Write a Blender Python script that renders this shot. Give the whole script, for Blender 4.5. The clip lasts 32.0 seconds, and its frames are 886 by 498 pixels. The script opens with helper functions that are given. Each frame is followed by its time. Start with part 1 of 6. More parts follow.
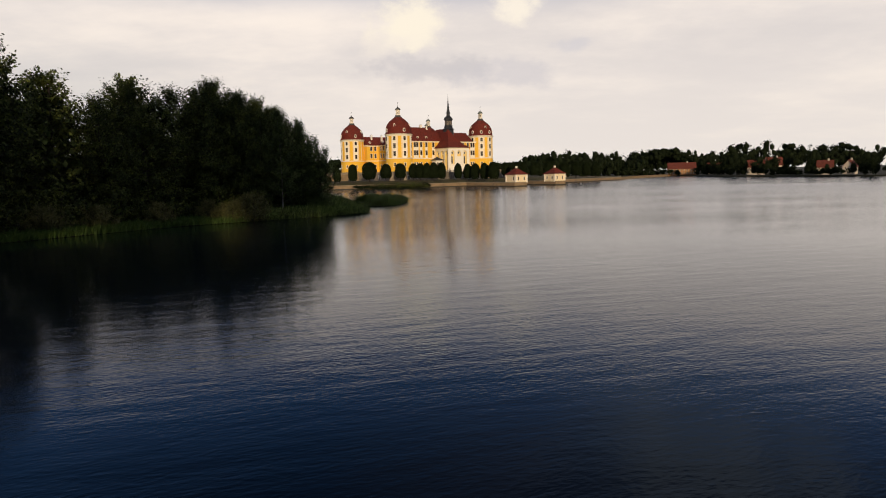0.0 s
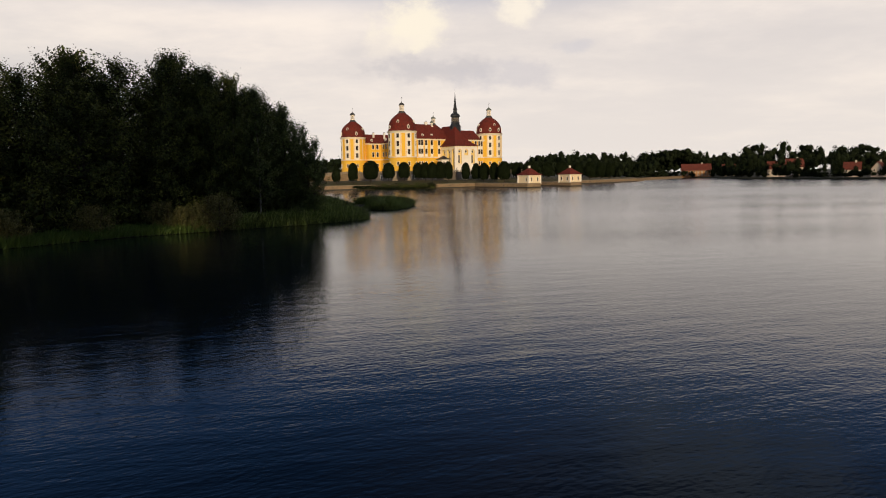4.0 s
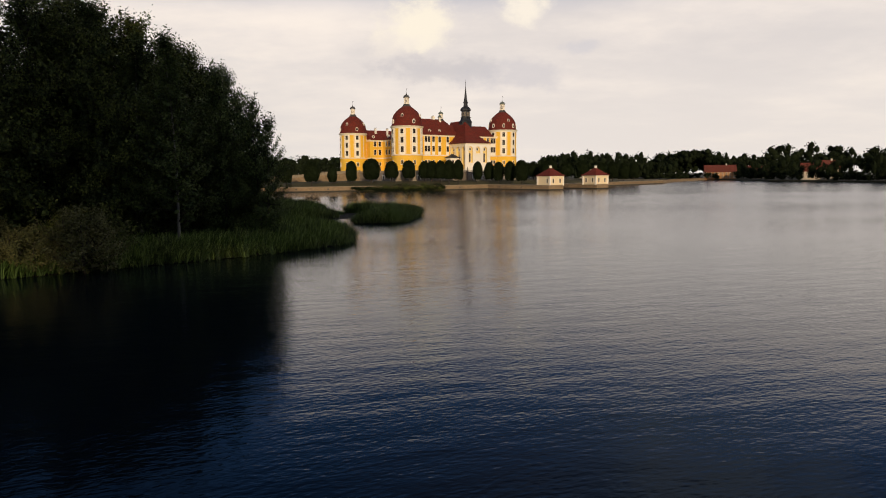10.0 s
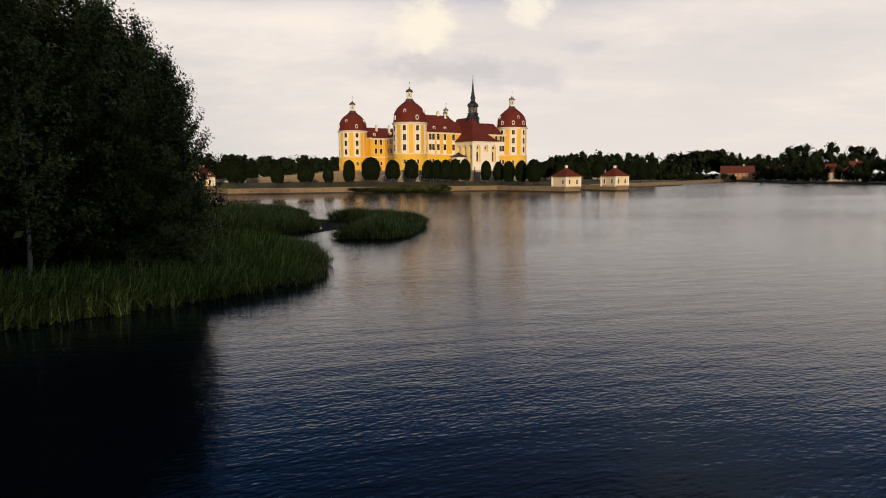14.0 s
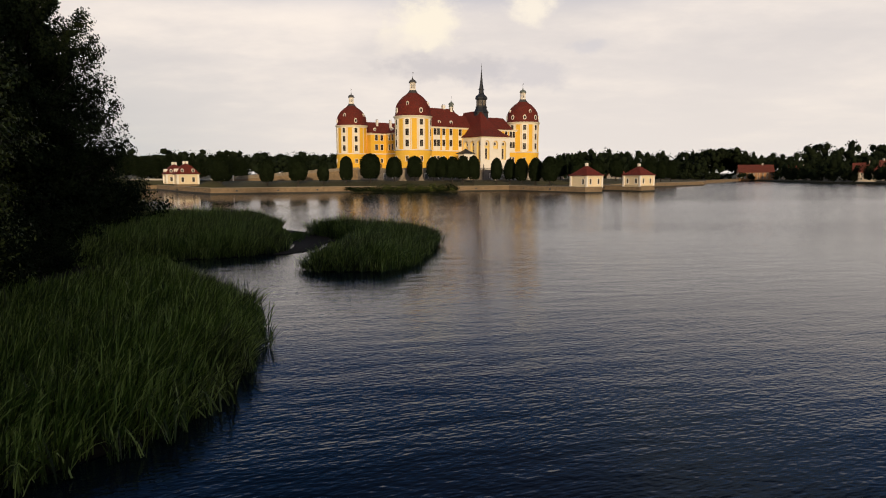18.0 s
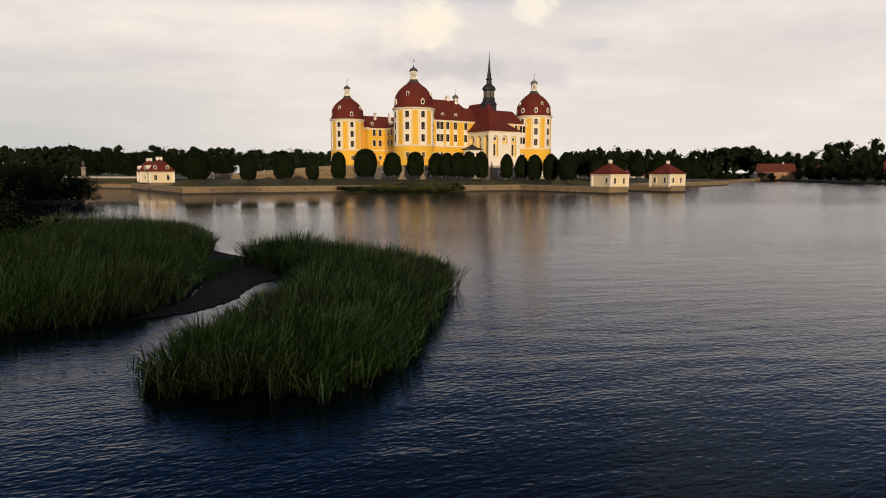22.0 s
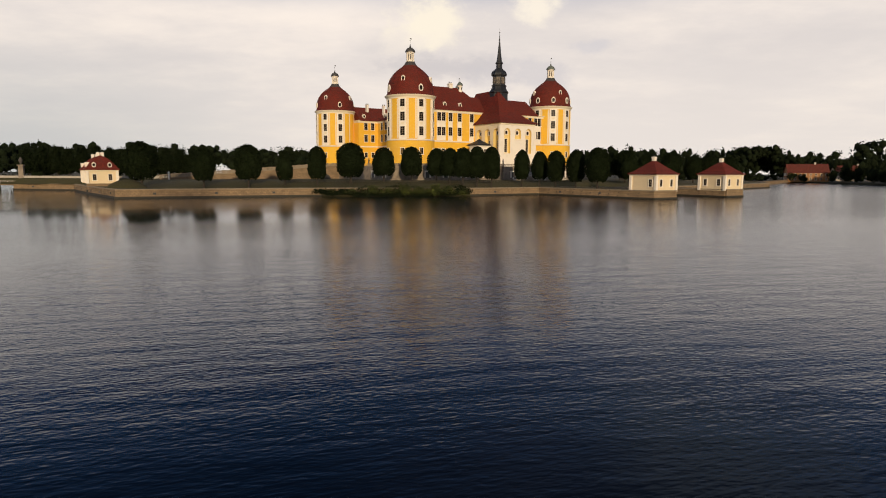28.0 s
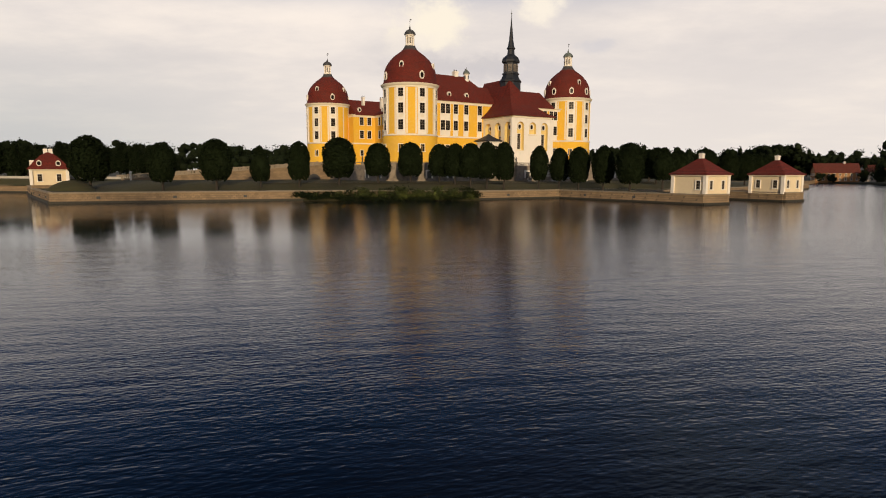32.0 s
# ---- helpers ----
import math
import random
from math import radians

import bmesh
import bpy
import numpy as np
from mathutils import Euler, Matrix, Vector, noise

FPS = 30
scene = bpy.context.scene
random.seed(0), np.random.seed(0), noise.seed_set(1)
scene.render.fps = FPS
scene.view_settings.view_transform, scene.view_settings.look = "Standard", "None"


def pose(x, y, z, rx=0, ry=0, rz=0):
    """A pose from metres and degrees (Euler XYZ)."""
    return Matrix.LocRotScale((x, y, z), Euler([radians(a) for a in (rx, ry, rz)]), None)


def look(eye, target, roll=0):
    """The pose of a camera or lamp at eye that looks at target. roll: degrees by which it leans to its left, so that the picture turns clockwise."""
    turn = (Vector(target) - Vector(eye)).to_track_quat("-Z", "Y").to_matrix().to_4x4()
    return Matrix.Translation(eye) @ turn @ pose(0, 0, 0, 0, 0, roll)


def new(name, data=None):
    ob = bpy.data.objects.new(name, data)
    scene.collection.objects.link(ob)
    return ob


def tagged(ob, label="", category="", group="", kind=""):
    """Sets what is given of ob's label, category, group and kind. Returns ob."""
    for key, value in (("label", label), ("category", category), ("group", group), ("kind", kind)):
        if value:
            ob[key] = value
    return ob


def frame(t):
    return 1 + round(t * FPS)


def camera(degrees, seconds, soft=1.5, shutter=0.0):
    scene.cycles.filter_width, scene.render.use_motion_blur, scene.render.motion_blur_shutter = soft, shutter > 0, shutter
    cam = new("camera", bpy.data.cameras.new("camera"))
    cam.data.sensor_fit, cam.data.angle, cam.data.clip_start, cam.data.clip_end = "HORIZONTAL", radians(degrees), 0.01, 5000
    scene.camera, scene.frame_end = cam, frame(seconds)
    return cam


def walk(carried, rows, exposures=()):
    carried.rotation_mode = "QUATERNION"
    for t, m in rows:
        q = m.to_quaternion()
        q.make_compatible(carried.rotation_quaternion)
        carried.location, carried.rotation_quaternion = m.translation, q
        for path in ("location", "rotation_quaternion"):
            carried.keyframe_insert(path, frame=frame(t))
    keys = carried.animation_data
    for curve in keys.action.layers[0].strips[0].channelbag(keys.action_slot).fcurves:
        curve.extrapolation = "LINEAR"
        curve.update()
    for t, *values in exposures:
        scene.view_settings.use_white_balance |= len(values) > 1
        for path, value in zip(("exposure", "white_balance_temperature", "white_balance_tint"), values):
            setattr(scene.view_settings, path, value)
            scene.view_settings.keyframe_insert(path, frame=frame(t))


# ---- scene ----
cam = camera(71.5, 32.0, 1.05)
METRES, EYE, TILT, LEAN, TURN = 197.37, 7.5, 0.0, 0.0, 0.0
ROWS = [
    (0.0, 0.0, 0.0, 0.0, -0.15, -7.0, 1.2),
    (0.5, -0.0013, 0.0141, -0.0004, -0.17, -7.0, 1.12),
    (1.0, -0.0033, 0.0299, -0.0007, -0.16, -7.0, 1.07),
    (1.5, -0.0047, 0.044, -0.0009, -0.18, -6.99, 1.02),
    (2.0, -0.0064, 0.0596, -0.0011, -0.17, -6.96, 1.01),
    (2.5, -0.0082, 0.0747, -0.0011, -0.15, -6.94, 0.98),
    (3.0, -0.01, 0.0907, -0.0017, -0.09, -6.91, 0.96),
    (3.5, -0.0112, 0.1052, -0.0021, -0.01, -6.91, 0.92),
    (5.5, -0.0153, 0.1647, -0.0022, 0.14, -7.02, 0.72),
    (6.0, -0.0171, 0.1813, -0.002, 0.15, -7.0, 0.7),
    (6.5, -0.0185, 0.1964, -0.0023, 0.19, -6.99, 0.73),
    (7.0, -0.0194, 0.2121, -0.0018, 0.22, -6.99, 0.64),
    (7.5, -0.0202, 0.2265, -0.0019, 0.26, -6.97, 0.64),
    (8.0, -0.0212, 0.2421, -0.0019, 0.29, -6.96, 0.61),
    (8.5, -0.022, 0.2559, -0.0018, 0.32, -6.98, 0.57),
    (9.0, -0.0226, 0.2709, -0.0019, 0.37, -6.95, 0.53),
    (9.5, -0.0231, 0.2844, -0.0019, 0.41, -6.94, 0.53),
    (10.0, -0.0236, 0.299, -0.0019, 0.47, -6.92, 0.48),
    (10.5, -0.024, 0.3126, -0.002, 0.5, -6.93, 0.45),
    (11.0, -0.0244, 0.3275, -0.002, 0.54, -6.93, 0.42),
    (11.5, -0.0249, 0.3411, -0.0019, 0.57, -6.92, 0.39),
    (12.0, -0.0254, 0.3559, -0.0019, 0.61, -6.92, 0.38),
    (12.5, -0.0259, 0.3697, -0.0019, 0.66, -6.9, 0.36),
    (13.0, -0.0268, 0.3849, -0.002, 0.71, -6.88, 0.36),
    (13.5, -0.0277, 0.3991, -0.0021, 0.76, -6.88, 0.35),
    (14.0, -0.0288, 0.4146, -0.0022, 0.81, -6.88, 0.32),
    (14.5, -0.0298, 0.4292, -0.0024, 0.85, -6.89, 0.33),
    (16.5, -0.0362, 0.4873, -0.0019, 0.9, -7.0, 0.14),
    (17.0, -0.0374, 0.5038, -0.0019, 0.93, -7.0, 0.11),
    (17.5, -0.0384, 0.5192, -0.002, 0.95, -7.02, 0.12),
    (18.0, -0.0395, 0.5359, -0.0022, 0.98, -7.04, 0.1),
    (18.5, -0.0404, 0.5513, -0.0024, 1.01, -7.04, 0.08),
    (19.0, -0.0414, 0.5682, -0.0027, 1.05, -7.04, 0.07),
    (19.5, -0.0424, 0.584, -0.003, 1.06, -7.07, 0.02),
    (20.0, -0.0432, 0.6008, -0.0031, 1.07, -7.08, 0.02),
    (20.5, -0.044, 0.6168, -0.0036, 1.1, -7.09, 0.0),
    (21.0, -0.0447, 0.634, -0.0039, 1.12, -7.1, -0.02),
    (21.5, -0.0452, 0.6499, -0.0042, 1.12, -7.13, -0.02),
    (22.0, -0.0457, 0.6674, -0.0044, 1.15, -7.12, -0.04),
    (22.5, -0.046, 0.6837, -0.0046, 1.18, -7.14, -0.05),
    (23.0, -0.0463, 0.7016, -0.0049, 1.2, -7.14, -0.06),
    (23.5, -0.0463, 0.7176, -0.005, 1.23, -7.16, -0.1),
    (24.0, -0.0461, 0.7349, -0.005, 1.24, -7.16, -0.11),
    (24.5, -0.046, 0.7504, -0.0048, 1.25, -7.16, -0.13),
    (25.0, -0.0461, 0.7671, -0.0047, 1.27, -7.15, -0.14),
    (25.5, -0.0462, 0.7823, -0.0046, 1.27, -7.15, -0.16),
    (27.5, -0.0504, 0.8478, -0.0057, 1.21, -7.1, -0.18),
    (28.0, -0.0504, 0.865, -0.0058, 1.28, -7.08, -0.2),
    (28.5, -0.0506, 0.8808, -0.006, 1.31, -7.07, -0.2),
    (29.0, -0.0509, 0.8971, -0.0058, 1.36, -7.09, -0.21),
    (29.5, -0.0512, 0.9127, -0.0058, 1.4, -7.08, -0.2),
    (30.0, -0.0518, 0.9297, -0.0059, 1.44, -7.08, -0.19),
    (30.5, -0.0522, 0.9458, -0.0059, 1.51, -7.08, -0.2),
    (31.0, -0.0525, 0.9635, -0.0061, 1.57, -7.08, -0.2),
    (31.5, -0.053, 0.9799, -0.0061, 1.6, -7.09, -0.21),
    (32.0, -0.0531, 0.9979, -0.0058, 1.68, -7.1, -0.21),
]
walk(cam, [(t, pose(0, 0, EYE, TILT, LEAN, TURN) @ pose(METRES * x, METRES * y, METRES * z, 90 + pitch, roll, yaw)) for t, x, y, z, yaw, pitch, roll in ROWS])

# world, sun and exposure -------------------------------------------------------
SUN_AZ, SUN_EL = 171.0, 9.5          # compass bearing from +y clockwise, degrees


def link(nt, a, b):
    nt.links.new(a, b)


def make_world():
    w = bpy.data.worlds.new("sky")
    scene.world = w
    w.use_nodes = True
    nt = w.node_tree
    nt.nodes.clear()

    n = nt.nodes.new

    def mth(op, a, b=0.0, c=0.0, clamp=False):
        nd = n("ShaderNodeMath")
        nd.operation, nd.use_clamp = op, clamp
        for i, v in enumerate((a, b, c)):
            if hasattr(v, "links"):
                link(nt, v, nd.inputs[i])
            else:
                nd.inputs[i].default_value = v
        return nd.outputs[0]

    def mix(f, a, b):
        nd = n("ShaderNodeMix")
        nd.data_type = "RGBA"
        for i, v in ((0, f), (6, a), (7, b)):
            if hasattr(v, "links"):
                link(nt, v, nd.inputs[i])
            else:
                nd.inputs[i].default_value = v if i == 0 else (*v, 1)
        return nd.outputs[2]

    tc = n("ShaderNodeTexCoord")
    sep = n("ShaderNodeSeparateXYZ")
    link(nt, tc.outputs["Generated"], sep.inputs[0])
    X, Y, Z = sep.outputs
    up = mth("MAXIMUM", Z, 0.0)
    # cloud layer seen in perspective
    den = mth("ADD", up, 0.16)
    cx, cy = mth("DIVIDE", X, den), mth("DIVIDE", Y, den)
    comb = n("ShaderNodeCombineXYZ")
    link(nt, cx, comb.inputs[0]); link(nt, cy, comb.inputs[1])

    def noise_tex(scale, detail, rough, offset=(0, 0, 0), vec=None, stretch=(1, 1, 1)):
        mp = n("ShaderNodeMapping")
        mp.inputs["Location"].default_value = offset
        mp.inputs["Scale"].default_value = stretch
        link(nt, vec or comb.outputs[0], mp.inputs[0])
        t = n("ShaderNodeTexNoise")
        t.inputs["Scale"].default_value = scale
        t.inputs["Detail"].default_value = detail
        t.inputs["Roughness"].default_value = rough
        link(nt, mp.outputs[0], t.inputs["Vector"])
        return t.outputs["Fac"]

    def ramp(v, lo, hi):
        nd = n("ShaderNodeMapRange")
        nd.interpolation_type = "SMOOTHSTEP"
        nd.inputs[1].default_value, nd.inputs[2].default_value = lo, hi
        link(nt, v, nd.inputs[0])
        return nd.outputs[0]

    sky = n("ShaderNodeTexSky")
    sky.sky_type, sky.sun_disc = "NISHITA", False
    sky.sun_elevation, sky.sun_rotation = radians(SUN_EL), radians(SUN_AZ)
    sky.air_density, sky.dust_density, sky.ozone_density = 1.0, 1.2, 2.0
    sc = n("ShaderNodeMix")
    sc.data_type, sc.blend_type = "RGBA", "MULTIPLY"
    sc.inputs[0].default_value = 1.0
    link(nt, sky.outputs[0], sc.inputs[6])
    sc.inputs[7].default_value = (SKY_GAIN * 0.62, SKY_GAIN * 0.95, SKY_GAIN * 1.5, 1)
    blue = mix(ramp(up, 0.52, 0.26), sc.outputs[2], (0.066, 0.178, 0.43))
    big = noise_tex(0.55, 5, 0.55, (3.1, 1.7, 0))
    fine = noise_tex(1.6, 7, 0.6, (9.0, 4.0, 0), stretch=(0.9, 1.1, 1))
    veil = noise_tex(2.2, 5, 0.6, (2.0, 8.0, 0), stretch=(0.6, 1.2, 1))
    shade = mth("ADD", mth("MULTIPLY", big, 0.5), mth("MULTIPLY", fine, 0.5))
    cloud = mix(ramp(shade, 0.36, 0.66), (0.78, 0.71, 0.665), (0.99, 0.88, 0.785))
    cloud = mix(mth("MULTIPLY", mth("MULTIPLY", ramp(veil, 0.45, 0.75), ramp(up, 0.02, 0.12)), 0.2), cloud, (0.87, 0.79, 0.745))
    # haze evens the cloud out towards the horizon
    haze = mix(ramp(X, -0.15, -0.62), (0.885, 0.80, 0.725), (0.61, 0.60, 0.57))
    cloud = mix(ramp(up, 0.0, 0.24), haze, cloud)
    # the cloud thins out towards the zenith
    low = ramp(up, 0.335, 0.225)
    cover = mth("ADD", mth("MULTIPLY", low, 0.93), mth("MULTIPLY", ramp(shade, 0.45, 0.66), 0.06), clamp=True)
    # broken cloud added overhead, out of view, to brighten the ground
    over = mth("MULTIPLY", ramp(up, 0.62, 0.85), mth("ADD", 0.35, mth("MULTIPLY", ramp(shade, 0.4, 0.6), 0.5)))
    col = mix(mth("MAXIMUM", cover, over), blue, cloud)

    # two sunlit heaps of cumulus low over the castle, with grey undersides
    def heap(az, el, wide, high, seed, colour, amount, base):
        a, e = radians(az), radians(el)
        dx = mth("DIVIDE", mth("SUBTRACT", mth("ARCTAN2", X, Y), a), radians(wide))
        dz = mth("DIVIDE", mth("SUBTRACT", mth("ARCSINE", Z), e), radians(high))
        d = mth("SQRT", mth("ADD", mth("MULTIPLY", dx, dx), mth("MULTIPLY", dz, dz)))
        nz = noise_tex(15.0, 6, 0.62, (seed, seed * 0.7, 0), vec=tc.outputs["Generated"], stretch=(1, 1, 1.5))
        v = mth("ADD", d, mth("MULTIPLY", mth("SUBTRACT", nz, 0.5), 2.6))
        return mix(mth("MULTIPLY", ramp(v, 1.1, 0.25), amount), base, colour)

    for args in CLOUDS:
        col = heap(*args, col)
    # below the horizon the light of dark land and water
    col = mix(ramp(Z, -0.02, -0.08), col, (0.05, 0.06, 0.06))
    bg = n("ShaderNodeBackground")
    link(nt, col, bg.inputs[0])
    bg.inputs[1].default_value = 1.0
    out = n("ShaderNodeOutputWorld")
    link(nt, bg.outputs[0], out.inputs[0])


SKY_GAIN = 0.030
# bearing, elevation, half width, half height (degrees), seed, colour, amount
CLOUDS = [
    (-1.0, 9.2, 7.0, 1.6, 2.0, (0.55, 0.52, 0.54), 0.55),
    (6.5, 8.6, 5.0, 1.6, 7.0, (0.60, 0.57, 0.60), 0.5),
    (-2.4, 13.2, 4.2, 2.2, 4.0, (1.0, 0.90, 0.74), 0.95),
    (6.8, 14.2, 2.6, 1.9, 11.0, (1.0, 0.90, 0.76), 0.9),
    (-5.0, 11.6, 4.0, 1.2, 5.0, (0.95, 0.85, 0.74), 0.5),
    (12.2, 11.0, 2.0, 0.8, 8.0, (0.62, 0.60, 0.64), 0.5),
    (24.0, 26.0, 15.0, 7.0, 9.0, (0.28, 0.32, 0.36), 0.6),
]
make_world()
sun = bpy.data.lights.new("sun", "SUN")
sun.energy, sun.angle, sun.color = 3.1, radians(1.5), (1.0, 0.765, 0.49)
sun_ob = new("sun", sun)
_a, _e = radians(SUN_AZ), radians(SUN_EL)
SUN_DIR = Vector((math.sin(_a) * math.cos(_e), math.cos(_a) * math.cos(_e), math.sin(_e)))
sun_ob.matrix_world = look(SUN_DIR * 600, (0, 0, 0))


# materials -----------------------------------------------------------------------
def material(name, colour, rough=0.8, spots=(), bump=0.0, bump_scale=4.0, island=0.0, objvar=0.0, metal=0.0, spec=0.5, trans=0.0, pale=None):
    """colour varied by noise layers: spots = (scale, colour, low, high)."""
    m = bpy.data.materials.new(name)
    m.use_nodes = True
    nt = m.node_tree
    b = nt.nodes["Principled BSDF"]
    b.inputs["Roughness"].default_value = rough
    b.inputs["Metallic"].default_value = metal
    b.inputs["Specular IOR Level"].default_value = spec
    geo = nt.nodes.new("ShaderNodeNewGeometry")
    rgb = nt.nodes.new("ShaderNodeRGB")
    rgb.outputs[0].default_value = (*colour, 1)
    col = rgb.outputs[0]
    for scale, c2, lo, hi in spots:
        t = nt.nodes.new("ShaderNodeTexNoise")
        t.inputs["Scale"].default_value = scale
        t.inputs["Detail"].default_value = 6
        t.inputs["Roughness"].default_value = 0.6
        link(nt, geo.outputs["Position"], t.inputs["Vector"])
        r = nt.nodes.new("ShaderNodeMapRange")
        r.inputs[1].default_value, r.inputs[2].default_value = lo, hi
        link(nt, t.outputs["Fac"], r.inputs[0])
        x = nt.nodes.new("ShaderNodeMix")
        x.data_type = "RGBA"
        link(nt, r.outputs[0], x.inputs[0])
        link(nt, col, x.inputs[6])
        x.inputs[7].default_value = (*c2, 1)
        col = x.outputs[2]
    for amount, src in ((island, "g"), (objvar, "o")):
        if amount:
            h = nt.nodes.new("ShaderNodeHueSaturation")
            r = nt.nodes.new("ShaderNodeMapRange")
            r.inputs[3].default_value, r.inputs[4].default_value = 1 - amount, 1 + amount
            if src == "g":
                link(nt, geo.outputs["Random Per Island"], r.inputs[0])
            else:
                oi = nt.nodes.new("ShaderNodeObjectInfo")
                link(nt, oi.outputs["Random"], r.inputs[0])
            link(nt, r.outputs[0], h.inputs["Value"])
            link(nt, col, h.inputs["Color"])
            col = h.outputs[0]
            if pale and src == "g":
                k = nt.nodes.new("ShaderNodeMapRange")
                k.inputs[1].default_value, k.inputs[2].default_value = 0.66, 1.0
                link(nt, geo.outputs["Random Per Island"], k.inputs[0])
                x = nt.nodes.new("ShaderNodeMix")
                x.data_type = "RGBA"
                link(nt, k.outputs[0], x.inputs[0])
                link(nt, col, x.inputs[6])
                x.inputs[7].default_value = (*pale, 1)
                col = x.outputs[2]
    link(nt, col, b.inputs["Base Color"])
    if trans:
        tr = nt.nodes.new("ShaderNodeBsdfTranslucent")
        link(nt, col, tr.inputs[0])
        ms = nt.nodes.new("ShaderNodeMixShader")
        ms.inputs[0].default_value = trans
        link(nt, b.outputs[0], ms.inputs[1])
        link(nt, tr.outputs[0], ms.inputs[2])
        link(nt, ms.outputs[0], nt.nodes["Material Output"].inputs[0])
    if bump:
        t = nt.nodes.new("ShaderNodeTexNoise")
        t.inputs["Scale"].default_value = bump_scale
        t.inputs["Detail"].default_value = 5
        link(nt, geo.outputs["Position"], t.inputs["Vector"])
        bp = nt.nodes.new("ShaderNodeBump")
        bp.inputs["Strength"].default_value = bump
        bp.inputs["Distance"].default_value = 0.1
        link(nt, t.outputs["Fac"], bp.inputs["Height"])
        link(nt, bp.outputs[0], b.inputs["Normal"])
    return m


def brick_material(name, c1, c2, mortar, w, h, rough=0.85, axis="wall", stain=(0.1, 0.08, 0.06)):
    """coursed stone or tile by a brick texture on horizontal run and height."""
    m = material(name, c1, rough)
    nt = m.node_tree
    b = nt.nodes["Principled BSDF"]
    geo = nt.nodes.new("ShaderNodeNewGeometry")
    sep = nt.nodes.new("ShaderNodeSeparateXYZ")
    link(nt, geo.outputs["Position"], sep.inputs[0])
    add = nt.nodes.new("ShaderNodeMath")
    add.operation = "ADD"
    link(nt, sep.outputs[0], add.inputs[0]); link(nt, sep.outputs[1], add.inputs[1])
    cb = nt.nodes.new("ShaderNodeCombineXYZ")
    link(nt, add.outputs[0], cb.inputs[0]); link(nt, sep.outputs[2], cb.inputs[1])
    br = nt.nodes.new("ShaderNodeTexBrick")
    br.inputs["Color1"].default_value, br.inputs["Color2"].default_value, br.inputs["Mortar"].default_value = (*c1, 1), (*c2, 1), (*mortar, 1)
    br.inputs["Scale"].default_value = 1.0
    br.inputs["Brick Width"].default_value, br.inputs["Row Height"].default_value, br.inputs["Mortar Size"].default_value = w, h, 0.025 * h / 0.3
    link(nt, cb.outputs[0], br.inputs["Vector"])
    t = nt.nodes.new("ShaderNodeTexNoise")
    t.inputs["Scale"].default_value, t.inputs["Detail"].default_value = 0.5, 7
    link(nt, geo.outputs["Position"], t.inputs["Vector"])
    r = nt.nodes.new("ShaderNodeMapRange")
    r.inputs[1].default_value, r.inputs[2].default_value, r.inputs[4].default_value = 0.45, 0.75, 0.65
    link(nt, t.outputs["Fac"], r.inputs[0])
    x = nt.nodes.new("ShaderNodeMix")
    x.data_type = "RGBA"
    link(nt, r.outputs[0], x.inputs[0]); link(nt, br.outputs["Color"], x.inputs[6])
    x.inputs[7].default_value = (*stain, 1)
    link(nt, x.outputs[2], b.inputs["Base Color"])
    bp = nt.nodes.new("ShaderNodeBump")
    bp.inputs["Distance"].default_value, bp.inputs["Strength"].default_value = 0.05, 0.6
    bp.invert = True
    link(nt, br.outputs["Fac"], bp.inputs["Height"])
    link(nt, bp.outputs[0], b.inputs["Normal"])
    b.inputs["Specular IOR Level"].default_value = 0.2
    return m


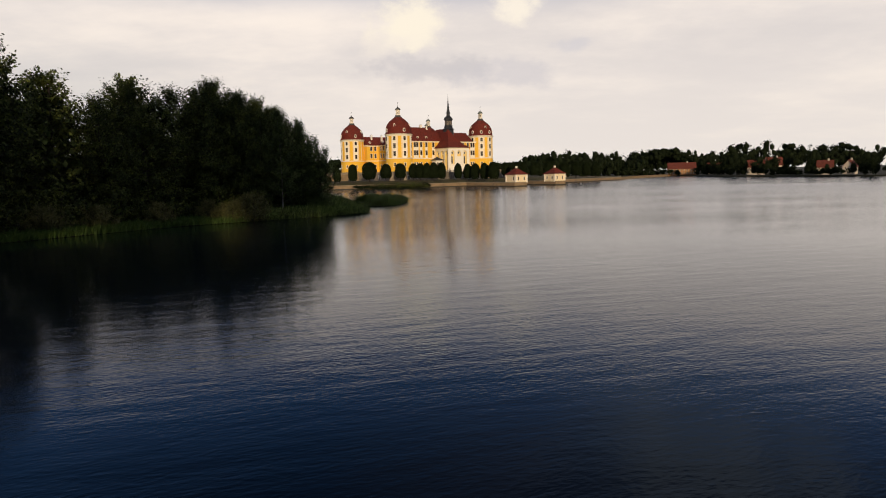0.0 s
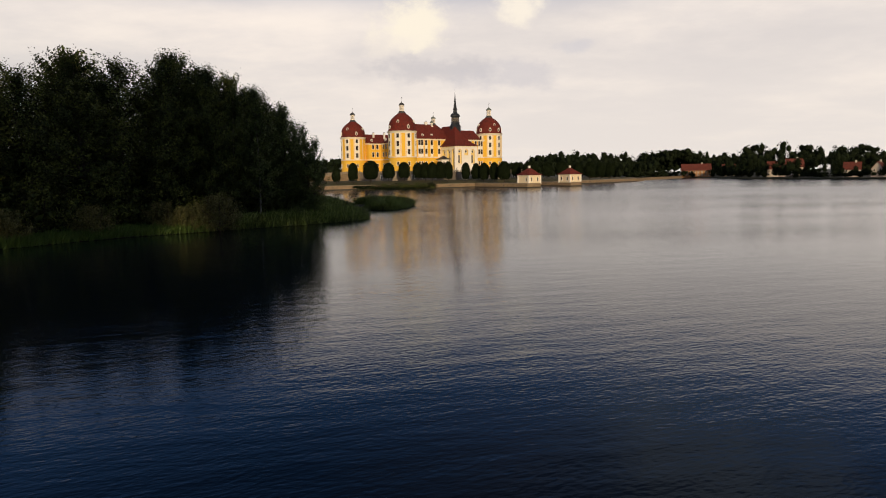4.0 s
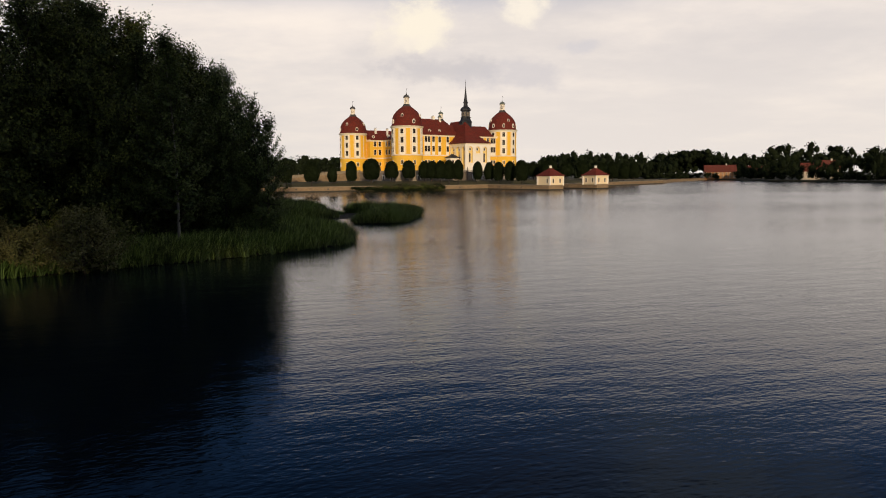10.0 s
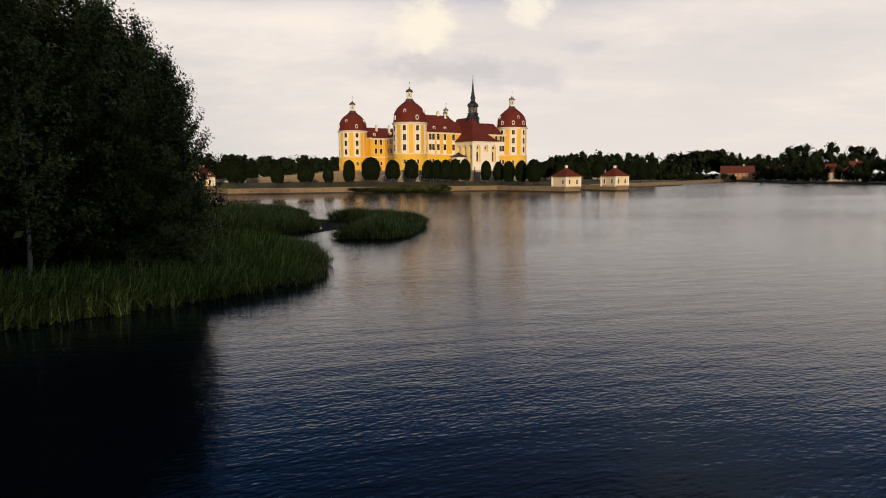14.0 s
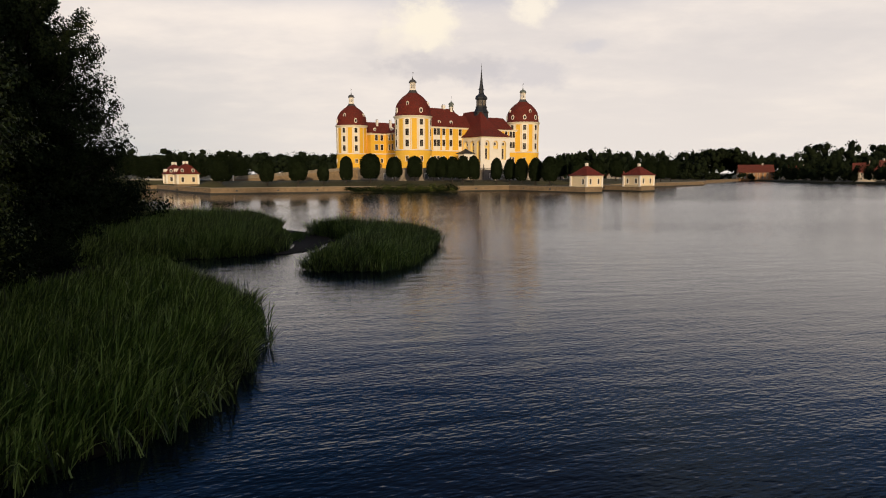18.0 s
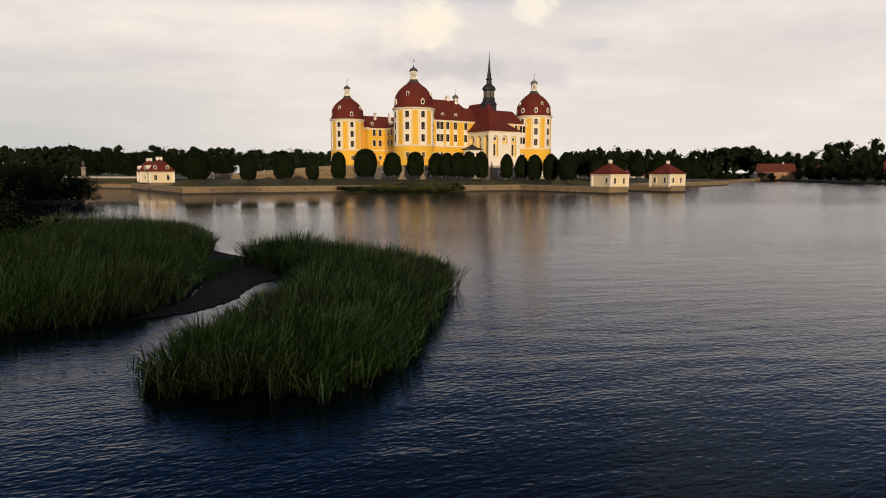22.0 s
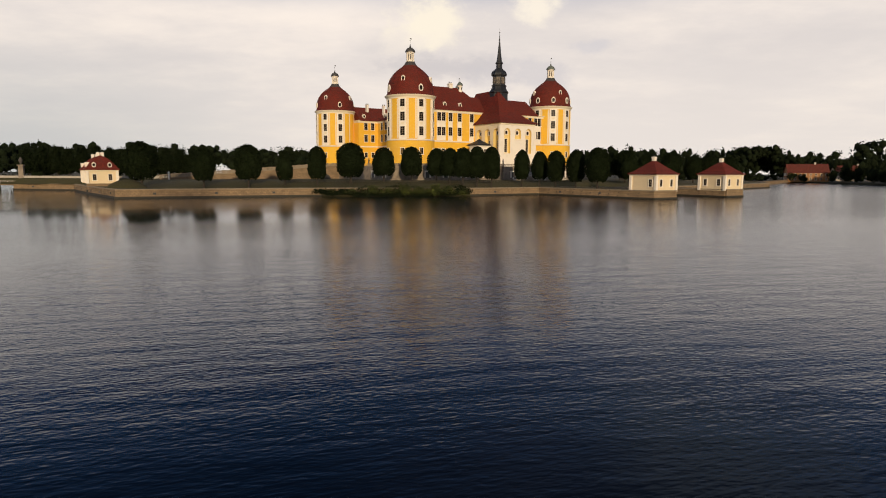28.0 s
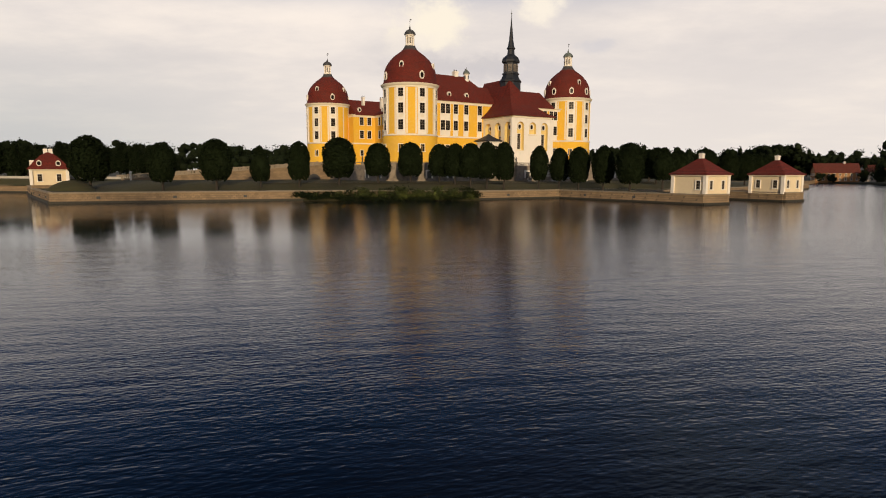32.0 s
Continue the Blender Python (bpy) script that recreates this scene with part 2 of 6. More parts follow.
def water_material():
    m = bpy.data.materials.new("lake_water")
    m.use_nodes = True
    nt = m.node_tree
    b = nt.nodes["Principled BSDF"]
    b.inputs["Base Color"].default_value = (0.001, 0.003, 0.007, 1)
    b.inputs["Roughness"].default_value = 0.06
    b.inputs["IOR"].default_value = 1.333
    geo = nt.nodes.new("ShaderNodeNewGeometry")

    def tex(scale, detail, stretch, turn=0.0):
        mp = nt.nodes.new("ShaderNodeMapping")
        mp.vector_type = "TEXTURE"
        mp.inputs["Scale"].default_value = (1 / stretch[0], 1 / stretch[1], 1)
        mp.inputs["Rotation"].default_value = (0, 0, radians(turn))
        link(nt, geo.outputs["Position"], mp.inputs[0])
        t = nt.nodes.new("ShaderNodeTexNoise")
        t.inputs["Scale"].default_value, t.inputs["Detail"].default_value = scale, detail
        t.inputs["Roughness"].default_value = 0.55
        link(nt, mp.outputs[0], t.inputs["Vector"])
        return t.outputs["Fac"]

    def bump(h, dist, strength, normal=None):
        bp = nt.nodes.new("ShaderNodeBump")
        bp.inputs["Distance"].default_value = dist
        if hasattr(strength, "links"):
            link(nt, strength, bp.inputs["Strength"])
        else:
            bp.inputs["Strength"].default_value = strength
        link(nt, h, bp.inputs["Height"])
        if normal:
            link(nt, normal, bp.inputs["Normal"])
        return bp.outputs[0]

    # calm streaks and ruffled patches
    patch = tex(0.02, 3, (0.5, 1.6, 1), 8)
    r = nt.nodes.new("ShaderNodeMapRange")
    r.inputs[1].default_value, r.inputs[2].default_value = 0.35, 0.62
    r.inputs[3].default_value, r.inputs[4].default_value = RIPPLE * 0.45, RIPPLE * 1.1
    link(nt, patch, r.inputs[0])
    # the wind freshens towards the open water before the island
    sep = nt.nodes.new("ShaderNodeSeparateXYZ")
    link(nt, geo.outputs["Position"], sep.inputs[0])
    w = nt.nodes.new("ShaderNodeMapRange")
    w.inputs[1].default_value, w.inputs[2].default_value = 50.0, 185.0
    w.inputs[3].default_value, w.inputs[4].default_value = 0.7, 1.35
    link(nt, sep.outputs[1], w.inputs[0])
    mu = nt.nodes.new("ShaderNodeMath")
    mu.operation = "MULTIPLY"
    link(nt, r.outputs[0], mu.inputs[0])
    link(nt, w.outputs[0], mu.inputs[1])
    # fine capillary ripples roughen the open water
    rg = nt.nodes.new("ShaderNodeMapRange")
    rg.interpolation_type = "SMOOTHSTEP"
    rg.inputs[1].default_value, rg.inputs[2].default_value = 40.0, 250.0
    rg.inputs[3].default_value, rg.inputs[4].default_value = 0.10, 0.16
    link(nt, sep.outputs[1], rg.inputs[0])
    # sheltered water under the wooded bank

    def across(x0, x1, v0, v1):
        nd = nt.nodes.new("ShaderNodeMapRange")
        nd.interpolation_type = "SMOOTHSTEP"
        nd.inputs[1].default_value, nd.inputs[2].default_value, nd.inputs[3].default_value, nd.inputs[4].default_value = x0, x1, v0, v1
        link(nt, sep.outputs[0], nd.inputs[0])
        return nd.outputs[0]

    lane = across(-62, -14, 0.4, 1.0)
    calm = nt.nodes.new("ShaderNodeMath")
    calm.operation = "MULTIPLY"
    link(nt, rg.outputs[0], calm.inputs[0])
    link(nt, lane, calm.inputs[1])
    link(nt, calm.outputs[0], b.inputs["Roughness"])
    still = nt.nodes.new("ShaderNodeMath")
    still.operation = "MULTIPLY"
    link(nt, mu.outputs[0], still.inputs[0])
    link(nt, lane, still.inputs[1])
    mu = still
    # the long faces of the wind waves look down the lake
    def along(y0, y1, v0, v1):
        nd = nt.nodes.new("ShaderNodeMapRange")
        nd.interpolation_type = "SMOOTHSTEP"
        nd.inputs[1].default_value, nd.inputs[2].default_value, nd.inputs[3].default_value, nd.inputs[4].default_value = y0, y1, v0, v1
        link(nt, sep.outputs[1], nd.inputs[0])
        return nd.outputs[0]

    lean = nt.nodes.new("ShaderNodeMath")
    lean.operation = "MULTIPLY"
    link(nt, along(60, 215, 0.06, 0.55), lean.inputs[0])
    link(nt, along(235, 290, 1.0, 0.1), lean.inputs[1])
    both = nt.nodes.new("ShaderNodeMath")
    both.operation = "ADD"
    link(nt, lean.outputs[0], both.inputs[0])
    link(nt, along(35, 85, 0.2, 0.0), both.inputs[1])
    lean = nt.nodes.new("ShaderNodeMath")
    lean.operation = "MULTIPLY"
    link(nt, both.outputs[0], lean.inputs[0])
    link(nt, lane, lean.inputs[1])
    # open to the wind before the town
    both = nt.nodes.new("ShaderNodeMath")
    both.operation = "ADD"
    link(nt, lean.outputs[0], both.inputs[0])
    link(nt, across(55, 125, 0.0, 0.3), both.inputs[1])
    lean = both
    n0 = bump(sep.outputs[1], LEAN, lean.outputs[0])
    n1 = bump(tex(0.9, 1, (0.5, 1.0, 1), 8), 0.014, mu.outputs[0], n0)
    n2 = bump(tex(3.4, 1, (0.5, 1.0, 1), 16), 0.013, mu.outputs[0], n1)
    n3 = bump(tex(6.5, 1, (0.5, 1.0, 1), 20), 0.018, mu.outputs[0], n2)
    # long-crested wavelets across the wind
    mp = nt.nodes.new("ShaderNodeMapping")
    mp.vector_type = "TEXTURE"
    mp.inputs["Scale"].default_value = (3.3, 1.0, 1.0)
    mp.inputs["Rotation"].default_value = (0, 0, radians(15))
    link(nt, geo.outputs["Position"], mp.inputs[0])
    wv = nt.nodes.new("ShaderNodeTexWave")
    wv.wave_type, wv.bands_direction, wv.wave_profile = "BANDS", "Y", "SAW"
    for key, v in (("Scale", 0.36), ("Distortion", 6.5), ("Detail", 2.0), ("Detail Scale", 1.6), ("Detail Roughness", 0.6)):
        wv.inputs[key].default_value = v
    link(nt, mp.outputs[0], wv.inputs["Vector"])
    # the steeper faces of the wavelets are turned to the near shore
    fall = nt.nodes.new("ShaderNodeMath")
    fall.operation = "SUBTRACT"
    fall.inputs[0].default_value = 1.0
    link(nt, wv.outputs["Fac"], fall.inputs[1])
    n4 = bump(fall.outputs[0], 0.030, mu.outputs[0], n3)
    link(nt, n4, b.inputs["Normal"])
    return m


RIPPLE, LEAN = 0.79, 0.09
M_WATER = water_material()
M_YELLOW = material("ochre_render", (0.78, 0.45, 0.03), 0.9, [(0.25, (0.72, 0.42, 0.06), 0.45, 0.75), (1.6, (0.80, 0.52, 0.11), 0.5, 0.8)], 0.15, 6)
M_CREAM = material("cream_render", (0.78, 0.71, 0.55), 0.9, [(0.3, (0.72, 0.64, 0.49), 0.5, 0.8)], 0.1, 6)
M_NICHE = material("pale_yellow_render", (0.78, 0.60, 0.22), 0.9, [(0.3, (0.72, 0.54, 0.2), 0.45, 0.8)], 0.1, 6)
M_WHITE = material("white_stucco", (0.82, 0.77, 0.68), 0.85, [(0.5, (0.70, 0.66, 0.58), 0.5, 0.85)], 0.1, 8)
M_ROOF = brick_material("red_plain_tiles", (0.185, 0.026, 0.016), (0.13, 0.020, 0.013), (0.05, 0.014, 0.010), 0.45, 0.32, 0.75, stain=(0.11, 0.032, 0.024))
# darker copy of the castle tiles, painting in the town's dull, hazy distance
M_DIMROOF = brick_material("dimmed_brown_tiles", (0.17, 0.04, 0.028), (0.12, 0.03, 0.02), (0.06, 0.02, 0.015), 0.45, 0.32, 0.8, stain=(0.09, 0.04, 0.03))
M_SLATE = material("dark_slate", (0.009, 0.011, 0.015), 0.5, [(1.5, (0.018, 0.021, 0.027), 0.45, 0.75)], 0.3, 5)
M_COPPER = material("weathered_copper", (0.13, 0.16, 0.14), 0.6, [(1.2, (0.07, 0.075, 0.07), 0.4, 0.7)])
M_LEAD = material("dark_lead", (0.05, 0.05, 0.05), 0.55)
M_GLASS = material("window_glass", (0.012, 0.009, 0.007), 0.3, spec=0.05)
M_FRAME = material("painted_sash", (0.30, 0.26, 0.2), 0.6)
M_SAND = brick_material("sandstone_wall", (0.31, 0.22, 0.13), (0.23, 0.165, 0.10), (0.15, 0.115, 0.08), 1.1, 0.42, stain=(0.13, 0.095, 0.06))
M_PALESTONE = material("pale_limestone", (0.46, 0.43, 0.38), 0.9, [(0.8, (0.33, 0.31, 0.27), 0.45, 0.75)], 0.2, 5)
M_PAVILION = material("warm_cream_render", (0.76, 0.64, 0.43), 0.9, [(0.3, (0.70, 0.57, 0.37), 0.5, 0.8), (1.2, (0.74, 0.61, 0.41), 0.45, 0.7)], 0.1, 6)
M_COPING = material("sandstone_coping", (0.27, 0.22, 0.155), 0.9, [(1.5, (0.20, 0.17, 0.13), 0.45, 0.7)], 0.3, 5)
M_STONE = material("grey_sandstone", (0.27, 0.225, 0.175), 0.9, [(0.9, (0.12, 0.10, 0.08), 0.45, 0.75)], 0.3, 5)
M_WET = material("wet_algae_stone", (0.035, 0.032, 0.022), 0.7, [(1.5, (0.02, 0.02, 0.014), 0.4, 0.7)], 0.4, 5)
M_STATUE = material("dark_statuary", (0.07, 0.065, 0.06), 0.9, [(3, (0.12, 0.11, 0.1), 0.5, 0.8)])
M_LAWN = material("lawn_grass", (0.050, 0.044, 0.010), 0.95, [(0.08, (0.042, 0.038, 0.014), 0.42, 0.68), (1.2, (0.026, 0.035, 0.011), 0.45, 0.8)], 0.5, 9)
M_PATH = material("gravel_path", (0.27, 0.225, 0.17), 0.95, [(1.5, (0.26, 0.22, 0.18), 0.45, 0.75)], 0.4, 12)
M_MUD = material("wet_mud", (0.012, 0.010, 0.008), 0.88, [(0.8, (0.007, 0.006, 0.005), 0.4, 0.7), (4, (0.022, 0.019, 0.013), 0.5, 0.8)], 1.0, 2.2, spec=0.12)
M_EARTH = material("woodland_earth", (0.03, 0.03, 0.015), 0.95, [(0.4, (0.02, 0.026, 0.01), 0.4, 0.7)], 0.6, 4)
M_BARK = material("dark_bark", (0.045, 0.036, 0.028), 0.95, [(3, (0.025, 0.02, 0.016), 0.4, 0.7)], 0.8, 6)
M_BIRCH = material("birch_bark", (0.24, 0.22, 0.19), 0.8, [(2.2, (0.05, 0.045, 0.04), 0.56, 0.66)], 0.3, 6)
M_LEAF = material("alder_leaves", (0.082, 0.098, 0.022), 0.55, [(0.5, (0.034, 0.048, 0.015), 0.44, 0.58)], island=0.8, trans=0.12, spec=0.12)
M_LEAF2 = material("birch_leaves", (0.090, 0.118, 0.032), 0.6, [(0.5, (0.045, 0.066, 0.020), 0.42, 0.62)], island=0.7, trans=0.15, spec=0.2)
# oak leaves, base darkened to paint in the shade these trees stand in
M_OAK_SHADED = material("shaded_oak_leaves", (0.021, 0.030, 0.010), 0.7, [(0.5, (0.014, 0.021, 0.007), 0.44, 0.58)], island=0.4, trans=0.08, spec=0.04)
M_WILLOW = material("willow_leaves", (0.125, 0.120, 0.040), 0.6, [(0.6, (0.07, 0.078, 0.024), 0.42, 0.6)], island=0.4, trans=0.2, spec=0.25)
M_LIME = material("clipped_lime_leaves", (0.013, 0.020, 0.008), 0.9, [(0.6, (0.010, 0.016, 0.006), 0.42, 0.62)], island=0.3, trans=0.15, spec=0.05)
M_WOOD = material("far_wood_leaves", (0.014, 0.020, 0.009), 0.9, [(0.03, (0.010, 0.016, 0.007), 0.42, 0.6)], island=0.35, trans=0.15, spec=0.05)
M_REED = material("reed_blades", (0.078, 0.132, 0.017), 0.46, [(0.22, (0.053, 0.070, 0.012), 0.42, 0.62)], island=0.8, trans=0.25, spec=0.46, pale=(0.40, 0.50, 0.14))
M_SEDGE = material("low_sedge", (0.075, 0.13, 0.026), 0.6, [(0.5, (0.055, 0.10, 0.02), 0.4, 0.65)], island=0.35, trans=0.3, spec=0.3)
M_STALK = material("dry_reed_stalks", (0.10, 0.085, 0.045), 0.8, island=0.3)


# building blocks -----------------------------------------------------------------
def mesh_of(name, verts, faces, mats, index=None, smooth=False):
    me = bpy.data.meshes.new(name)
    me.from_pydata(verts, [], faces)
    for m in (mats if isinstance(mats, (list, tuple)) else [mats]):
        me.materials.append(m)
    if index is not None:
        me.polygons.foreach_set("material_index", index)
    if smooth:
        me.polygons.foreach_set("use_smooth", [True] * len(me.polygons))
    me.update()
    return me


def put(name, me, parent=None, m=None, label=""):
    ob = new(name, me)
    if parent is not None:
        ob.parent = parent
    if m is not None:
        ob.matrix_basis = m
    if label:
        ob["label"] = label
    return ob


def thing(name, label, category, group="", kind="", m=None):
    e = new(name)
    e.empty_display_size = 0.5
    if m is not None:
        e.matrix_basis = m
    return tagged(e, label, category, group, kind)


class Geo:
    """gathers verts and faces for one mesh."""

    def __init__(self):
        self.v, self.f, self.mi = [], [], []

    def add(self, verts, faces, mi=0):
        o = len(self.v)
        self.v += [tuple(p) for p in verts]
        self.f += [tuple(i + o for i in f) for f in faces]
        self.mi += [mi] * len(faces)
        return self

    def box(self, x0, x1, y0, y1, z0, z1, mi=0, m=None):
        vs = [(x, y, z) for z in (z0, z1) for x, y in ((x0, y0), (x1, y0), (x1, y1), (x0, y1))]
        if m is not None:
            vs = [m @ Vector(p) for p in vs]
        return self.add(vs, [(3, 2, 1, 0), (4, 5, 6, 7), (0, 1, 5, 4), (1, 2, 6, 5), (2, 3, 7, 6), (3, 0, 4, 7)], mi)

    def lathe(self, prof, n=32, cx=0.0, cy=0.0, mi=0, caps=True, turn=0.0):
        vs = [(cx + r * math.cos(2 * math.pi * (i + turn) / n), cy + r * math.sin(2 * math.pi * (i + turn) / n), z) for r, z in prof for i in range(n)]
        fs = [(k * n + i, k * n + (i + 1) % n, (k + 1) * n + (i + 1) % n, (k + 1) * n + i) for k in range(len(prof) - 1) for i in range(n)]
        if caps:
            fs += [tuple(range(n - 1, -1, -1)), tuple(range((len(prof) - 1) * n, len(prof) * n))]
        return self.add(vs, fs, mi)

    def rings(self, rings, mi=0, top=True, bottom=False):
        """stacked rectangles (x0, x1, y0, y1, z)."""
        vs = [p for x0, x1, y0, y1, z in rings for p in ((x0, y0, z), (x1, y0, z), (x1, y1, z), (x0, y1, z))]
        fs = [(k * 4 + i, k * 4 + (i + 1) % 4, k * 4 + 4 + (i + 1) % 4, k * 4 + 4 + i) for k in range(len(rings) - 1) for i in range(4)]
        if top:
            k = (len(rings) - 1) * 4
            fs.append((k, k + 1, k + 2, k + 3))
        if bottom:
            fs.append((3, 2, 1, 0))
        return self.add(vs, fs, mi)

    def hip(self, x0, x1, y0, y1, levels, mi=0, thick=0.25):
        """hipped roof from (inset, z) levels; the last inset may close it to a ridge."""
        r = [(x0, x1, y0, y1, levels[0][1] - thick)]
        for d, z in levels:
            ax, ay = min(d, (x1 - x0) / 2 - 0.02), min(d, (y1 - y0) / 2 - 0.02)
            r.append((x0 + ax, x1 - ax, y0 + ay, y1 - ay, z))
        return self.rings(r, mi, True, True)

    def tube(self, pts, radii, n=7, mi=0):
        o = len(self.v)
        for k, (p, r) in enumerate(zip(pts, radii)):
            r = float(r)
            a = Vector(pts[min(k + 1, len(pts) - 1)]) - Vector(pts[max(k - 1, 0)])
            a.normalize()
            s = a.orthogonal().normalized()
            t = a.cross(s)
            self.v += [tuple(Vector(p) + r * (math.cos(2 * math.pi * i / n) * s + math.sin(2 * math.pi * i / n) * t)) for i in range(n)]
        fs = [(o + k * n + i, o + k * n + (i + 1) % n, o + (k + 1) * n + (i + 1) % n, o + (k + 1) * n + i) for k in range(len(pts) - 1) for i in range(n)]
        fs.append(tuple(o + (len(pts) - 1) * n + i for i in range(n)))
        self.f += fs
        self.mi += [mi] * len(fs)
        return self

    def mesh(self, name, mats, smooth=False):
        return mesh_of(name, self.v, self.f, mats, self.mi, smooth)


def smooth_angle(me, degrees=40):
    me.polygons.foreach_set("use_smooth", [True] * len(me.polygons))
    me.set_sharp_from_angle(angle=radians(degrees))
    return me


# the castle's own axes: e1 along the chapel front, e2 out of it, centre of the court at O
O = Vector((-17.6, 430.0, 0.0))
TURN_CASTLE = math.degrees(math.atan2(0.564, 0.826))
# local x = e1, local y = -e2
CASTLE = pose(O.x, O.y, 0, 0, 0, TURN_CASTLE)


def world(a, b, z=0.0):
    """castle axes (e1, e2) to the world."""
    return CASTLE @ Vector((a, -b, z))


# structure: lake and land --------------------------------------------------------
def sheet(name, label, outline, z, mat, category="ground", skirt=None, m=None):
    """flat ground with an outline and a skirt going down into the water."""
    bm = bmesh.new()
    top = [bm.verts.new((x, y, z)) for x, y in outline]
    bm.faces.new(top)
    if skirt is not None:
        low = [bm.verts.new((x, y, skirt)) for x, y in outline]
        n = len(top)
        for i in range(n):
            bm.faces.new((top[i], low[i], low[(i + 1) % n], top[(i + 1) % n]))
    bmesh.ops.recalc_face_normals(bm, faces=bm.faces)
    bmesh.ops.triangulate(bm, faces=[f for f in bm.faces if len(f.verts) > 4])
    me = bpy.data.meshes.new(name)
    bm.to_mesh(me)
    bm.free()
    me.materials.append(mat)
    return tagged(put(name, me, None, m), label, category, kind="structure")


def smooth_outline(pts, steps=5, wobble=0.0, seed=1):
    """closed Catmull-Rom through pts with a little wobble."""
    rnd = random.Random(seed)
    out, n = [], len(pts)
    for i in range(n):
        p0, p1, p2, p3 = (Vector(pts[(i + k) % n]).to_2d() for k in (-1, 0, 1, 2))
        for s in range(steps):
            t = s / steps
            q = 0.5 * (2 * p1 + (p2 - p0) * t + (2 * p0 - 5 * p1 + 4 * p2 - p3) * t * t + (3 * p1 - p0 - 3 * p2 + p3) * t ** 3)
            out.append((q.x + rnd.uniform(-wobble, wobble), q.y + rnd.uniform(-wobble, wobble)))
    return out


def inside(x, y, poly):
    """even-odd test on arrays."""
    hit = np.zeros(len(x), bool)
    n = len(poly)
    for i in range(n):
        x0, y0 = poly[i]
        x1, y1 = poly[(i + 1) % n]
        if y0 == y1:
            continue
        c = ((y0 > y) != (y1 > y)) & (x < (x1 - x0) * (y - y0) / (y1 - y0) + x0)
        hit ^= c
    return hit


me = mesh_of("water", [(-4000, -1500, 0), (4000, -1500, 0), (4000, 4500, 0), (-4000, 4500, 0)], [(0, 1, 2, 3)], M_WATER)
tagged(put("water", me), "dark blue lake water ruffled by small ripples", "water", kind="structure")

# castle island ---------------------------------------------------------------------
# front corners in the world
ISLAND = [(-163, 381), (-138, 375), (-117, 347), (-90.3, 314.3), (-45.8, 335.3), (-6.4, 340), (14.2, 352.8), (38, 322), (45, 326.3),
          (31.2, 348.2), (47.2, 359.2), (62.2, 337.4), (68.4, 341.6), (51.5, 368), (73, 389), (132, 455), (150, 520), (60, 600), (-110, 560), (-165, 450)]
WALL_H = 2.2


def island():
    sheet("ground", "mown lawn of the castle island", ISLAND, WALL_H - 0.12, M_LAWN)
    n = len(ISLAND)
    for i in range(n):
        a, b = Vector((*ISLAND[i], 0)), Vector((*ISLAND[(i + 1) % n], 0))
        d = (b - a)
        L = d.length
        m = Matrix.Translation(a) @ Matrix.Rotation(math.atan2(d.y, d.x), 4, "Z")
        g = Geo()
        bow = -0.12          # foot stands forward of the top
        g.add([(0, bow, -1), (L, bow, -1), (L, 0.05, WALL_H - 0.25), (0, 0.05, WALL_H - 0.25), (L, 0.8, -1), (0, 0.8, -1), (L, 0.8, WALL_H - 0.25), (0, 0.8, WALL_H - 0.25)],
              [(0, 1, 2, 3), (1, 4, 6, 2), (5, 0, 3, 7), (4, 5, 7, 6), (3, 2, 6, 7)])
        w = tagged(put("retaining_wall", g.mesh("retaining_wall", M_SAND), None, m), "weathered sandstone retaining wall rising from the lake", "wall", "island walls", "structure")
        # coping stones
        c = Geo()
        k = max(1, int(L / 2.0))
        rnd = random.Random(i)
        for j in range(k):
            x0, x1 = L * j / k + 0.015, L * (j + 1) / k - 0.015
            dz = rnd.uniform(-0.02, 0.03)
            c.box(x0, x1, -0.12 + rnd.uniform(-0.03, 0.03), 0.7, WALL_H - 0.25, WALL_H + dz)
        put("coping", c.mesh("coping", M_COPING), w)
        put("footing", Geo().box(-0.05, L + 0.05, -0.3, 0.1, -1, 0.38 + 0.05 * (i % 3)).mesh("footing", M_WET), w, label="dark wet footing course")
        # dark blocks that paint in the shade of drain holes
        for j in range(int(L / 14)):
            x = (j + 0.6) * 14
            q = Geo().box(x - 0.35, x + 0.35, bow - 0.02, 0.1, 0.85, 1.35)
            put("drain_shade", q.mesh("drain_shade", M_LEAD), w, label="dark block painted as a shaded drain opening")


island()

# raised lawn round the terrace, seen as a gentle mound
MOUND = [world(a, b).to_2d() for a, b in ((-118, 40), (-90, 53), (-72, 57), (-42, 74), (-18, 76), (0, 78), (14, 86), (30, 84), (56, 78), (100, 50), (100, -60), (-100, -60), (-122, -10))]


def mound():
    c = Vector((O.x, O.y))
    g = Geo()
    outer = smooth_outline(MOUND, 4)
    n = len(outer)
    lev = [(1.0, WALL_H - 0.2), (0.965, 2.7), (0.92, 3.4), (0.87, 3.9), (0.3, 4.0)]
    vs = [(c.x + (x - c.x) * s, c.y + (y - c.y) * s, z) for s, z in lev for x, y in outer]
    fs = [(k * n + i, k * n + (i + 1) % n, (k + 1) * n + (i + 1) % n, (k + 1) * n + i) for k in range(len(lev) - 1) for i in range(n)]
    fs.append(tuple(range((len(lev) - 1) * n, len(lev) * n)))
    g.add(vs, fs)
    me = smooth_angle(g.mesh("lawn", M_LAWN), 60)
    tagged(put("lawn", me), "sloping green lawn rising to the castle terrace", "lawn", kind="structure")


mound()

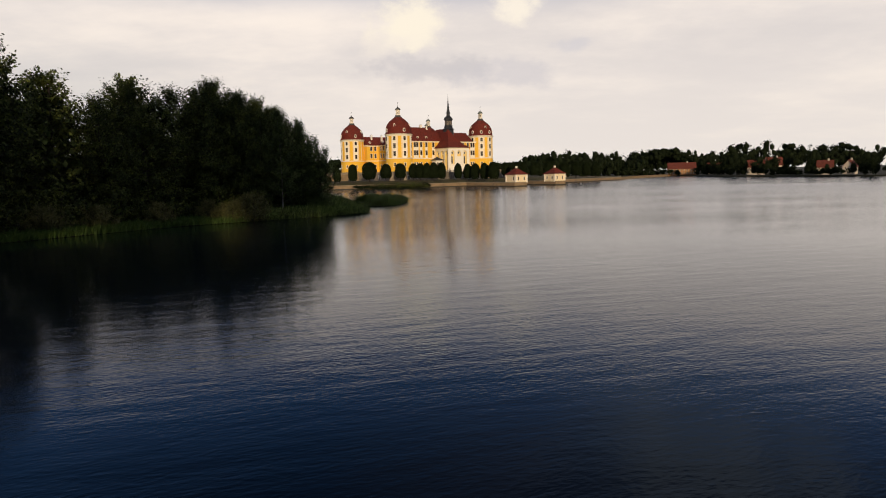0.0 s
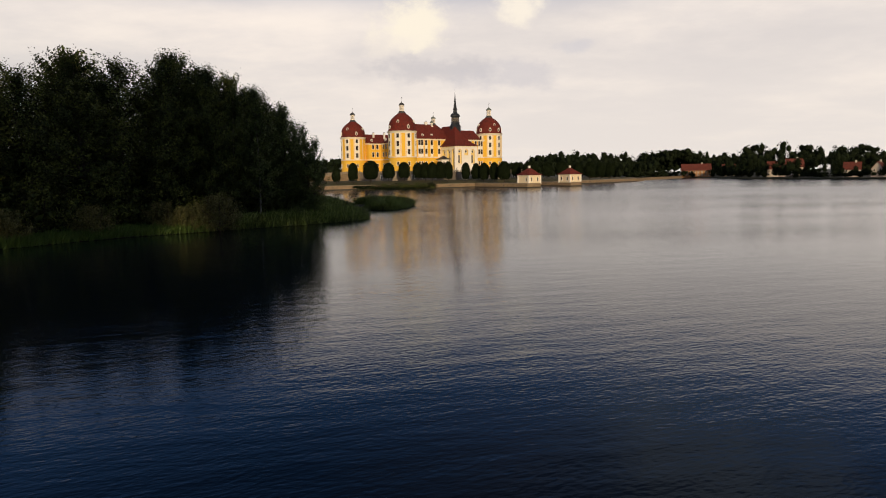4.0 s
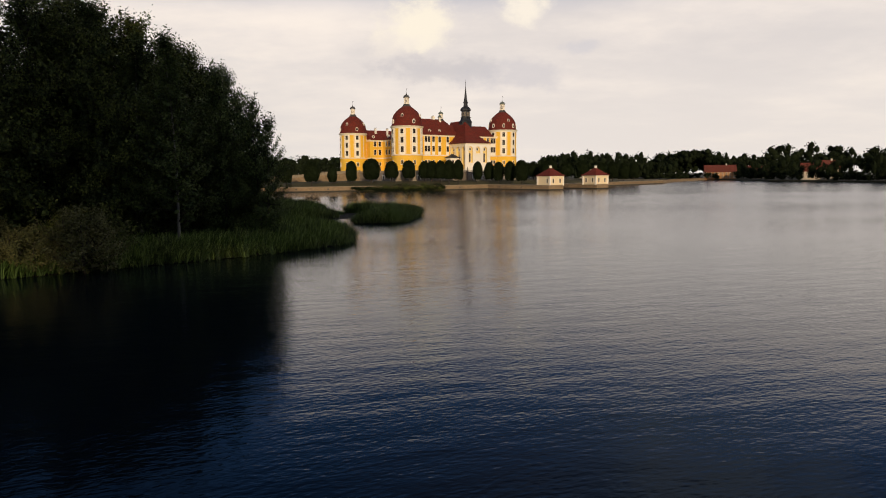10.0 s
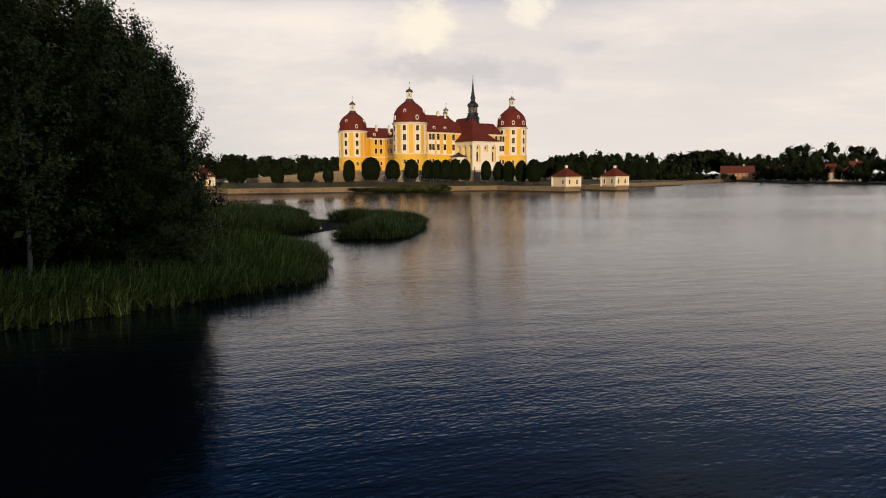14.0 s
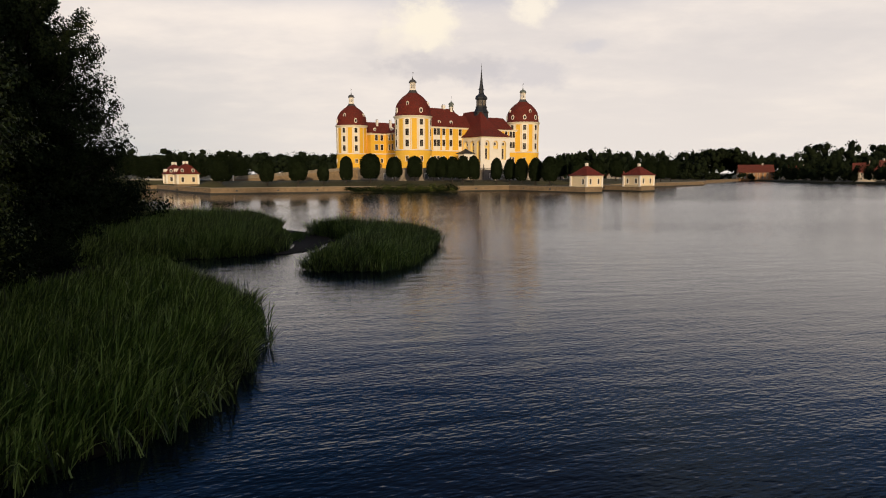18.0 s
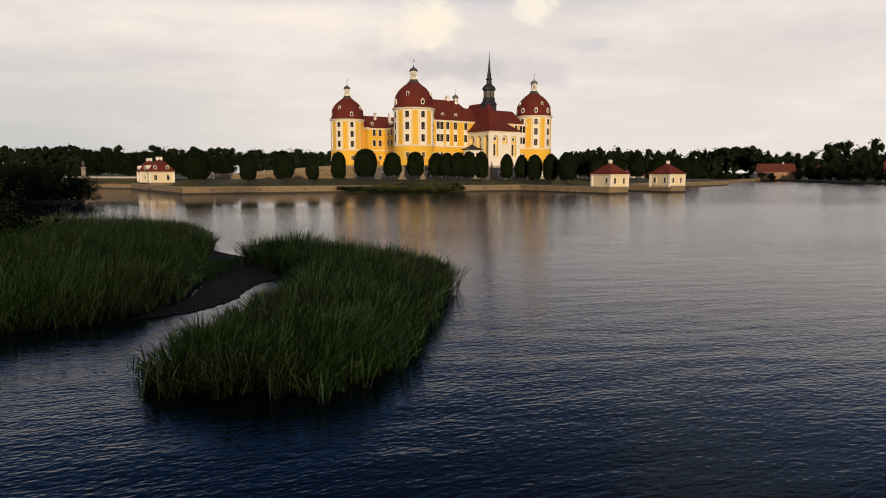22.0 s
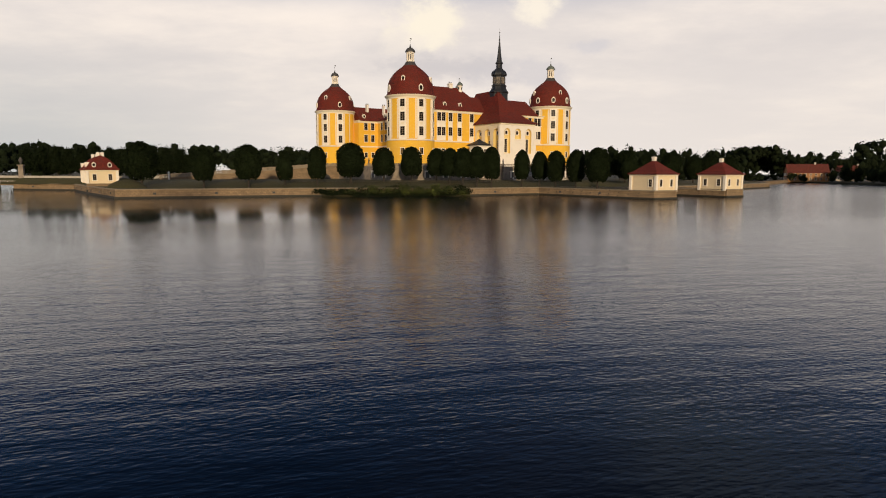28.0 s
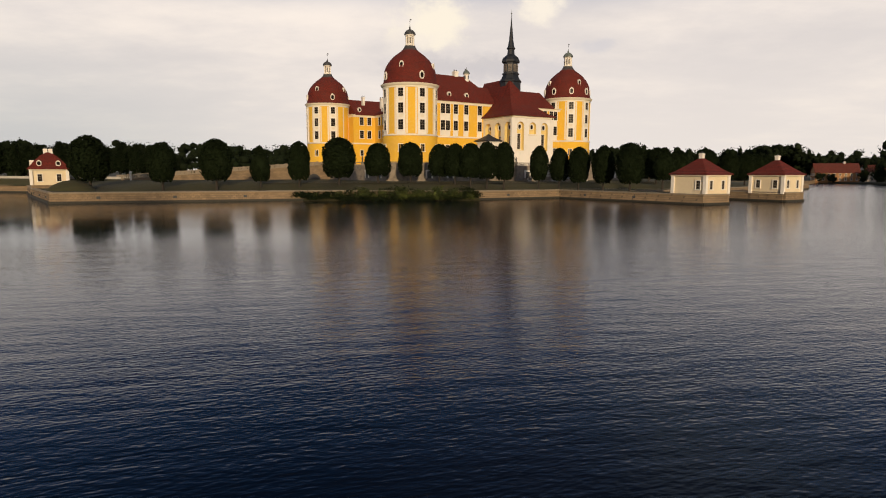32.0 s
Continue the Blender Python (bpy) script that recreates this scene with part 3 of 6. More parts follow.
# terrace ----------------------------------------------------------------------------
TZ, GZ = 8.2, 3.9
TERRACE = [(-47, 30), (-47, 46), (-40, 50), (-12, 50), (-12, 58), (12, 58), (12, 50), (40, 50), (47, 46), (47, -46), (40, -50), (-40, -50), (-47, -46), (-47, -30)]


def baluster_mesh():
    return Geo().lathe([(0.10, 0), (0.10, 0.08), (0.05, 0.12), (0.11, 0.3), (0.06, 0.52), (0.09, 0.6), (0.09, 0.66)], 6).mesh("baluster", M_STONE)


BALUSTER = baluster_mesh()


def terrace():
    t = thing("terrace", "grey sandstone castle terrace with balustrade and statues", "terrace", kind="structure")
    pts = [world(a, b) for a, b in TERRACE]
    n = len(pts)
    bm = bmesh.new()
    f = bm.faces.new([bm.verts.new((p.x, p.y, TZ - 0.03)) for p in pts])
    bmesh.ops.recalc_face_normals(bm, faces=[f])
    if f.normal.z < 0:
        f.normal_flip()
    bmesh.ops.triangulate(bm, faces=bm.faces)
    me = bpy.data.meshes.new("paving")
    bm.to_mesh(me)
    bm.free()
    me.materials.append(M_PATH)
    put("paving", me, t)
    for i in range(n):
        a, b = pts[i], pts[(i + 1) % n]
        d = b - a
        L = d.length
        m = Matrix.Translation((a.x, a.y, 0)) @ Matrix.Rotation(math.atan2(d.y, d.x), 4, "Z")
        front = TERRACE[i][1] > -20 and TERRACE[(i + 1) % n][1] > -20
        g = Geo().box(0, L, -0.4, 0.4, GZ - 1, TZ)
        g.box(-0.2, L + 0.2, -0.62, 0.5, GZ - 1, GZ + 0.8).box(-0.1, L + 0.1, -0.6, 0.6, TZ - 0.25, TZ + 0.05)
        w = put("terrace_wall", g.mesh("terrace_wall", M_STONE), t)
        g = Geo().box(0, L, -0.17, 0.17, TZ + 0.05, TZ + 0.2).box(0, L, -0.2, 0.2, TZ + 0.86, TZ + 1.02)
        put("handrail", g.mesh("handrail", M_STONE), t, m)
        w.matrix_basis = m
        k = max(1, round(L / 5.5))
        for j in range(k):
            x = L * j / k
            g = Geo().box(-0.32, 0.32, -0.32, 0.32, TZ, TZ + 1.0).box(-0.38, 0.38, -0.38, 0.38, TZ + 1.0, TZ + 1.12)
            put("pedestal", g.mesh("pedestal", M_STONE), t, m @ Matrix.Translation((x, 0, 0)))
            if front:
                nb = int((L / k - 0.8) / 0.42)
                for q in range(nb):
                    put("baluster", BALUSTER, t, m @ Matrix.Translation((x + 0.6 + (q + 0.5) * (L / k - 1.0) / nb, 0, TZ + 0.2)))
        if front and L > 10:
            # blind arches and doors in the retaining wall
            k = max(2, int(L / 6.5))
            for j in range(k):
                x = (j + 0.5) * L / k
                g = Geo()
                for sx in (-1, 1):
                    g.box(x + sx * 0.95 - 0.22, x + sx * 0.95 + 0.22, -0.6, -0.3, GZ, GZ + 2.7)
                g.box(x - 1.25, x + 1.25, -0.66, -0.3, GZ + 2.7, GZ + 3.1)
                d2 = put("doorway", g.mesh("doorway", M_WHITE), t, m)
                g = Geo().box(x - 0.73, x + 0.73, -0.46, -0.38, GZ, GZ + 2.7)
                put("door_leaf", g.mesh("door_leaf", M_LEAD), d2, label="dark wooden door")
    return t


terrace()


def statue(a, b, z, seed):
    """a weathered garden figure, kept as a plain shape"""
    rnd = random.Random(seed)
    g = Geo()
    g.lathe([(0.30, 0), (0.30, 0.1), (0.22, 0.15), (0.28, 0.55), (0.34, 0.95), (0.22, 1.25), (0.12, 1.36), (0.17, 1.5), (0.14, 1.66), (0.02, 1.74)], 9)
    me = smooth_angle(g.mesh("statue", M_STATUE), 60)
    p = world(a, b, z)
    ob = put("statue", me, None, Matrix.Translation(p) @ Matrix.Rotation(rnd.uniform(0, 6), 4, "Z") @ Matrix.Diagonal((1, 0.8, rnd.uniform(0.85, 1.1), 1)))
    tagged(ob, "dark weathered stone figure on the terrace balustrade", "statue", "terrace statues")


for i, (a, b) in enumerate([(-47, 30), (-47, 38), (-47, 46), (-40, 50), (-33, 50), (-26, 50), (-19, 50), (-12, 58), (12, 58), (19, 50), (26, 50), (40, 50), (-4, 58), (4, 58)]):
    statue(a, b, TZ + 1.12, i)


# castle ---------------------------------------------------------------------------------
def window_meshes(w, h, name="window", bars=(1, 3), surround=0.16):
    """stucco surround, sill, sash bars and dark pane; x across, y out, z up from the sill"""
    s = surround
    # surround as one moulded frame round the opening
    ring = []
    for y, o in ((-0.08, 0.0), (0.16, 0.0), (0.16, s), (-0.08, s)):
        ring += [(-w / 2 - o, y, 0), (w / 2 + o, y, 0), (w / 2 + o, y, h + o), (-w / 2 - o, y, h + o)]
    fs = [(k * 4 + i, k * 4 + (i + 1) % 4, ((k + 1) % 4) * 4 + (i + 1) % 4, ((k + 1) % 4) * 4 + i) for k in range(4) for i in range(1, 4)]
    a = Geo().add(ring, fs).mesh(name, M_WHITE)
    sill = Geo().box(-w / 2 - s - 0.1, w / 2 + s + 0.1, -0.08, 0.28, -0.18, -0.002).mesh("sill", M_WHITE)
    t = 0.05
    g = Geo()
    xs = [-w / 2] + [-w / 2 + w * (k + 1) / (bars[0] + 1) for k in range(bars[0])] + [w / 2]
    zs = [0] + [h * (k + 1) / (bars[1] + 1) for k in range(bars[1])] + [h]
    # one flat sash grid with real openings
    ex = sorted(v for x in xs for v in ((x - t / 2, x + t / 2) if -w / 2 < x < w / 2 else ((x, x + t) if x < 0 else (x - t, x))))
    ez = sorted(v for z in zs for v in ((z - t / 2, z + t / 2) if 0 < z < h else ((z, z + t) if z == 0 else (z - t, z))))
    vid = {}
    vs = []
    for iz, z in enumerate(ez):
        for ix, x in enumerate(ex):
            vid[ix, iz] = len(vs)
            vs.append((x, 0.04, z))
    fs = [(vid[ix, iz], vid[ix + 1, iz], vid[ix + 1, iz + 1], vid[ix, iz + 1]) for iz in range(len(ez) - 1) for ix in range(len(ex) - 1) if ix % 2 == 0 or iz % 2 == 0]
    sash = Geo().add(vs, [f[::-1] for f in fs]).mesh("sash", M_FRAME)
    b = Geo().add([(-w / 2, 0.005, 0), (w / 2, 0.005, 0), (w / 2, 0.005, h), (-w / 2, 0.005, h)], [(3, 2, 1, 0)]).mesh("pane", M_GLASS)
    return a, b, sill, sash


WIN = window_meshes(1.58, 2.9)
WIN_LOW = window_meshes(1.3, 2.1, bars=(1, 2))
castle = thing("castle", "yellow and white baroque castle with red roofs and domed towers", "castle", m=CASTLE)


def window(x, y, z, angle, kind=WIN, parent=castle):
    """angle: the way the window looks, degrees in castle axes (x, y)."""
    m = Matrix.Translation((x, y, z)) @ Matrix.Rotation(radians(angle - 90), 4, "Z")
    w = put("window", kind[0], parent, m)
    put("pane", kind[1], w, label="dark window glass")
    put("sill", kind[2], w)
    put("sash", kind[3], w)
    return w


TOWER_R = 8.05


def tower(tx, ty, off):
    """round corner tower: wall, pilaster strips, cornice, dome, dormers and lantern."""
    g = Geo().lathe([(8.25, TZ), (8.25, 17.0), (TOWER_R, 17.3), (TOWER_R, 31.0)], 64, 0, 0, 0)
    at = Matrix.Translation((tx, ty, 0))
    wall = put("tower_wall", smooth_angle(g.mesh("tower_wall", M_YELLOW), 40), castle, at)
    g = Geo().lathe([(8.2, 16.9), (8.5, 17.05), (8.5, 17.3), (8.15, 17.5), (8.0, 17.5)], 64, caps=False)
    put("string_course", smooth_angle(g.mesh("string_course", M_WHITE), 40), castle, at)
    g = Geo().lathe([(8.0, 30.7), (8.2, 30.75), (8.2, 31.2), (8.45, 31.35), (8.75, 31.75), (8.8, 31.95), (8.0, 32.05)], 64, caps=False)
    put("cornice", smooth_angle(g.mesh("cornice", M_CREAM), 35), castle, at)
    g = Geo().lathe([(8.4, TZ - 0.2), (8.4, TZ + 0.9), (8.2, TZ + 1.0)], 64, caps=False)
    put("plinth", smooth_angle(g.mesh("plinth", M_STONE), 40), castle, at)
    prof = [(8.75, 31.9), (8.3, 32.2), (7.95, 32.8), (7.8, 33.8), (7.72, 35.0), (7.6, 36.2), (7.15, 37.3), (6.45, 38.5), (5.6, 39.55), (4.65, 40.45), (3.75, 41.15), (2.9, 41.75), (2.3, 42.3), (1.85, 42.9)]
    dome = put("dome", smooth_angle(Geo().lathe(prof, 64).mesh("dome", M_ROOF), 50), castle, at)
    g = Geo().lathe([(2.7, 41.9), (2.15, 42.5), (1.75, 43.1), (1.6, 43.35), (1.6, 43.5)], 32)
    put("dome_cap", smooth_angle(g.mesh("dome_cap", M_LEAD), 50), castle, at)
    # lantern: eight posts round a core
    g = Geo().lathe([(1.5, 43.4), (1.5, 43.75), (1.3, 43.8)], 16)
    g.lathe([(0.82, 43.7), (0.82, 46.6)], 16)
    lantern = put("lantern", g.mesh("lantern", M_WHITE), castle, at)
    post = Geo().lathe([(0.21, 43.7), (0.21, 46.5)], 8).mesh("lantern_post", M_WHITE)
    for k in range(8):
        a = k * math.pi / 4
        put("lantern_post", post, lantern, Matrix.Translation((1.15 * math.cos(a), 1.15 * math.sin(a), 0)))
    put("lantern_cornice", Geo().lathe([(1.35, 46.4), (1.42, 46.55), (1.42, 46.75), (1.2, 46.8)], 16).mesh("lantern_cornice", M_WHITE), lantern)
    g = Geo()
    for k in range(8):
        a = (k + 0.5) * math.pi / 4
        m = Matrix.Rotation(a, 4, "Z")
        g.box(0.8, 0.86, -0.16, 0.16, 44.3, 46.0, 0, m)
    put("lantern_window", g.mesh("lantern_window", M_LEAD), castle, at)
    g = Geo().lathe([(1.7, 46.75), (1.72, 46.95), (1.55, 47.4), (1.1, 47.95), (0.5, 48.25), (0.2, 48.5), (0.28, 48.8), (0.12, 49.0), (0.05, 49.6)], 24)
    put("lantern_cap", smooth_angle(g.mesh("lantern_cap", M_LEAD if (tx < 0) else M_COPPER), 40), castle, at)
    g = Geo().lathe([(0.03, 49.4), (0.03, 51.4)], 6).lathe([(0.02, 50.4), (0.14, 50.5), (0.14, 50.62), (0.02, 50.75)], 8)
    g.box(0, 0.55, -0.015, 0.015, 51.0, 51.35)
    put("weathervane", g.mesh("weathervane", M_LEAD), castle, at)
    for k in range(8):
        ang = k * 45.0 + off
        ca, sa = math.cos(radians(ang)), math.sin(radians(ang))
        inner = (ca * -tx + sa * -ty) > 30
        if not inner:
            # white strip behind the column of windows
            g = Geo()
            g.box(-1.4, 1.4, -0.3, 0.06, 17.5, 30.8)
            m = at @ Matrix.Translation((TOWER_R * ca, TOWER_R * sa, 0)) @ Matrix.Rotation(radians(ang - 90), 4, "Z")
            put("window_strip", g.mesh("window_strip", M_WHITE), castle, m)
            for z in (18.75, 23.5, 28.3):
                window(tx + (TOWER_R + 0.06) * ca, ty + (TOWER_R + 0.06) * sa, z - (0.25 if z > 28 else 0.1), ang, WIN if z < 28 else WIN_HIGH)
            for z in (22.2, 26.9):
                q = Geo().box(-0.55, 0.55, 0.05, 0.13, z, z + 0.75)
                put("stucco_panel", q.mesh("stucco_panel", M_CREAM), castle, m)
            window(tx + 8.24 * ca, ty + 8.24 * sa, 12.4, ang, WIN_LOW)
        # pale frames of the yellow fields between
        a2 = ang + 22.5
        for side in (-9.5, 9.5):
            q = radians(a2 + side)
            m = at @ Matrix.Translation((TOWER_R * math.cos(q), TOWER_R * math.sin(q), 0)) @ Matrix.Rotation(q - math.pi / 2, 4, "Z")
            g = Geo().box(-0.24, 0.24, -0.2, 0.035, 17.7, 30.6)
            put("field_frame", g.mesh("field_frame", M_CREAM), castle, m)
        # dormers: low and high in turn; on the last tower low ones over every column
        low = k % 2 == 0 or (tx > 0 > ty)
        z, r = (34.2, 7.78) if low else (37.1, 7.15)
        m = at @ Matrix.Translation((r * ca, r * sa, z)) @ Matrix.Rotation(radians(ang - 90), 4, "Z")
        dormer(m, 0.54 if low else 0.46, 0.78 if low else 0.68)
        if tx > 0 > ty and k % 2:
            q = radians(ang + 22.5)
            m = at @ Matrix.Translation((7.15 * math.cos(q), 7.15 * math.sin(q), 37.1)) @ Matrix.Rotation(q - math.pi / 2, 4, "Z")
            dormer(m, 0.42, 0.66)


WIN_HIGH = window_meshes(1.58, 2.4, bars=(1, 2))


def squared(v):
    """pulls a circle towards a rounded square."""
    return math.copysign(abs(v) ** 0.72, v)


def dormer_meshes():
    """an oval lucarne: white stucco ring with a small hood, dark pane inside."""
    n = 20
    g = Geo()
    for (r0, r1, y0, y1) in ((1.0, 1.38, -0.9, 0.32),):
        vs = []
        for y, r in ((y0, r1), (y1, r1), (y1, r0), (y1 - 0.2, r0)):
            vs += [(r * squared(math.cos(2 * math.pi * i / n)), y, r * squared(math.sin(2 * math.pi * i / n))) for i in range(n)]
        fs = [(k * n + i, k * n + n + i, k * n + n + (i + 1) % n, k * n + (i + 1) % n) for k in range(3) for i in range(n)]
        g.add(vs, fs)
    g.box(-0.5, 0.5, -0.9, 0.4, 1.35, 1.6)
    a = g.mesh("dormer", M_WHITE)
    b = Geo().add([(squared(math.cos(2 * math.pi * i / n)), 0.13, squared(math.sin(2 * math.pi * i / n))) for i in range(n)], [tuple(range(n - 1, -1, -1))]).mesh("pane", M_GLASS)
    return a, b


DORMER = dormer_meshes()


def dormer(m, sx, sz):
    d = put("dormer", DORMER[0], castle, m @ Matrix.Diagonal((sx, 1, sz, 1)))
    put("pane", DORMER[1], d)


for tx, ty, off in ((-32, -32, -4), (32, -32, 12), (-32, 32, -10), (32, 32, 0)):
    tower(tx, ty, off)


def block(name, x0, x1, y0, y1, z1, mat=None):
    g = Geo().box(x0, x1, y0, y1, TZ, z1)
    w = put(name, g.mesh(name, mat or M_YELLOW), castle)
    g = Geo().rings([(x0, x1, y0, y1, z1 - 0.9), (x0 - 0.15, x1 + 0.15, y0 - 0.15, y1 + 0.15, z1 - 0.8), (x0 - 0.15, x1 + 0.15, y0 - 0.15, y1 + 0.15, z1 - 0.3),
                     (x0 - 0.55, x1 + 0.55, y0 - 0.55, y1 + 0.55, z1), (x0 - 0.55, x1 + 0.55, y0 - 0.55, y1 + 0.55, z1 + 0.15)], 0, True, True)
    put("cornice", g.mesh("cornice", M_CREAM), castle)
    g = Geo().rings([(x0, x1, y0, y1, 16.9), (x0 - 0.25, x1 + 0.25, y0 - 0.25, y1 + 0.25, 17.0), (x0 - 0.25, x1 + 0.25, y0 - 0.25, y1 + 0.25, 17.3), (x0, x1, y0, y1, 17.45)], 0, False, False)
    put("string_course", g.mesh("string_course", M_WHITE), castle)
    g = Geo().rings([(x0 - 0.18, x1 + 0.18, y0 - 0.18, y1 + 0.18, TZ - 0.2), (x0 - 0.18, x1 + 0.18, y0 - 0.18, y1 + 0.18, TZ + 1), (x0, x1, y0, y1, TZ + 1.1)], 0, False, False)
    put("plinth", g.mesh("plinth", M_STONE), castle)
    return w


# local y is -e2: the chapel front is at negative y
WING = 28.0
block("chapel_wing", -26, 26, -36, -22, WING)
block("rear_wing", -26, 26, 22, 36, WING)
block("hall_block", -17, 17, -22, 22, WING)


def roof(name, x0, x1, y0, y1, levels, mat=M_ROOF):
    return put(name, Geo().hip(x0, x1, y0, y1, levels).mesh(name, mat), castle)


def wing_roof(name, x0, x1, y0, y1, levels, hip_end=0.0):
    """pitched roof that dies into the towers; hip_end slopes its right end too."""
    r = [(x0, x1, y0, y1, levels[0][1] - 0.25)]
    for d, z in levels:
        dy = min(d, (y1 - y0) / 2 - 0.02)
        r.append((x0, x1 - d * hip_end, y0 + dy, y1 - dy, z))
    return put(name, Geo().rings(r, 0, True, True).mesh(name, M_ROOF), castle)


wing_roof("wing_roof", -25.4, 21.8, -36.7, -21.3, [(0, WING + 0.15), (0.8, WING + 0.75), (7.7, WING + 6.0)])
wing_roof("raised_roof", -25.6, -1.5, -36.72, -20.5, [(0, WING + 0.16), (0.8, WING + 0.9), (8.1, WING + 8.9)], 1.0)
wing_roof("wing_roof", -25.4, 21.8, 21.3, 36.7, [(0, WING + 0.15), (0.8, WING + 0.75), (7.7, WING + 6.2)])
roof("hall_roof", -17.7, 17.7, -30, 36.6, [(0, WING + 0.17), (0.8, WING + 0.8), (8, WING + 4.4), (17.7, WING + 7.4)])


def wing_windows():
    cols = [-22.9, -21.1, -18.2, -14.3, -9.1]
    for a in cols + [-c for c in cols]:
        for y, ang in ((-36, -90), (36, 90)):
            g = Geo().box(a - 0.95, a + 0.95, -0.06, 0.06, 17.5, WING - 0.9)
            put("window_strip", g.mesh("window_strip", M_WHITE), castle, Matrix.Translation((0, y, 0)))
            s = math.copysign(0.06, y)
            for z, k in ((19.2, WIN), (24.2, WIN)):
                window(a, y + s, z, ang, k)
            window(a, y, 12.6, ang, WIN_LOW)
    # inner sides of the wings and the flanks of the hall
    for a in (-22.6, -19.4, 22.6, 19.4):
        for y, ang in ((22, -90), (-22, 90)):
            for z, k in ((19.2, WIN), (24.2, WIN), (12.6, WIN_LOW)):
                window(a, y, z, ang, k)
    for b in (-18, -14.4, -10.8, -7.2, -3.6, 0, 3.6, 7.2, 10.8, 14.4, 18):
        for x, ang in ((-17, 180), (17, 0)):
            for z, k in ((19.2, WIN), (24.2, WIN), (12.6, WIN_LOW)):
                window(x, b, z, ang, k)
    # roof dormers
    for x, y, z, ang in ((-20, -35.0, 29.9, -90), (-13.5, -35.0, 29.9, -90), (-23, 22.9, 29.9, -90), (-15.6, 12, 30.2, 180), (-15.6, 6, 30.2, 180), (-15.6, 18, 30.2, 180), (15.6, -6, 30.2, 0)):
        m = Matrix.Translation((x, y, z)) @ Matrix.Rotation(radians(ang - 90), 4, "Z")
        dormer(m, 0.45, 0.6)


wing_windows()


def skylight(x, y, z, ang, tilt):
    g = Geo().box(-0.55, 0.55, -0.4, 0.4, 0, 0.12).box(-0.65, 0.65, -0.5, 0.5, -0.1, 0.06)
    m = Matrix.Translation((x, y, z)) @ Matrix.Rotation(radians(ang), 4, "Z") @ Matrix.Rotation(radians(tilt), 4, "X")
    put("skylight", g.mesh("skylight", M_WHITE), castle, m)


for x in (-22.5, -21.0, -19.6):
    skylight(x, -32.6, 32.3, 0, 47)


def chimney(x, y, z0, z1, w=0.9, d=0.7):
    g = Geo().box(x - w, x + w, y - d, y + d, z0, z1).box(x - w - 0.14, x + w + 0.14, y - d - 0.14, y + d + 0.14, z1 - 0.45, z1 - 0.15)
    c = put("chimney", g.mesh("chimney", M_WHITE), castle)
    for s in (-0.4, 0.4):
        q = Geo().lathe([(0.2, z1 - 0.05), (0.16, z1 + 0.5)], 8, x + s, y)
        put("chimney_pot", q.mesh("chimney_pot", M_LEAD), c)


chimney(-13.2, -28.2, 35, 38.4, 0.7)


def ridge_turret(x, y, z):
    """small white lantern with a grey dome on the ridge"""
    at = Matrix.Translation((x, y, z))
    t = put("ridge_turret", Geo().lathe([(0.95, -1.2), (0.95, 0.2), (0.8, 0.3), (0.8, 1.9), (1.0, 2.0), (1.0, 2.2)], 8).mesh("ridge_turret", M_WHITE), castle, at)
    put("turret_dome", smooth_angle(Geo().lathe([(1.15, 2.15), (1.1, 2.5), (0.8, 3.0), (0.35, 3.35), (0.1, 3.6), (0.05, 4.3)], 16).mesh("turret_dome", M_COPPER), 50), t, label="grey copper dome")
    for k in range(4):
        q = Geo().box(0.72, 0.84, -0.22, 0.22, 0.6, 1.6, 0, Matrix.Rotation(k * math.pi / 2 + math.pi / 8, 4, "Z"))
        put("turret_window", q.mesh("turret_window", M_LEAD), t)


ridge_turret(-9.6, -29.2, 35.6)
chimney(-20, 26, 32, 35.2, 0.4)
chimney(22, -24, 31, 34.2, 0.4)
chimney(-13, 24, 31, 35.0, 0.4)


# chapel -------------------------------------------------------------------------------------
def arcade(length, z0, z1, bays, depth=0.9, slices=14):
    """wall along x, facing -y, with round-headed niches: bays = (centre, half width, foot, springing)."""
    g = Geo()

    def solid(x0, x1, za, zb):
        if zb - za > 1e-4:
            g.add([(x0, 0, za), (x1, 0, za), (x1, 0, zb), (x0, 0, zb)], [(0, 1, 2, 3)])

    x = -length / 2
    for c, hw, zf, zs in bays:
        solid(x, c - hw, z0, z1)
        prev = None
        xs = [c - hw * math.cos(math.pi * i / slices) for i in range(slices + 1)]
        top = [zs + hw * math.sin(math.pi * i / slices) for i in range(slices + 1)]
        for i in range(slices):
            xa, xb, ta, tb = xs[i], xs[i + 1], top[i], top[i + 1]
            solid(xa, xb, z0, zf)
            g.add([(xa, 0, ta), (xb, 0, tb), (xb, 0, z1), (xa, 0, z1)], [(0, 1, 2, 3)])
            g.add([(xa, 0, ta), (xa, depth, ta), (xb, depth, tb), (xb, 0, tb)], [(0, 1, 2, 3)], 1)
            g.add([(xa, depth, zf), (xb, depth, zf), (xb, depth, tb), (xa, depth, ta)], [(0, 1, 2, 3)], 1)
            g.add([(xa, 0, zf), (xb, 0, zf), (xb, depth, zf), (xa, depth, zf)], [(0, 1, 2, 3)], 0)
        for s in (-1, 1):
            e = c + s * hw
            g.add([(e, 0, zf), (e, depth, zf), (e, depth, zs), (e, 0, zs)], [(0, 1, 2, 3)] if s < 0 else [(3, 2, 1, 0)], 1)
        x = c + hw
    solid(x, length / 2, z0, z1)
    return g


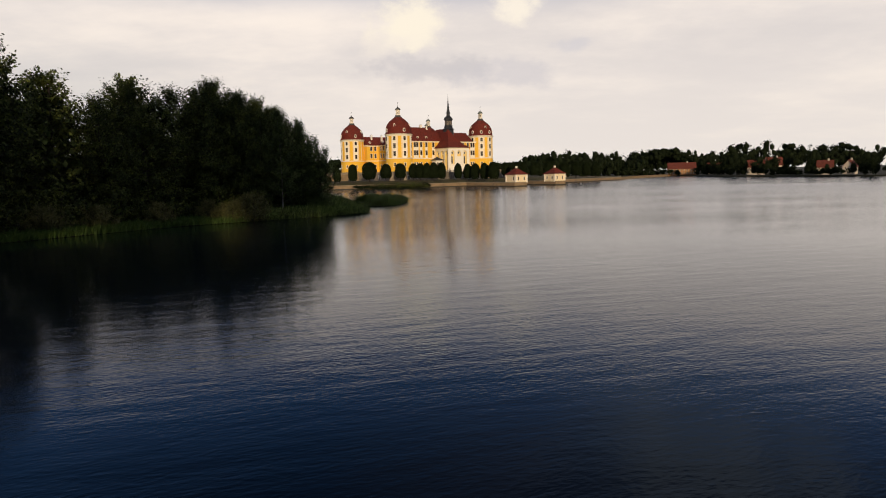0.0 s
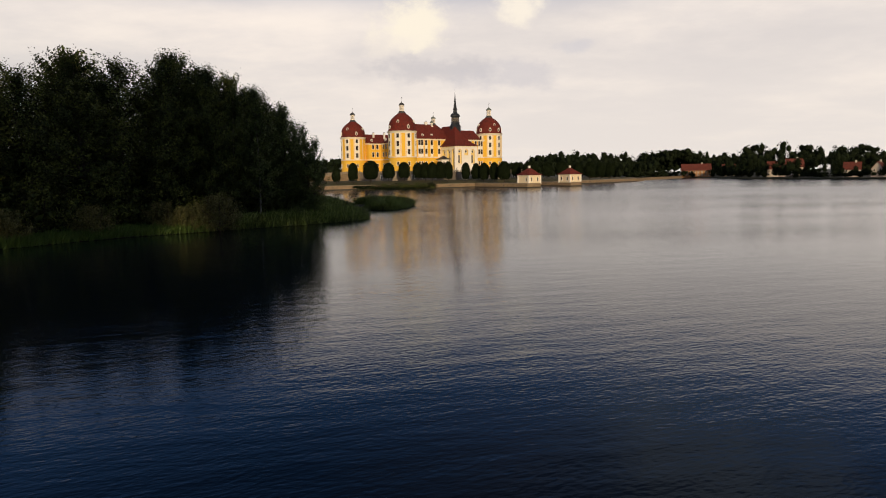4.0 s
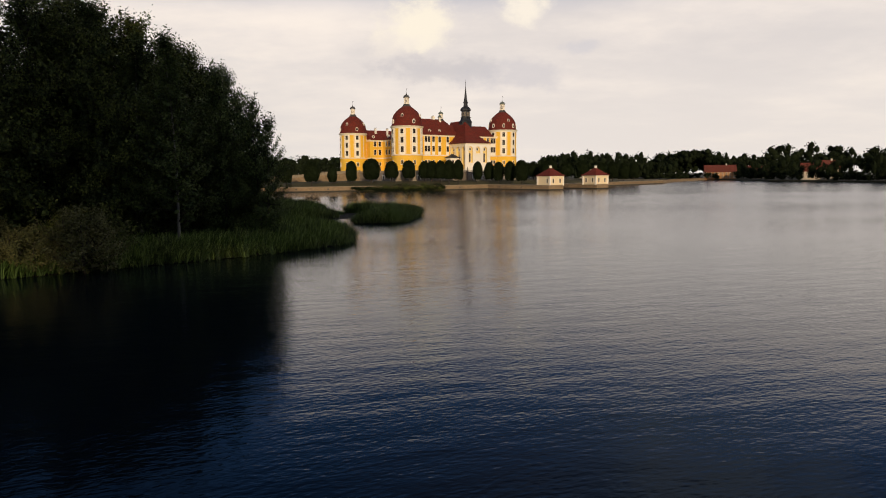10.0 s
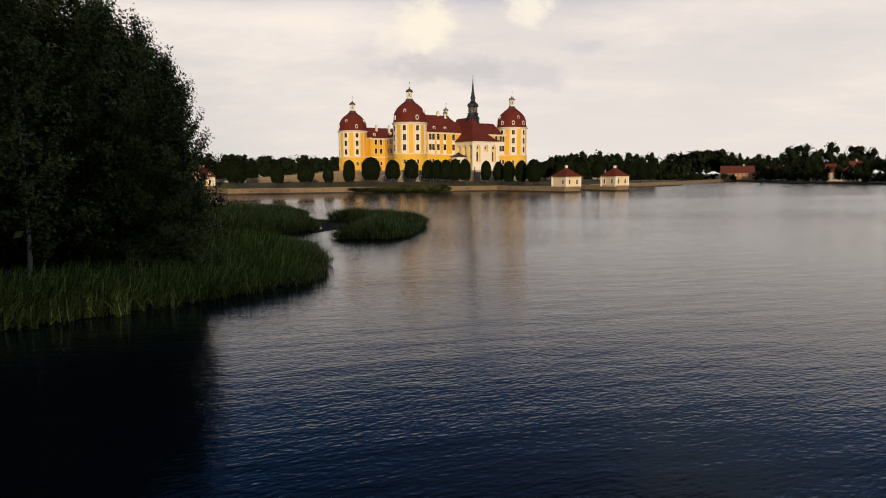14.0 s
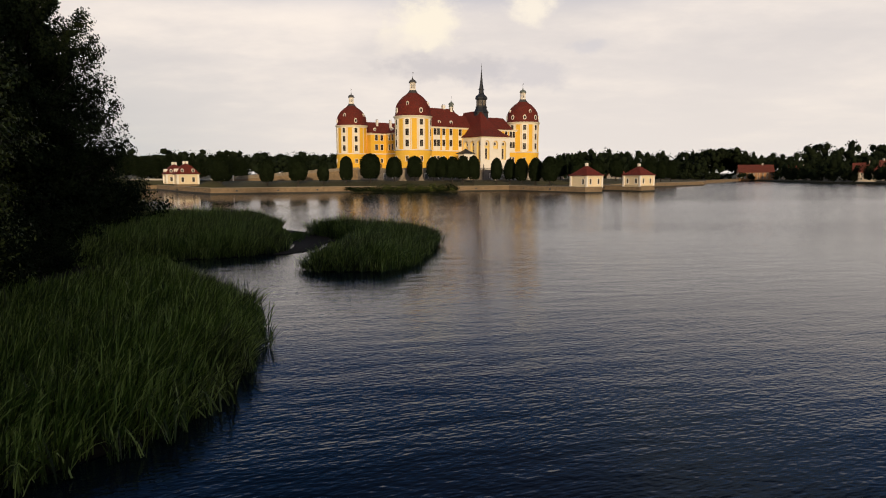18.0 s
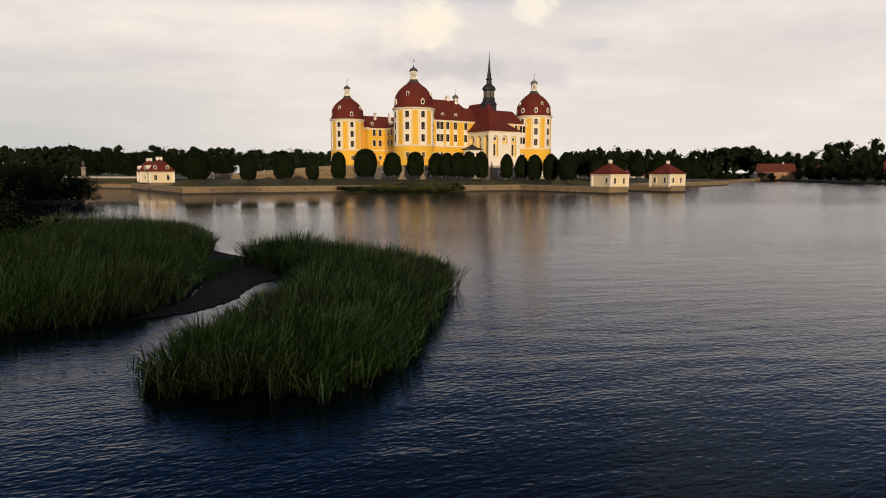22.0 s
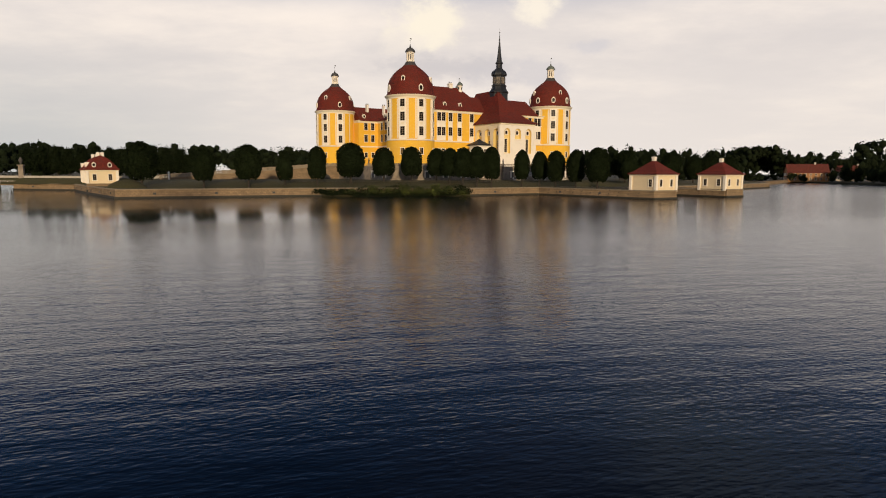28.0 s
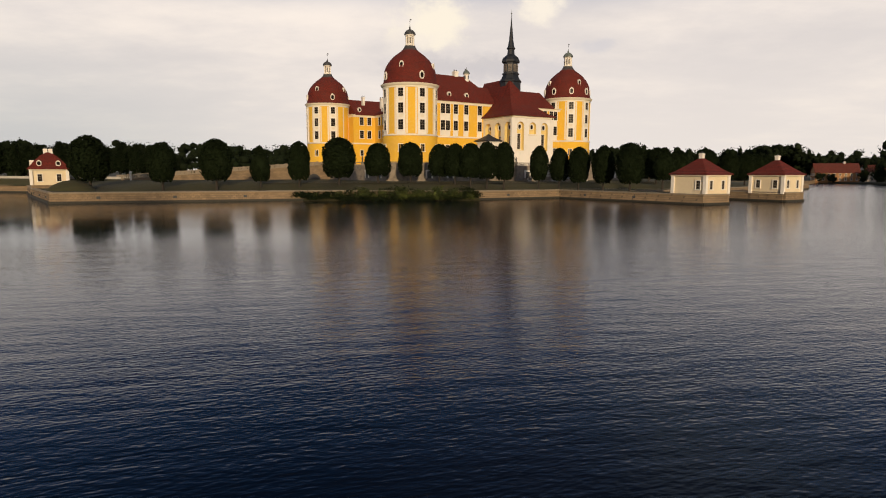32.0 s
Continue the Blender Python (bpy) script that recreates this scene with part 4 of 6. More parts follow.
CH_W, CH_F, CH_Z = 7.6, 51.0, 23.4
TALL = window_meshes(1.1, 4.6, bars=(1, 6), surround=0.12)


def chapel():
    L = CH_F - 36
    front = [(-4.75, 1.35, 13.0, 20.2), (0, 1.35, 18.0, 20.2), (4.75, 1.35, 13.0, 20.2)]
    side = [(-4.9, 1.5, 9.6, 20.0), (0, 1.5, 9.6, 20.0), (4.9, 1.5, 9.6, 20.0)]
    put("chapel_wall", arcade(2 * CH_W, TZ, CH_Z, front).mesh("chapel_wall", [M_WHITE, M_NICHE]), castle, Matrix.Translation((0, -CH_F, 0)))
    for sx in (-1, 1):
        m = Matrix.Translation((sx * CH_W, -36 - L / 2, 0)) @ Matrix.Rotation(radians(90 * sx), 4, "Z")
        put("chapel_wall", arcade(L, TZ, CH_Z, side, 1.2).mesh("chapel_wall", [M_CREAM, M_NICHE]), castle, m)
    # cornice and corner pilasters
    x, y0, y1 = CH_W, -CH_F, -36
    g = Geo().rings([(-x, x, y0, y1, CH_Z - 0.8), (-x - 0.15, x + 0.15, y0 - 0.15, y1, CH_Z - 0.7), (-x - 0.15, x + 0.15, y0 - 0.15, y1, CH_Z - 0.25), (-x - 0.6, x + 0.6, y0 - 0.6, y1, CH_Z), (-x - 0.6, x + 0.6, y0 - 0.6, y1, CH_Z + 0.15)], 0, True, True)
    put("cornice", g.mesh("cornice", M_CREAM), castle)
    for sx in (-1, 1):
        g = Geo().box(sx * x - 0.6, sx * x + 0.6, -CH_F - 0.12, -CH_F + 0.6, TZ, CH_Z - 0.8)
        put("pilaster", g.mesh("pilaster", M_WHITE), castle)
    g = Geo().rings([(-x - 0.2, x + 0.2, y0 - 0.2, y1, TZ - 0.2), (-x - 0.2, x + 0.2, y0 - 0.2, y1, TZ + 1.2), (-x, x, y0, y1, TZ + 1.3)], 0, False)
    put("plinth", g.mesh("plinth", M_WHITE), castle)
    # windows in the niches: tall light below, round light above
    for c in (-4.75, 4.75):
        window(c, -CH_F + 0.88, 13.4, -90, TALL)
    for c in (-4.75, 0, 4.75):
        dormer(Matrix.Translation((c, -CH_F + 0.75, 20.1)) @ Matrix.Rotation(radians(180), 4, "Z"), 0.55, 0.62)
    for sx in (-1, 1):
        for c in (-4.9, 0, 4.9):
            window(sx * (CH_W - 1.18), -36 - L / 2 + c, 12.8, 0 if sx > 0 else 180, TALL)
            dormer(Matrix.Translation((sx * (CH_W - 1.0), -36 - L / 2 + c, 20.0)) @ Matrix.Rotation(radians(-90 if sx > 0 else 90), 4, "Z"), 0.5, 0.6)
    # moulded lintel below the middle light
    g = Geo().box(-1.7, 1.7, -0.22, 0.05, 17.55, 17.85)
    put("lintel", g.mesh("lintel", M_CREAM), castle, Matrix.Translation((0, -CH_F, 0)))
    # bell-cast roof whose long front hip runs up to the spire
    lv = [(0, CH_Z - 0.15), (0, CH_Z + 0.1), (1.1, CH_Z + 0.85), (2.4, CH_Z + 2.0), (4.0, CH_Z + 3.9), (5.6, CH_Z + 6.6), (7.2, CH_Z + 9.8), (8.45, CH_Z + 12.4)]
    put("chapel_roof", Geo().rings([(-x - 0.9 + d, x + 0.9 - d, y0 - 0.9 + 1.48 * d, -26, z) for d, z in lv], 0, True, True).mesh("chapel_roof", M_ROOF), castle)


chapel()


def spire():
    at = Matrix.Translation((2.0, -37.4, 0))
    g = Geo().lathe([(3.45, 29.0), (3.35, 34.9), (3.65, 35.2), (3.6, 35.5), (3.05, 36.1), (2.7, 36.9), (2.55, 37.4), (2.85, 37.5), (2.85, 37.8), (2.45, 37.9)], 8, turn=0.5)
    put("spire_base", g.mesh("spire_base", M_SLATE), castle, at)
    g = Geo().lathe([(2.35, 37.7), (2.35, 41.0), (2.9, 41.2), (2.95, 41.5), (2.6, 41.6)], 8, turn=0.5)
    put("belfry", g.mesh("belfry", M_SLATE), castle, at)
    for k in range(8):
        m = at @ Matrix.Rotation(k * math.pi / 4, 4, "Z")
        g = Geo().box(2.12, 2.24, -0.62, 0.62, 38.3, 40.5)
        for q in range(6):
            g.box(2.2, 2.28, -0.55, 0.55, 38.45 + q * 0.33, 38.6 + q * 0.33, 1)
        put("belfry_louvre", g.mesh("belfry_louvre", [M_STONE, M_SLATE]), castle, m)
    g = Geo().lathe([(2.95, 41.5), (2.9, 42.0), (2.5, 42.7), (1.7, 43.3), (1.2, 43.8), (1.1, 45.3), (1.45, 45.5), (1.45, 45.75), (1.1, 46.0), (0.72, 48.3), (0.4, 51.5), (0.1, 55.2), (0.05, 56.3)], 8, turn=0.5)
    put("spire", g.mesh("spire", M_SLATE), castle, at)
    g = Geo().lathe([(0.02, 56.1), (0.2, 56.3), (0.2, 56.5), (0.02, 56.7)], 8).lathe([(0.03, 56.3), (0.03, 57.7)], 5)
    put("finial", g.mesh("finial", M_LEAD), castle, at)


spire()


def porch():
    """small white porch with a slate hood beside the chapel"""
    at = Matrix.Translation((-13, -46, 0))
    g = Geo().box(-2.4, 2.4, -2.2, 2.2, TZ, 15.4).box(-2.65, 2.65, -2.45, 2.45, 15.1, 15.6)
    put("porch_wall", g.mesh("porch_wall", M_WHITE), castle, at)
    put("porch_roof", Geo().hip(-3.2, 3.2, -3.0, 3.0, [(0, 15.8), (1.2, 16.4), (2.4, 17.2), (3.2, 17.9)]).mesh("porch_roof", M_SLATE), castle, at)
    for x, y, ang in ((-1.1, -2.2, -90), (1.1, -2.2, -90), (-2.4, 0, 180)):
        window(-13 + x, -46 + y, 12.2, ang, WIN_LOW)


porch()


# stairs and cascade walls before the chapel -------------------------------------------------------
def stair():
    t = thing("double_staircase", "curving white sandstone double staircase before the chapel", "staircase", m=CASTLE)
    for sx in (-1, 1):
        for i in range(24):
            z = TZ - (i + 1) * (TZ - GZ) / 25
            x = sx * (1.5 + i * 0.42)
            g = Geo().box(x - 0.23, x + 0.23, -62.2, -59.2, GZ - 0.5, z)
            put("step", g.mesh("step", M_STONE), t)
        g = Geo()
        xs = [sx * (1.2 + i * 0.84) for i in range(13)]
        for i in range(12):
            za, zb = TZ - i * 0.36 + 0.8, TZ - (i + 1) * 0.36 + 0.8
            g.add([(xs[i], -62.5, za - 0.3), (xs[i + 1], -62.5, zb - 0.3), (xs[i + 1], -62.5, zb), (xs[i], -62.5, za), (xs[i], -62.2, za - 0.3), (xs[i + 1], -62.2, zb - 0.3), (xs[i + 1], -62.2, zb), (xs[i], -62.2, za)],
                  [(0, 1, 2, 3), (7, 6, 5, 4), (3, 2, 6, 7), (0, 4, 5, 1)])
        put("stair_rail", g.mesh("stair_rail", M_WHITE), t)
    # rough rockwork under the flights
    rnd = random.Random(17)
    for row in range(6):
        z = GZ - 0.2 + row * 0.72
        half = 1.6 + (TZ + 0.3 - z) / 0.36 * 0.84
        xx = -half + rnd.uniform(0, 0.5)
        while xx < half - 0.4:
            w = rnd.uniform(0.7, 1.5)
            dz, p = rnd.uniform(-0.06, 0.06), rnd.uniform(0.05, 0.32)
            g = Geo().rings([(xx, xx + w - 0.08, -62.55, -62.1, z + dz), (xx, xx + w - 0.08, -62.55, -62.1, z + 0.62 + dz)], 0, True, True)
            g.add([(xx + 0.05, -62.55, z + dz + 0.04), (xx + w - 0.13, -62.55, z + dz + 0.04), (xx + w - 0.13, -62.55, z + 0.58 + dz), (xx + 0.05, -62.55, z + 0.58 + dz), (xx + w * 0.45, -62.55 - p, z + 0.3 + dz)],
                  [(0, 1, 4), (1, 2, 4), (2, 3, 4), (3, 0, 4)])
            put("rock", g.mesh("rock", M_PALESTONE if rnd.random() < 0.45 else M_STONE), t)
            xx += w
    g = Geo().box(-4, 4, -60.6, -58.6, GZ - 0.5, TZ)
    put("landing", g.mesh("landing", M_STONE), t)


stair()


# quick meshes from arrays --------------------------------------------------------------
def mesh_np(name, verts, quads, mat, smooth=False):
    me = bpy.data.meshes.new(name)
    verts, quads = np.asarray(verts, np.float32), np.asarray(quads, np.int32)
    k = quads.shape[1]
    me.vertices.add(len(verts))
    me.vertices.foreach_set("co", verts.ravel())
    me.loops.add(quads.size)
    me.loops.foreach_set("vertex_index", quads.ravel())
    me.polygons.add(len(quads))
    me.polygons.foreach_set("loop_start", np.arange(len(quads), dtype=np.int32) * k)
    me.polygons.foreach_set("loop_total", np.full(len(quads), k, np.int32))
    if smooth:
        me.polygons.foreach_set("use_smooth", np.ones(len(quads), bool))
    me.materials.append(mat)
    me.update(calc_edges=True)
    me.validate()
    return me


def leaf_quads(centres, size, rng, out=None, droop=0.3):
    """one bent rhombus a leaf; out: a rough outward way for each, which the leaves lean to."""
    n = len(centres)
    nrm = rng.normal(size=(n, 3))
    if out is not None:
        nrm = nrm * 0.75 + out
    nrm[:, 2] += droop
    nrm /= np.linalg.norm(nrm, axis=1, keepdims=True)
    t = np.cross(nrm, rng.normal(size=(n, 3)))
    t /= np.linalg.norm(t, axis=1, keepdims=True) + 1e-9
    b = np.cross(nrm, t)
    s = (size * rng.uniform(0.6, 1.35, n))[:, None]
    v = np.stack([centres - t * s * 0.5, centres + b * s * 0.3 + nrm * s * 0.08, centres + t * s * 0.5, centres - b * s * 0.3 + nrm * s * 0.08], 1).reshape(-1, 3)
    return v, np.arange(4 * n).reshape(n, 4)


def core(c, rx, rz, rng, n=9, rows=6):
    """the dense inside of a crown: a lumpy closed body of quads."""
    t = np.linspace(0.02, math.pi - 0.02, rows)
    a = np.arange(n) * 2 * math.pi / n
    k = rng.uniform(0.8, 1.1, (rows, n))
    x = c[0] + rx * k * np.outer(np.sin(t), np.cos(a))
    y = c[1] + rx * k * np.outer(np.sin(t), np.sin(a))
    z = c[2] + rz * k * np.outer(-np.cos(t), np.ones(n))
    v = np.stack([x, y, z], 2).reshape(-1, 3)
    i, j = np.meshgrid(np.arange(rows - 1), np.arange(n), indexing="ij")
    q = np.stack([i * n + j, i * n + (j + 1) % n, (i + 1) * n + (j + 1) % n, (i + 1) * n + j], 2).reshape(-1, 4)
    return v, q


def joined(pieces):
    """several (verts, quads) as one."""
    vs, qs, o = [], [], 0
    for v, q in pieces:
        vs.append(v)
        qs.append(q + o)
        o += len(v)
    return np.concatenate(vs), np.concatenate(qs)


def alder_shape(f):
    """share of the full radius at a share of the height: broad below, with a rounded head."""
    return 0.8 + 0.2 * f / 0.4 if f < 0.4 else max(0.0, 1 - ((f - 0.4) / 0.62) ** 2.5)


def oak_shape(f):
    return 0.7 + 0.3 * math.sqrt(f / 0.45) if f < 0.45 else max(0.0, 1 - ((f - 0.45) / 0.56) ** 3.2)


def slim_shape(f):
    return 0.7 + 0.3 * f / 0.3 if f < 0.3 else max(0.0, 1 - ((f - 0.3) / 0.71) ** 2.3)


def bush_shape(f):
    return 0.9 if f < 0.4 else max(0.0, 1 - ((f - 0.4) / 0.62) ** 2.4)


def bough_tree(height, radius, shape, trunk_r, boughs, sprays, per, leaf, seed, bark, leafmat, low=0.06, stems=1, rise=(-4, 64), spray=(0.8, 0.3), inner=420, ragged=0.6):
    """trunk, boughs that leave it all the way up, and long sprays of leaves along every bough.
    returns trunk, crown and the crown's top."""
    rng = np.random.default_rng(seed)
    g = Geo()
    spine = []
    for s in range(stems):
        ang = 2 * math.pi * s / stems + seed
        ox, oy = (0.3 * math.cos(ang), 0.3 * math.sin(ang)) if stems > 1 else (0, 0)
        pts = [Vector((ox * (1 + 3 * i / 7) + 0.02 * height * math.sin(2.6 * i / 7 + seed) * i / 7, oy * (1 + 3 * i / 7) + 0.02 * height * math.cos(2 * i / 7 + seed) * i / 7, -0.4 + 0.92 * height * i / 7)) for i in range(8)]
        r = trunk_r * (0.7 if stems > 1 else 1)
        g.tube(pts, [r * (1.35 if i == 0 else 1) * (1 - 0.9 * i / 7) + 0.03 for i in range(8)], 8)
        spine.append(pts)
    cen, way = [], []
    for k in range(boughs):
        f = low + (1 - low) * ((k + rng.uniform(0.1, 0.9)) / boughs) ** 0.9
        az = k * 2.39996 + rng.normal(0, 0.35)
        lobe = 1 + ragged * (0.16 * math.sin(2 * az + seed) + 0.12 * math.sin(3 * az + 7 * f + seed))
        L = radius * shape(f) * lobe * rng.uniform(1 - 0.3 * ragged, 1 + 0.12 * ragged) + 0.03 * radius + 0.25
        el = radians(rise[0] + (rise[1] - rise[0]) * f ** 1.3 + rng.normal(0, 8))
        z0 = max(0.25, f * height - 0.7 * L * math.sin(el))
        u = min(6.99, max(0.0, 7 * (z0 + 0.4) / (0.92 * height + 0.4)))
        pts = spine[k % stems]
        a = pts[int(u)].lerp(pts[int(u) + 1], u - int(u))
        out = np.array([math.cos(az), math.sin(az), 0.0])
        side = np.array([-math.sin(az), math.cos(az), 0.0])
        a = np.array(a)

        def at(q):
            return a + out * (L * math.cos(el) * q) + np.array([0, 0, L * (math.sin(el) * q + 0.10 * q * q - 0.04 * q)])

        r = trunk_r * 0.34 * (1 - 0.75 * f)
        if L > 0.5:
            g.tube([Vector(at(0)), Vector(at(0.5)), Vector(at(0.96))], [r + 0.02, r * 0.6 + 0.012, 0.012], 5, 1)
        n = max(2, int(sprays * (0.45 + 0.55 * min(1.0, L / (0.75 * radius)))))
        for j in range(n):
            q = 1.0 if j == 0 else rng.uniform(0.2, 1.0) ** 0.75
            sd = rng.normal(0, 0.17 * L) * (1.15 - 0.6 * q)
            c = at(q) + side * sd + np.array([0, 0, rng.normal(0.0, 0.06 * L)])
            d = out * math.cos(el) + side * (0.9 * np.sign(sd) * rng.uniform(0, 1)) + np.array([0, 0, math.sin(el) + rng.uniform(0.0, 0.55)])
            cen.append(c)
            way.append(d / np.linalg.norm(d))
    cen, way = np.array(cen), np.array(way)
    trunk = smooth_angle(g.mesh("trunk", [bark, M_BARK]), 60)
    m = len(cen)
    cnt = np.maximum(4, (per * rng.uniform(0.55, 1.45, m))).astype(int)
    big = np.repeat(rng.uniform(0.65, 1.25, m), cnt)[:, None]
    c, d = np.repeat(cen, cnt, 0), np.repeat(way, cnt, 0)
    n = len(c)
    p = c + d * (np.clip(rng.normal(size=(n, 1)), -1.3, 1.5) * spray[0] * big) + np.clip(rng.normal(size=(n, 3)), -1.5, 1.5) * spray[1] * big
    axis = np.stack([np.zeros(n), np.zeros(n), p[:, 2] * 0.8], 1)
    o = p - axis
    o /= np.linalg.norm(o, axis=1, keepdims=True) + 1e-6
    keep = p[:, 2] > 0.2
    pieces = [leaf_quads(p[keep], leaf, rng, o[keep])]
    if inner:
        # the crowded, shaded foliage deep in the crown
        f = low + (0.9 - low) * rng.uniform(0, 1, inner)
        a = rng.uniform(0, 2 * math.pi, inner)
        r = radius * np.array([shape(v) for v in f]) * np.sqrt(rng.uniform(0.02, 0.36, inner))
        q = np.stack([r * np.cos(a), r * np.sin(a), f * height * 0.93], 1)
        pieces.append(leaf_quads(q, max(2.6 * leaf, 0.11 * radius), rng))
    v, q = joined(pieces)
    return trunk, mesh_np("crown", v, q, leafmat), float(np.quantile(v[:, 2], 0.9995))


def plant(meshes, name, label, x, y, z, turn=0.0, scale=1.0, zs=1.0, category="tree", group=""):
    t = thing(name, label, category, group, m=Matrix.Translation((x, y, z)) @ Matrix.Rotation(radians(turn), 4, "Z") @ Matrix.Diagonal((scale, scale, scale * zs, 1)))
    if meshes[0]:
        put("trunk", meshes[0], t)
    put("crown", meshes[1], t)
    return t


# island pavilions --------------------------------------------------------------------------
PW = window_meshes(0.95, 1.75, bars=(1, 2), surround=0.14)


def pavilion(a, b, left_windows, dormers=False, base=True, g0=WALL_H, lift=0.0, label="small cream pavilion with red tent roof at the lake wall"):
    h = 3.8
    m = CASTLE @ Matrix.Translation((a, -b, lift))
    p = thing("pavilion", label, "pavilion", "lake pavilions", m=m)
    if base:
        g = Geo().rings([(-h - 0.15, h + 0.15, -h - 0.15, h + 0.15, -1), (-h - 0.1, h + 0.1, -h - 0.1, h + 0.1, g0 - 0.2), (-h - 0.1, h + 0.1, -h - 0.1, h + 0.1, g0)], 0, True)
        put("base", g.mesh("base", M_SAND), p, label="sandstone base in the water")
        put("footing", Geo().box(-h - 0.3, h + 0.3, -h - 0.3, h + 0.3, -1, 0.4).mesh("footing", M_WET), p, label="dark wet footing course")
    g = Geo().rings([(-h, h, -h, h, g0 - 0.3), (-h, h, -h, h, 6.1)], 0, False)
    put("wall", g.mesh("wall", M_PAVILION), p)
    for sx in (-1, 1):
        for sy in (-1, 1):
            g = Geo().box(sx * h - 0.35, sx * h + 0.35, sy * h - 0.35, sy * h + 0.35, g0, 5.9)
            put("corner_pilaster", g.mesh("corner_pilaster", M_WHITE), p)
    g = Geo().rings([(-h - 0.36, h + 0.36, -h - 0.36, h + 0.36, 5.75), (-h - 0.4, h + 0.4, -h - 0.4, h + 0.4, 5.85), (-h - 0.55, h + 0.55, -h - 0.55, h + 0.55, 6.15), (-h - 0.55, h + 0.55, -h - 0.55, h + 0.55, 6.25)], 0, True, True)
    put("cornice", g.mesh("cornice", M_CREAM), p)
    lv = [(0, 6.3), (0.7, 6.65), (1.8, 7.5), (3.2, 8.7), (4.6, 9.75)] if not dormers else [(0, 6.3), (0.5, 6.7), (1.4, 8.0), (2.8, 9.4), (4.4, 10.4)]
    put("roof", Geo().hip(-h - 0.7, h + 0.7, -h - 0.7, h + 0.7, lv).mesh("roof", M_ROOF), p)
    z = lv[-1][1]
    for x in ((0,) if not dormers else (-0.55, 0.55)):
        g = Geo().box(x - 0.42, x + 0.42, -0.4, 0.4, z - 1.6, z + 0.75).box(x - 0.52, x + 0.52, -0.5, 0.5, z + 0.45, z + 0.6)
        c = put("chimney", g.mesh("chimney", M_WHITE), p)
        put("chimney_pot", Geo().lathe([(0.18, z + 0.75), (0.12, z + 1.1)], 8, x, 0).mesh("chimney_pot", M_LEAD), c)
    for x in (-2.0, 2.0):
        window(x, -h - 0.02, 3.1, -90, PW, p)
        window(x, h + 0.02, 3.1, 90, PW, p)
        window(h + 0.02, x, 3.1, 0, PW, p)
    for y in left_windows:
        window(-h - 0.02, y, 3.1, 180, PW, p)
    if dormers:
        for x, y, ang in ((-2.0, -h + 0.15, -90), (2.0, -h + 0.15, -90), (-h + 0.15, -2, 180), (-h + 0.15, 2, 180)):
            mm = Matrix.Translation((x, y, 7.5)) @ Matrix.Rotation(radians(ang - 90), 4, "Z") @ Matrix.Diagonal((0.38, 1, 0.47, 1))
            d = put("dormer", DORMER[0], p, mm)
            put("pane", DORMER[1], d)


pavilion(-9.9, 116.2, (-2.2,), g0=1.8)
pavilion(17.4, 117.0, (-2.0, 2.0), g0=1.8)
pavilion(-124.8, 12.0, (-2.0,), True, True, lift=0.7, label="cream pavilion with red mansard roof, dormers and two chimneys")
pavilion(-124.5, -13.5, (-2.0, 2.0), True, False, lift=0.7, label="cream pavilion with red mansard roof half hidden by trees")

# clipped limes on the island ----------------------------------------------------------------
def lime_meshes(seed, pointed=0.0):
    """clipped crown: a full egg of small leaves on a short straight trunk, 10 m high, half width 3.1."""
    rng = np.random.default_rng(seed)
    n = 4700
    t = rng.uniform(0, 1, n) ** 0.9
    a = rng.uniform(0, 2 * math.pi, n)
    prof = np.sqrt(np.clip(1 - (2 * np.abs(t - 0.42) / np.where(t > 0.42, 1.16, 0.98)) ** 2.6, 0, 1)) * (1 - pointed * np.clip(t - 0.35, 0, 1))
    lump = 1 + 0.09 * np.sin(2 * a + seed) * np.sin(5 * t + seed) + 0.06 * np.sin(5 * a + 2 * seed + 11 * t)
    rad = 3.1 * prof * lump * np.where(rng.uniform(size=n) < 0.8, rng.uniform(0.86, 0.98, n), rng.uniform(0.7, 0.9, n))
    z = 1.9 + 8.1 * t + rng.normal(0, 0.1, n)
    p = np.stack([rad * np.cos(a), rad * np.sin(a), z], 1)
    o = p - np.array([0, 0, 5.6])
    o /= np.linalg.norm(o, axis=1, keepdims=True)
    v, q = joined([leaf_quads(p, 0.5, rng, o * 1.3), core((0, 0, 5.2), 2.75, 3.1, rng, 14, 9), core((0, 0, 6.5), 2.5 * (1 - 0.45 * pointed), 3.2, rng, 14, 9)])
    g = Geo().tube([Vector((0, 0, -0.5)), Vector((0.03, 0, 1.5)), Vector((0, 0.04, 4)), Vector((0, 0, 7.5))], [0.3, 0.22, 0.18, 0.06], 8)
    for k in range(7):
        b = 2 * math.pi * k / 7 + seed
        g.tube([Vector((0, 0, 2.0 + 0.4 * k)), Vector((1.1 * math.cos(b), 1.1 * math.sin(b), 3.0 + 0.5 * k)), Vector((2.1 * math.cos(b), 2.1 * math.sin(b), 3.8 + 0.5 * k))], [0.1, 0.06, 0.02], 5)
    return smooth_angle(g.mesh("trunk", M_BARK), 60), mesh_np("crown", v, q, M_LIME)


LIMES = [lime_meshes(40 + k) for k in range(3)]
OVALS = lime_meshes(47, 0.75)
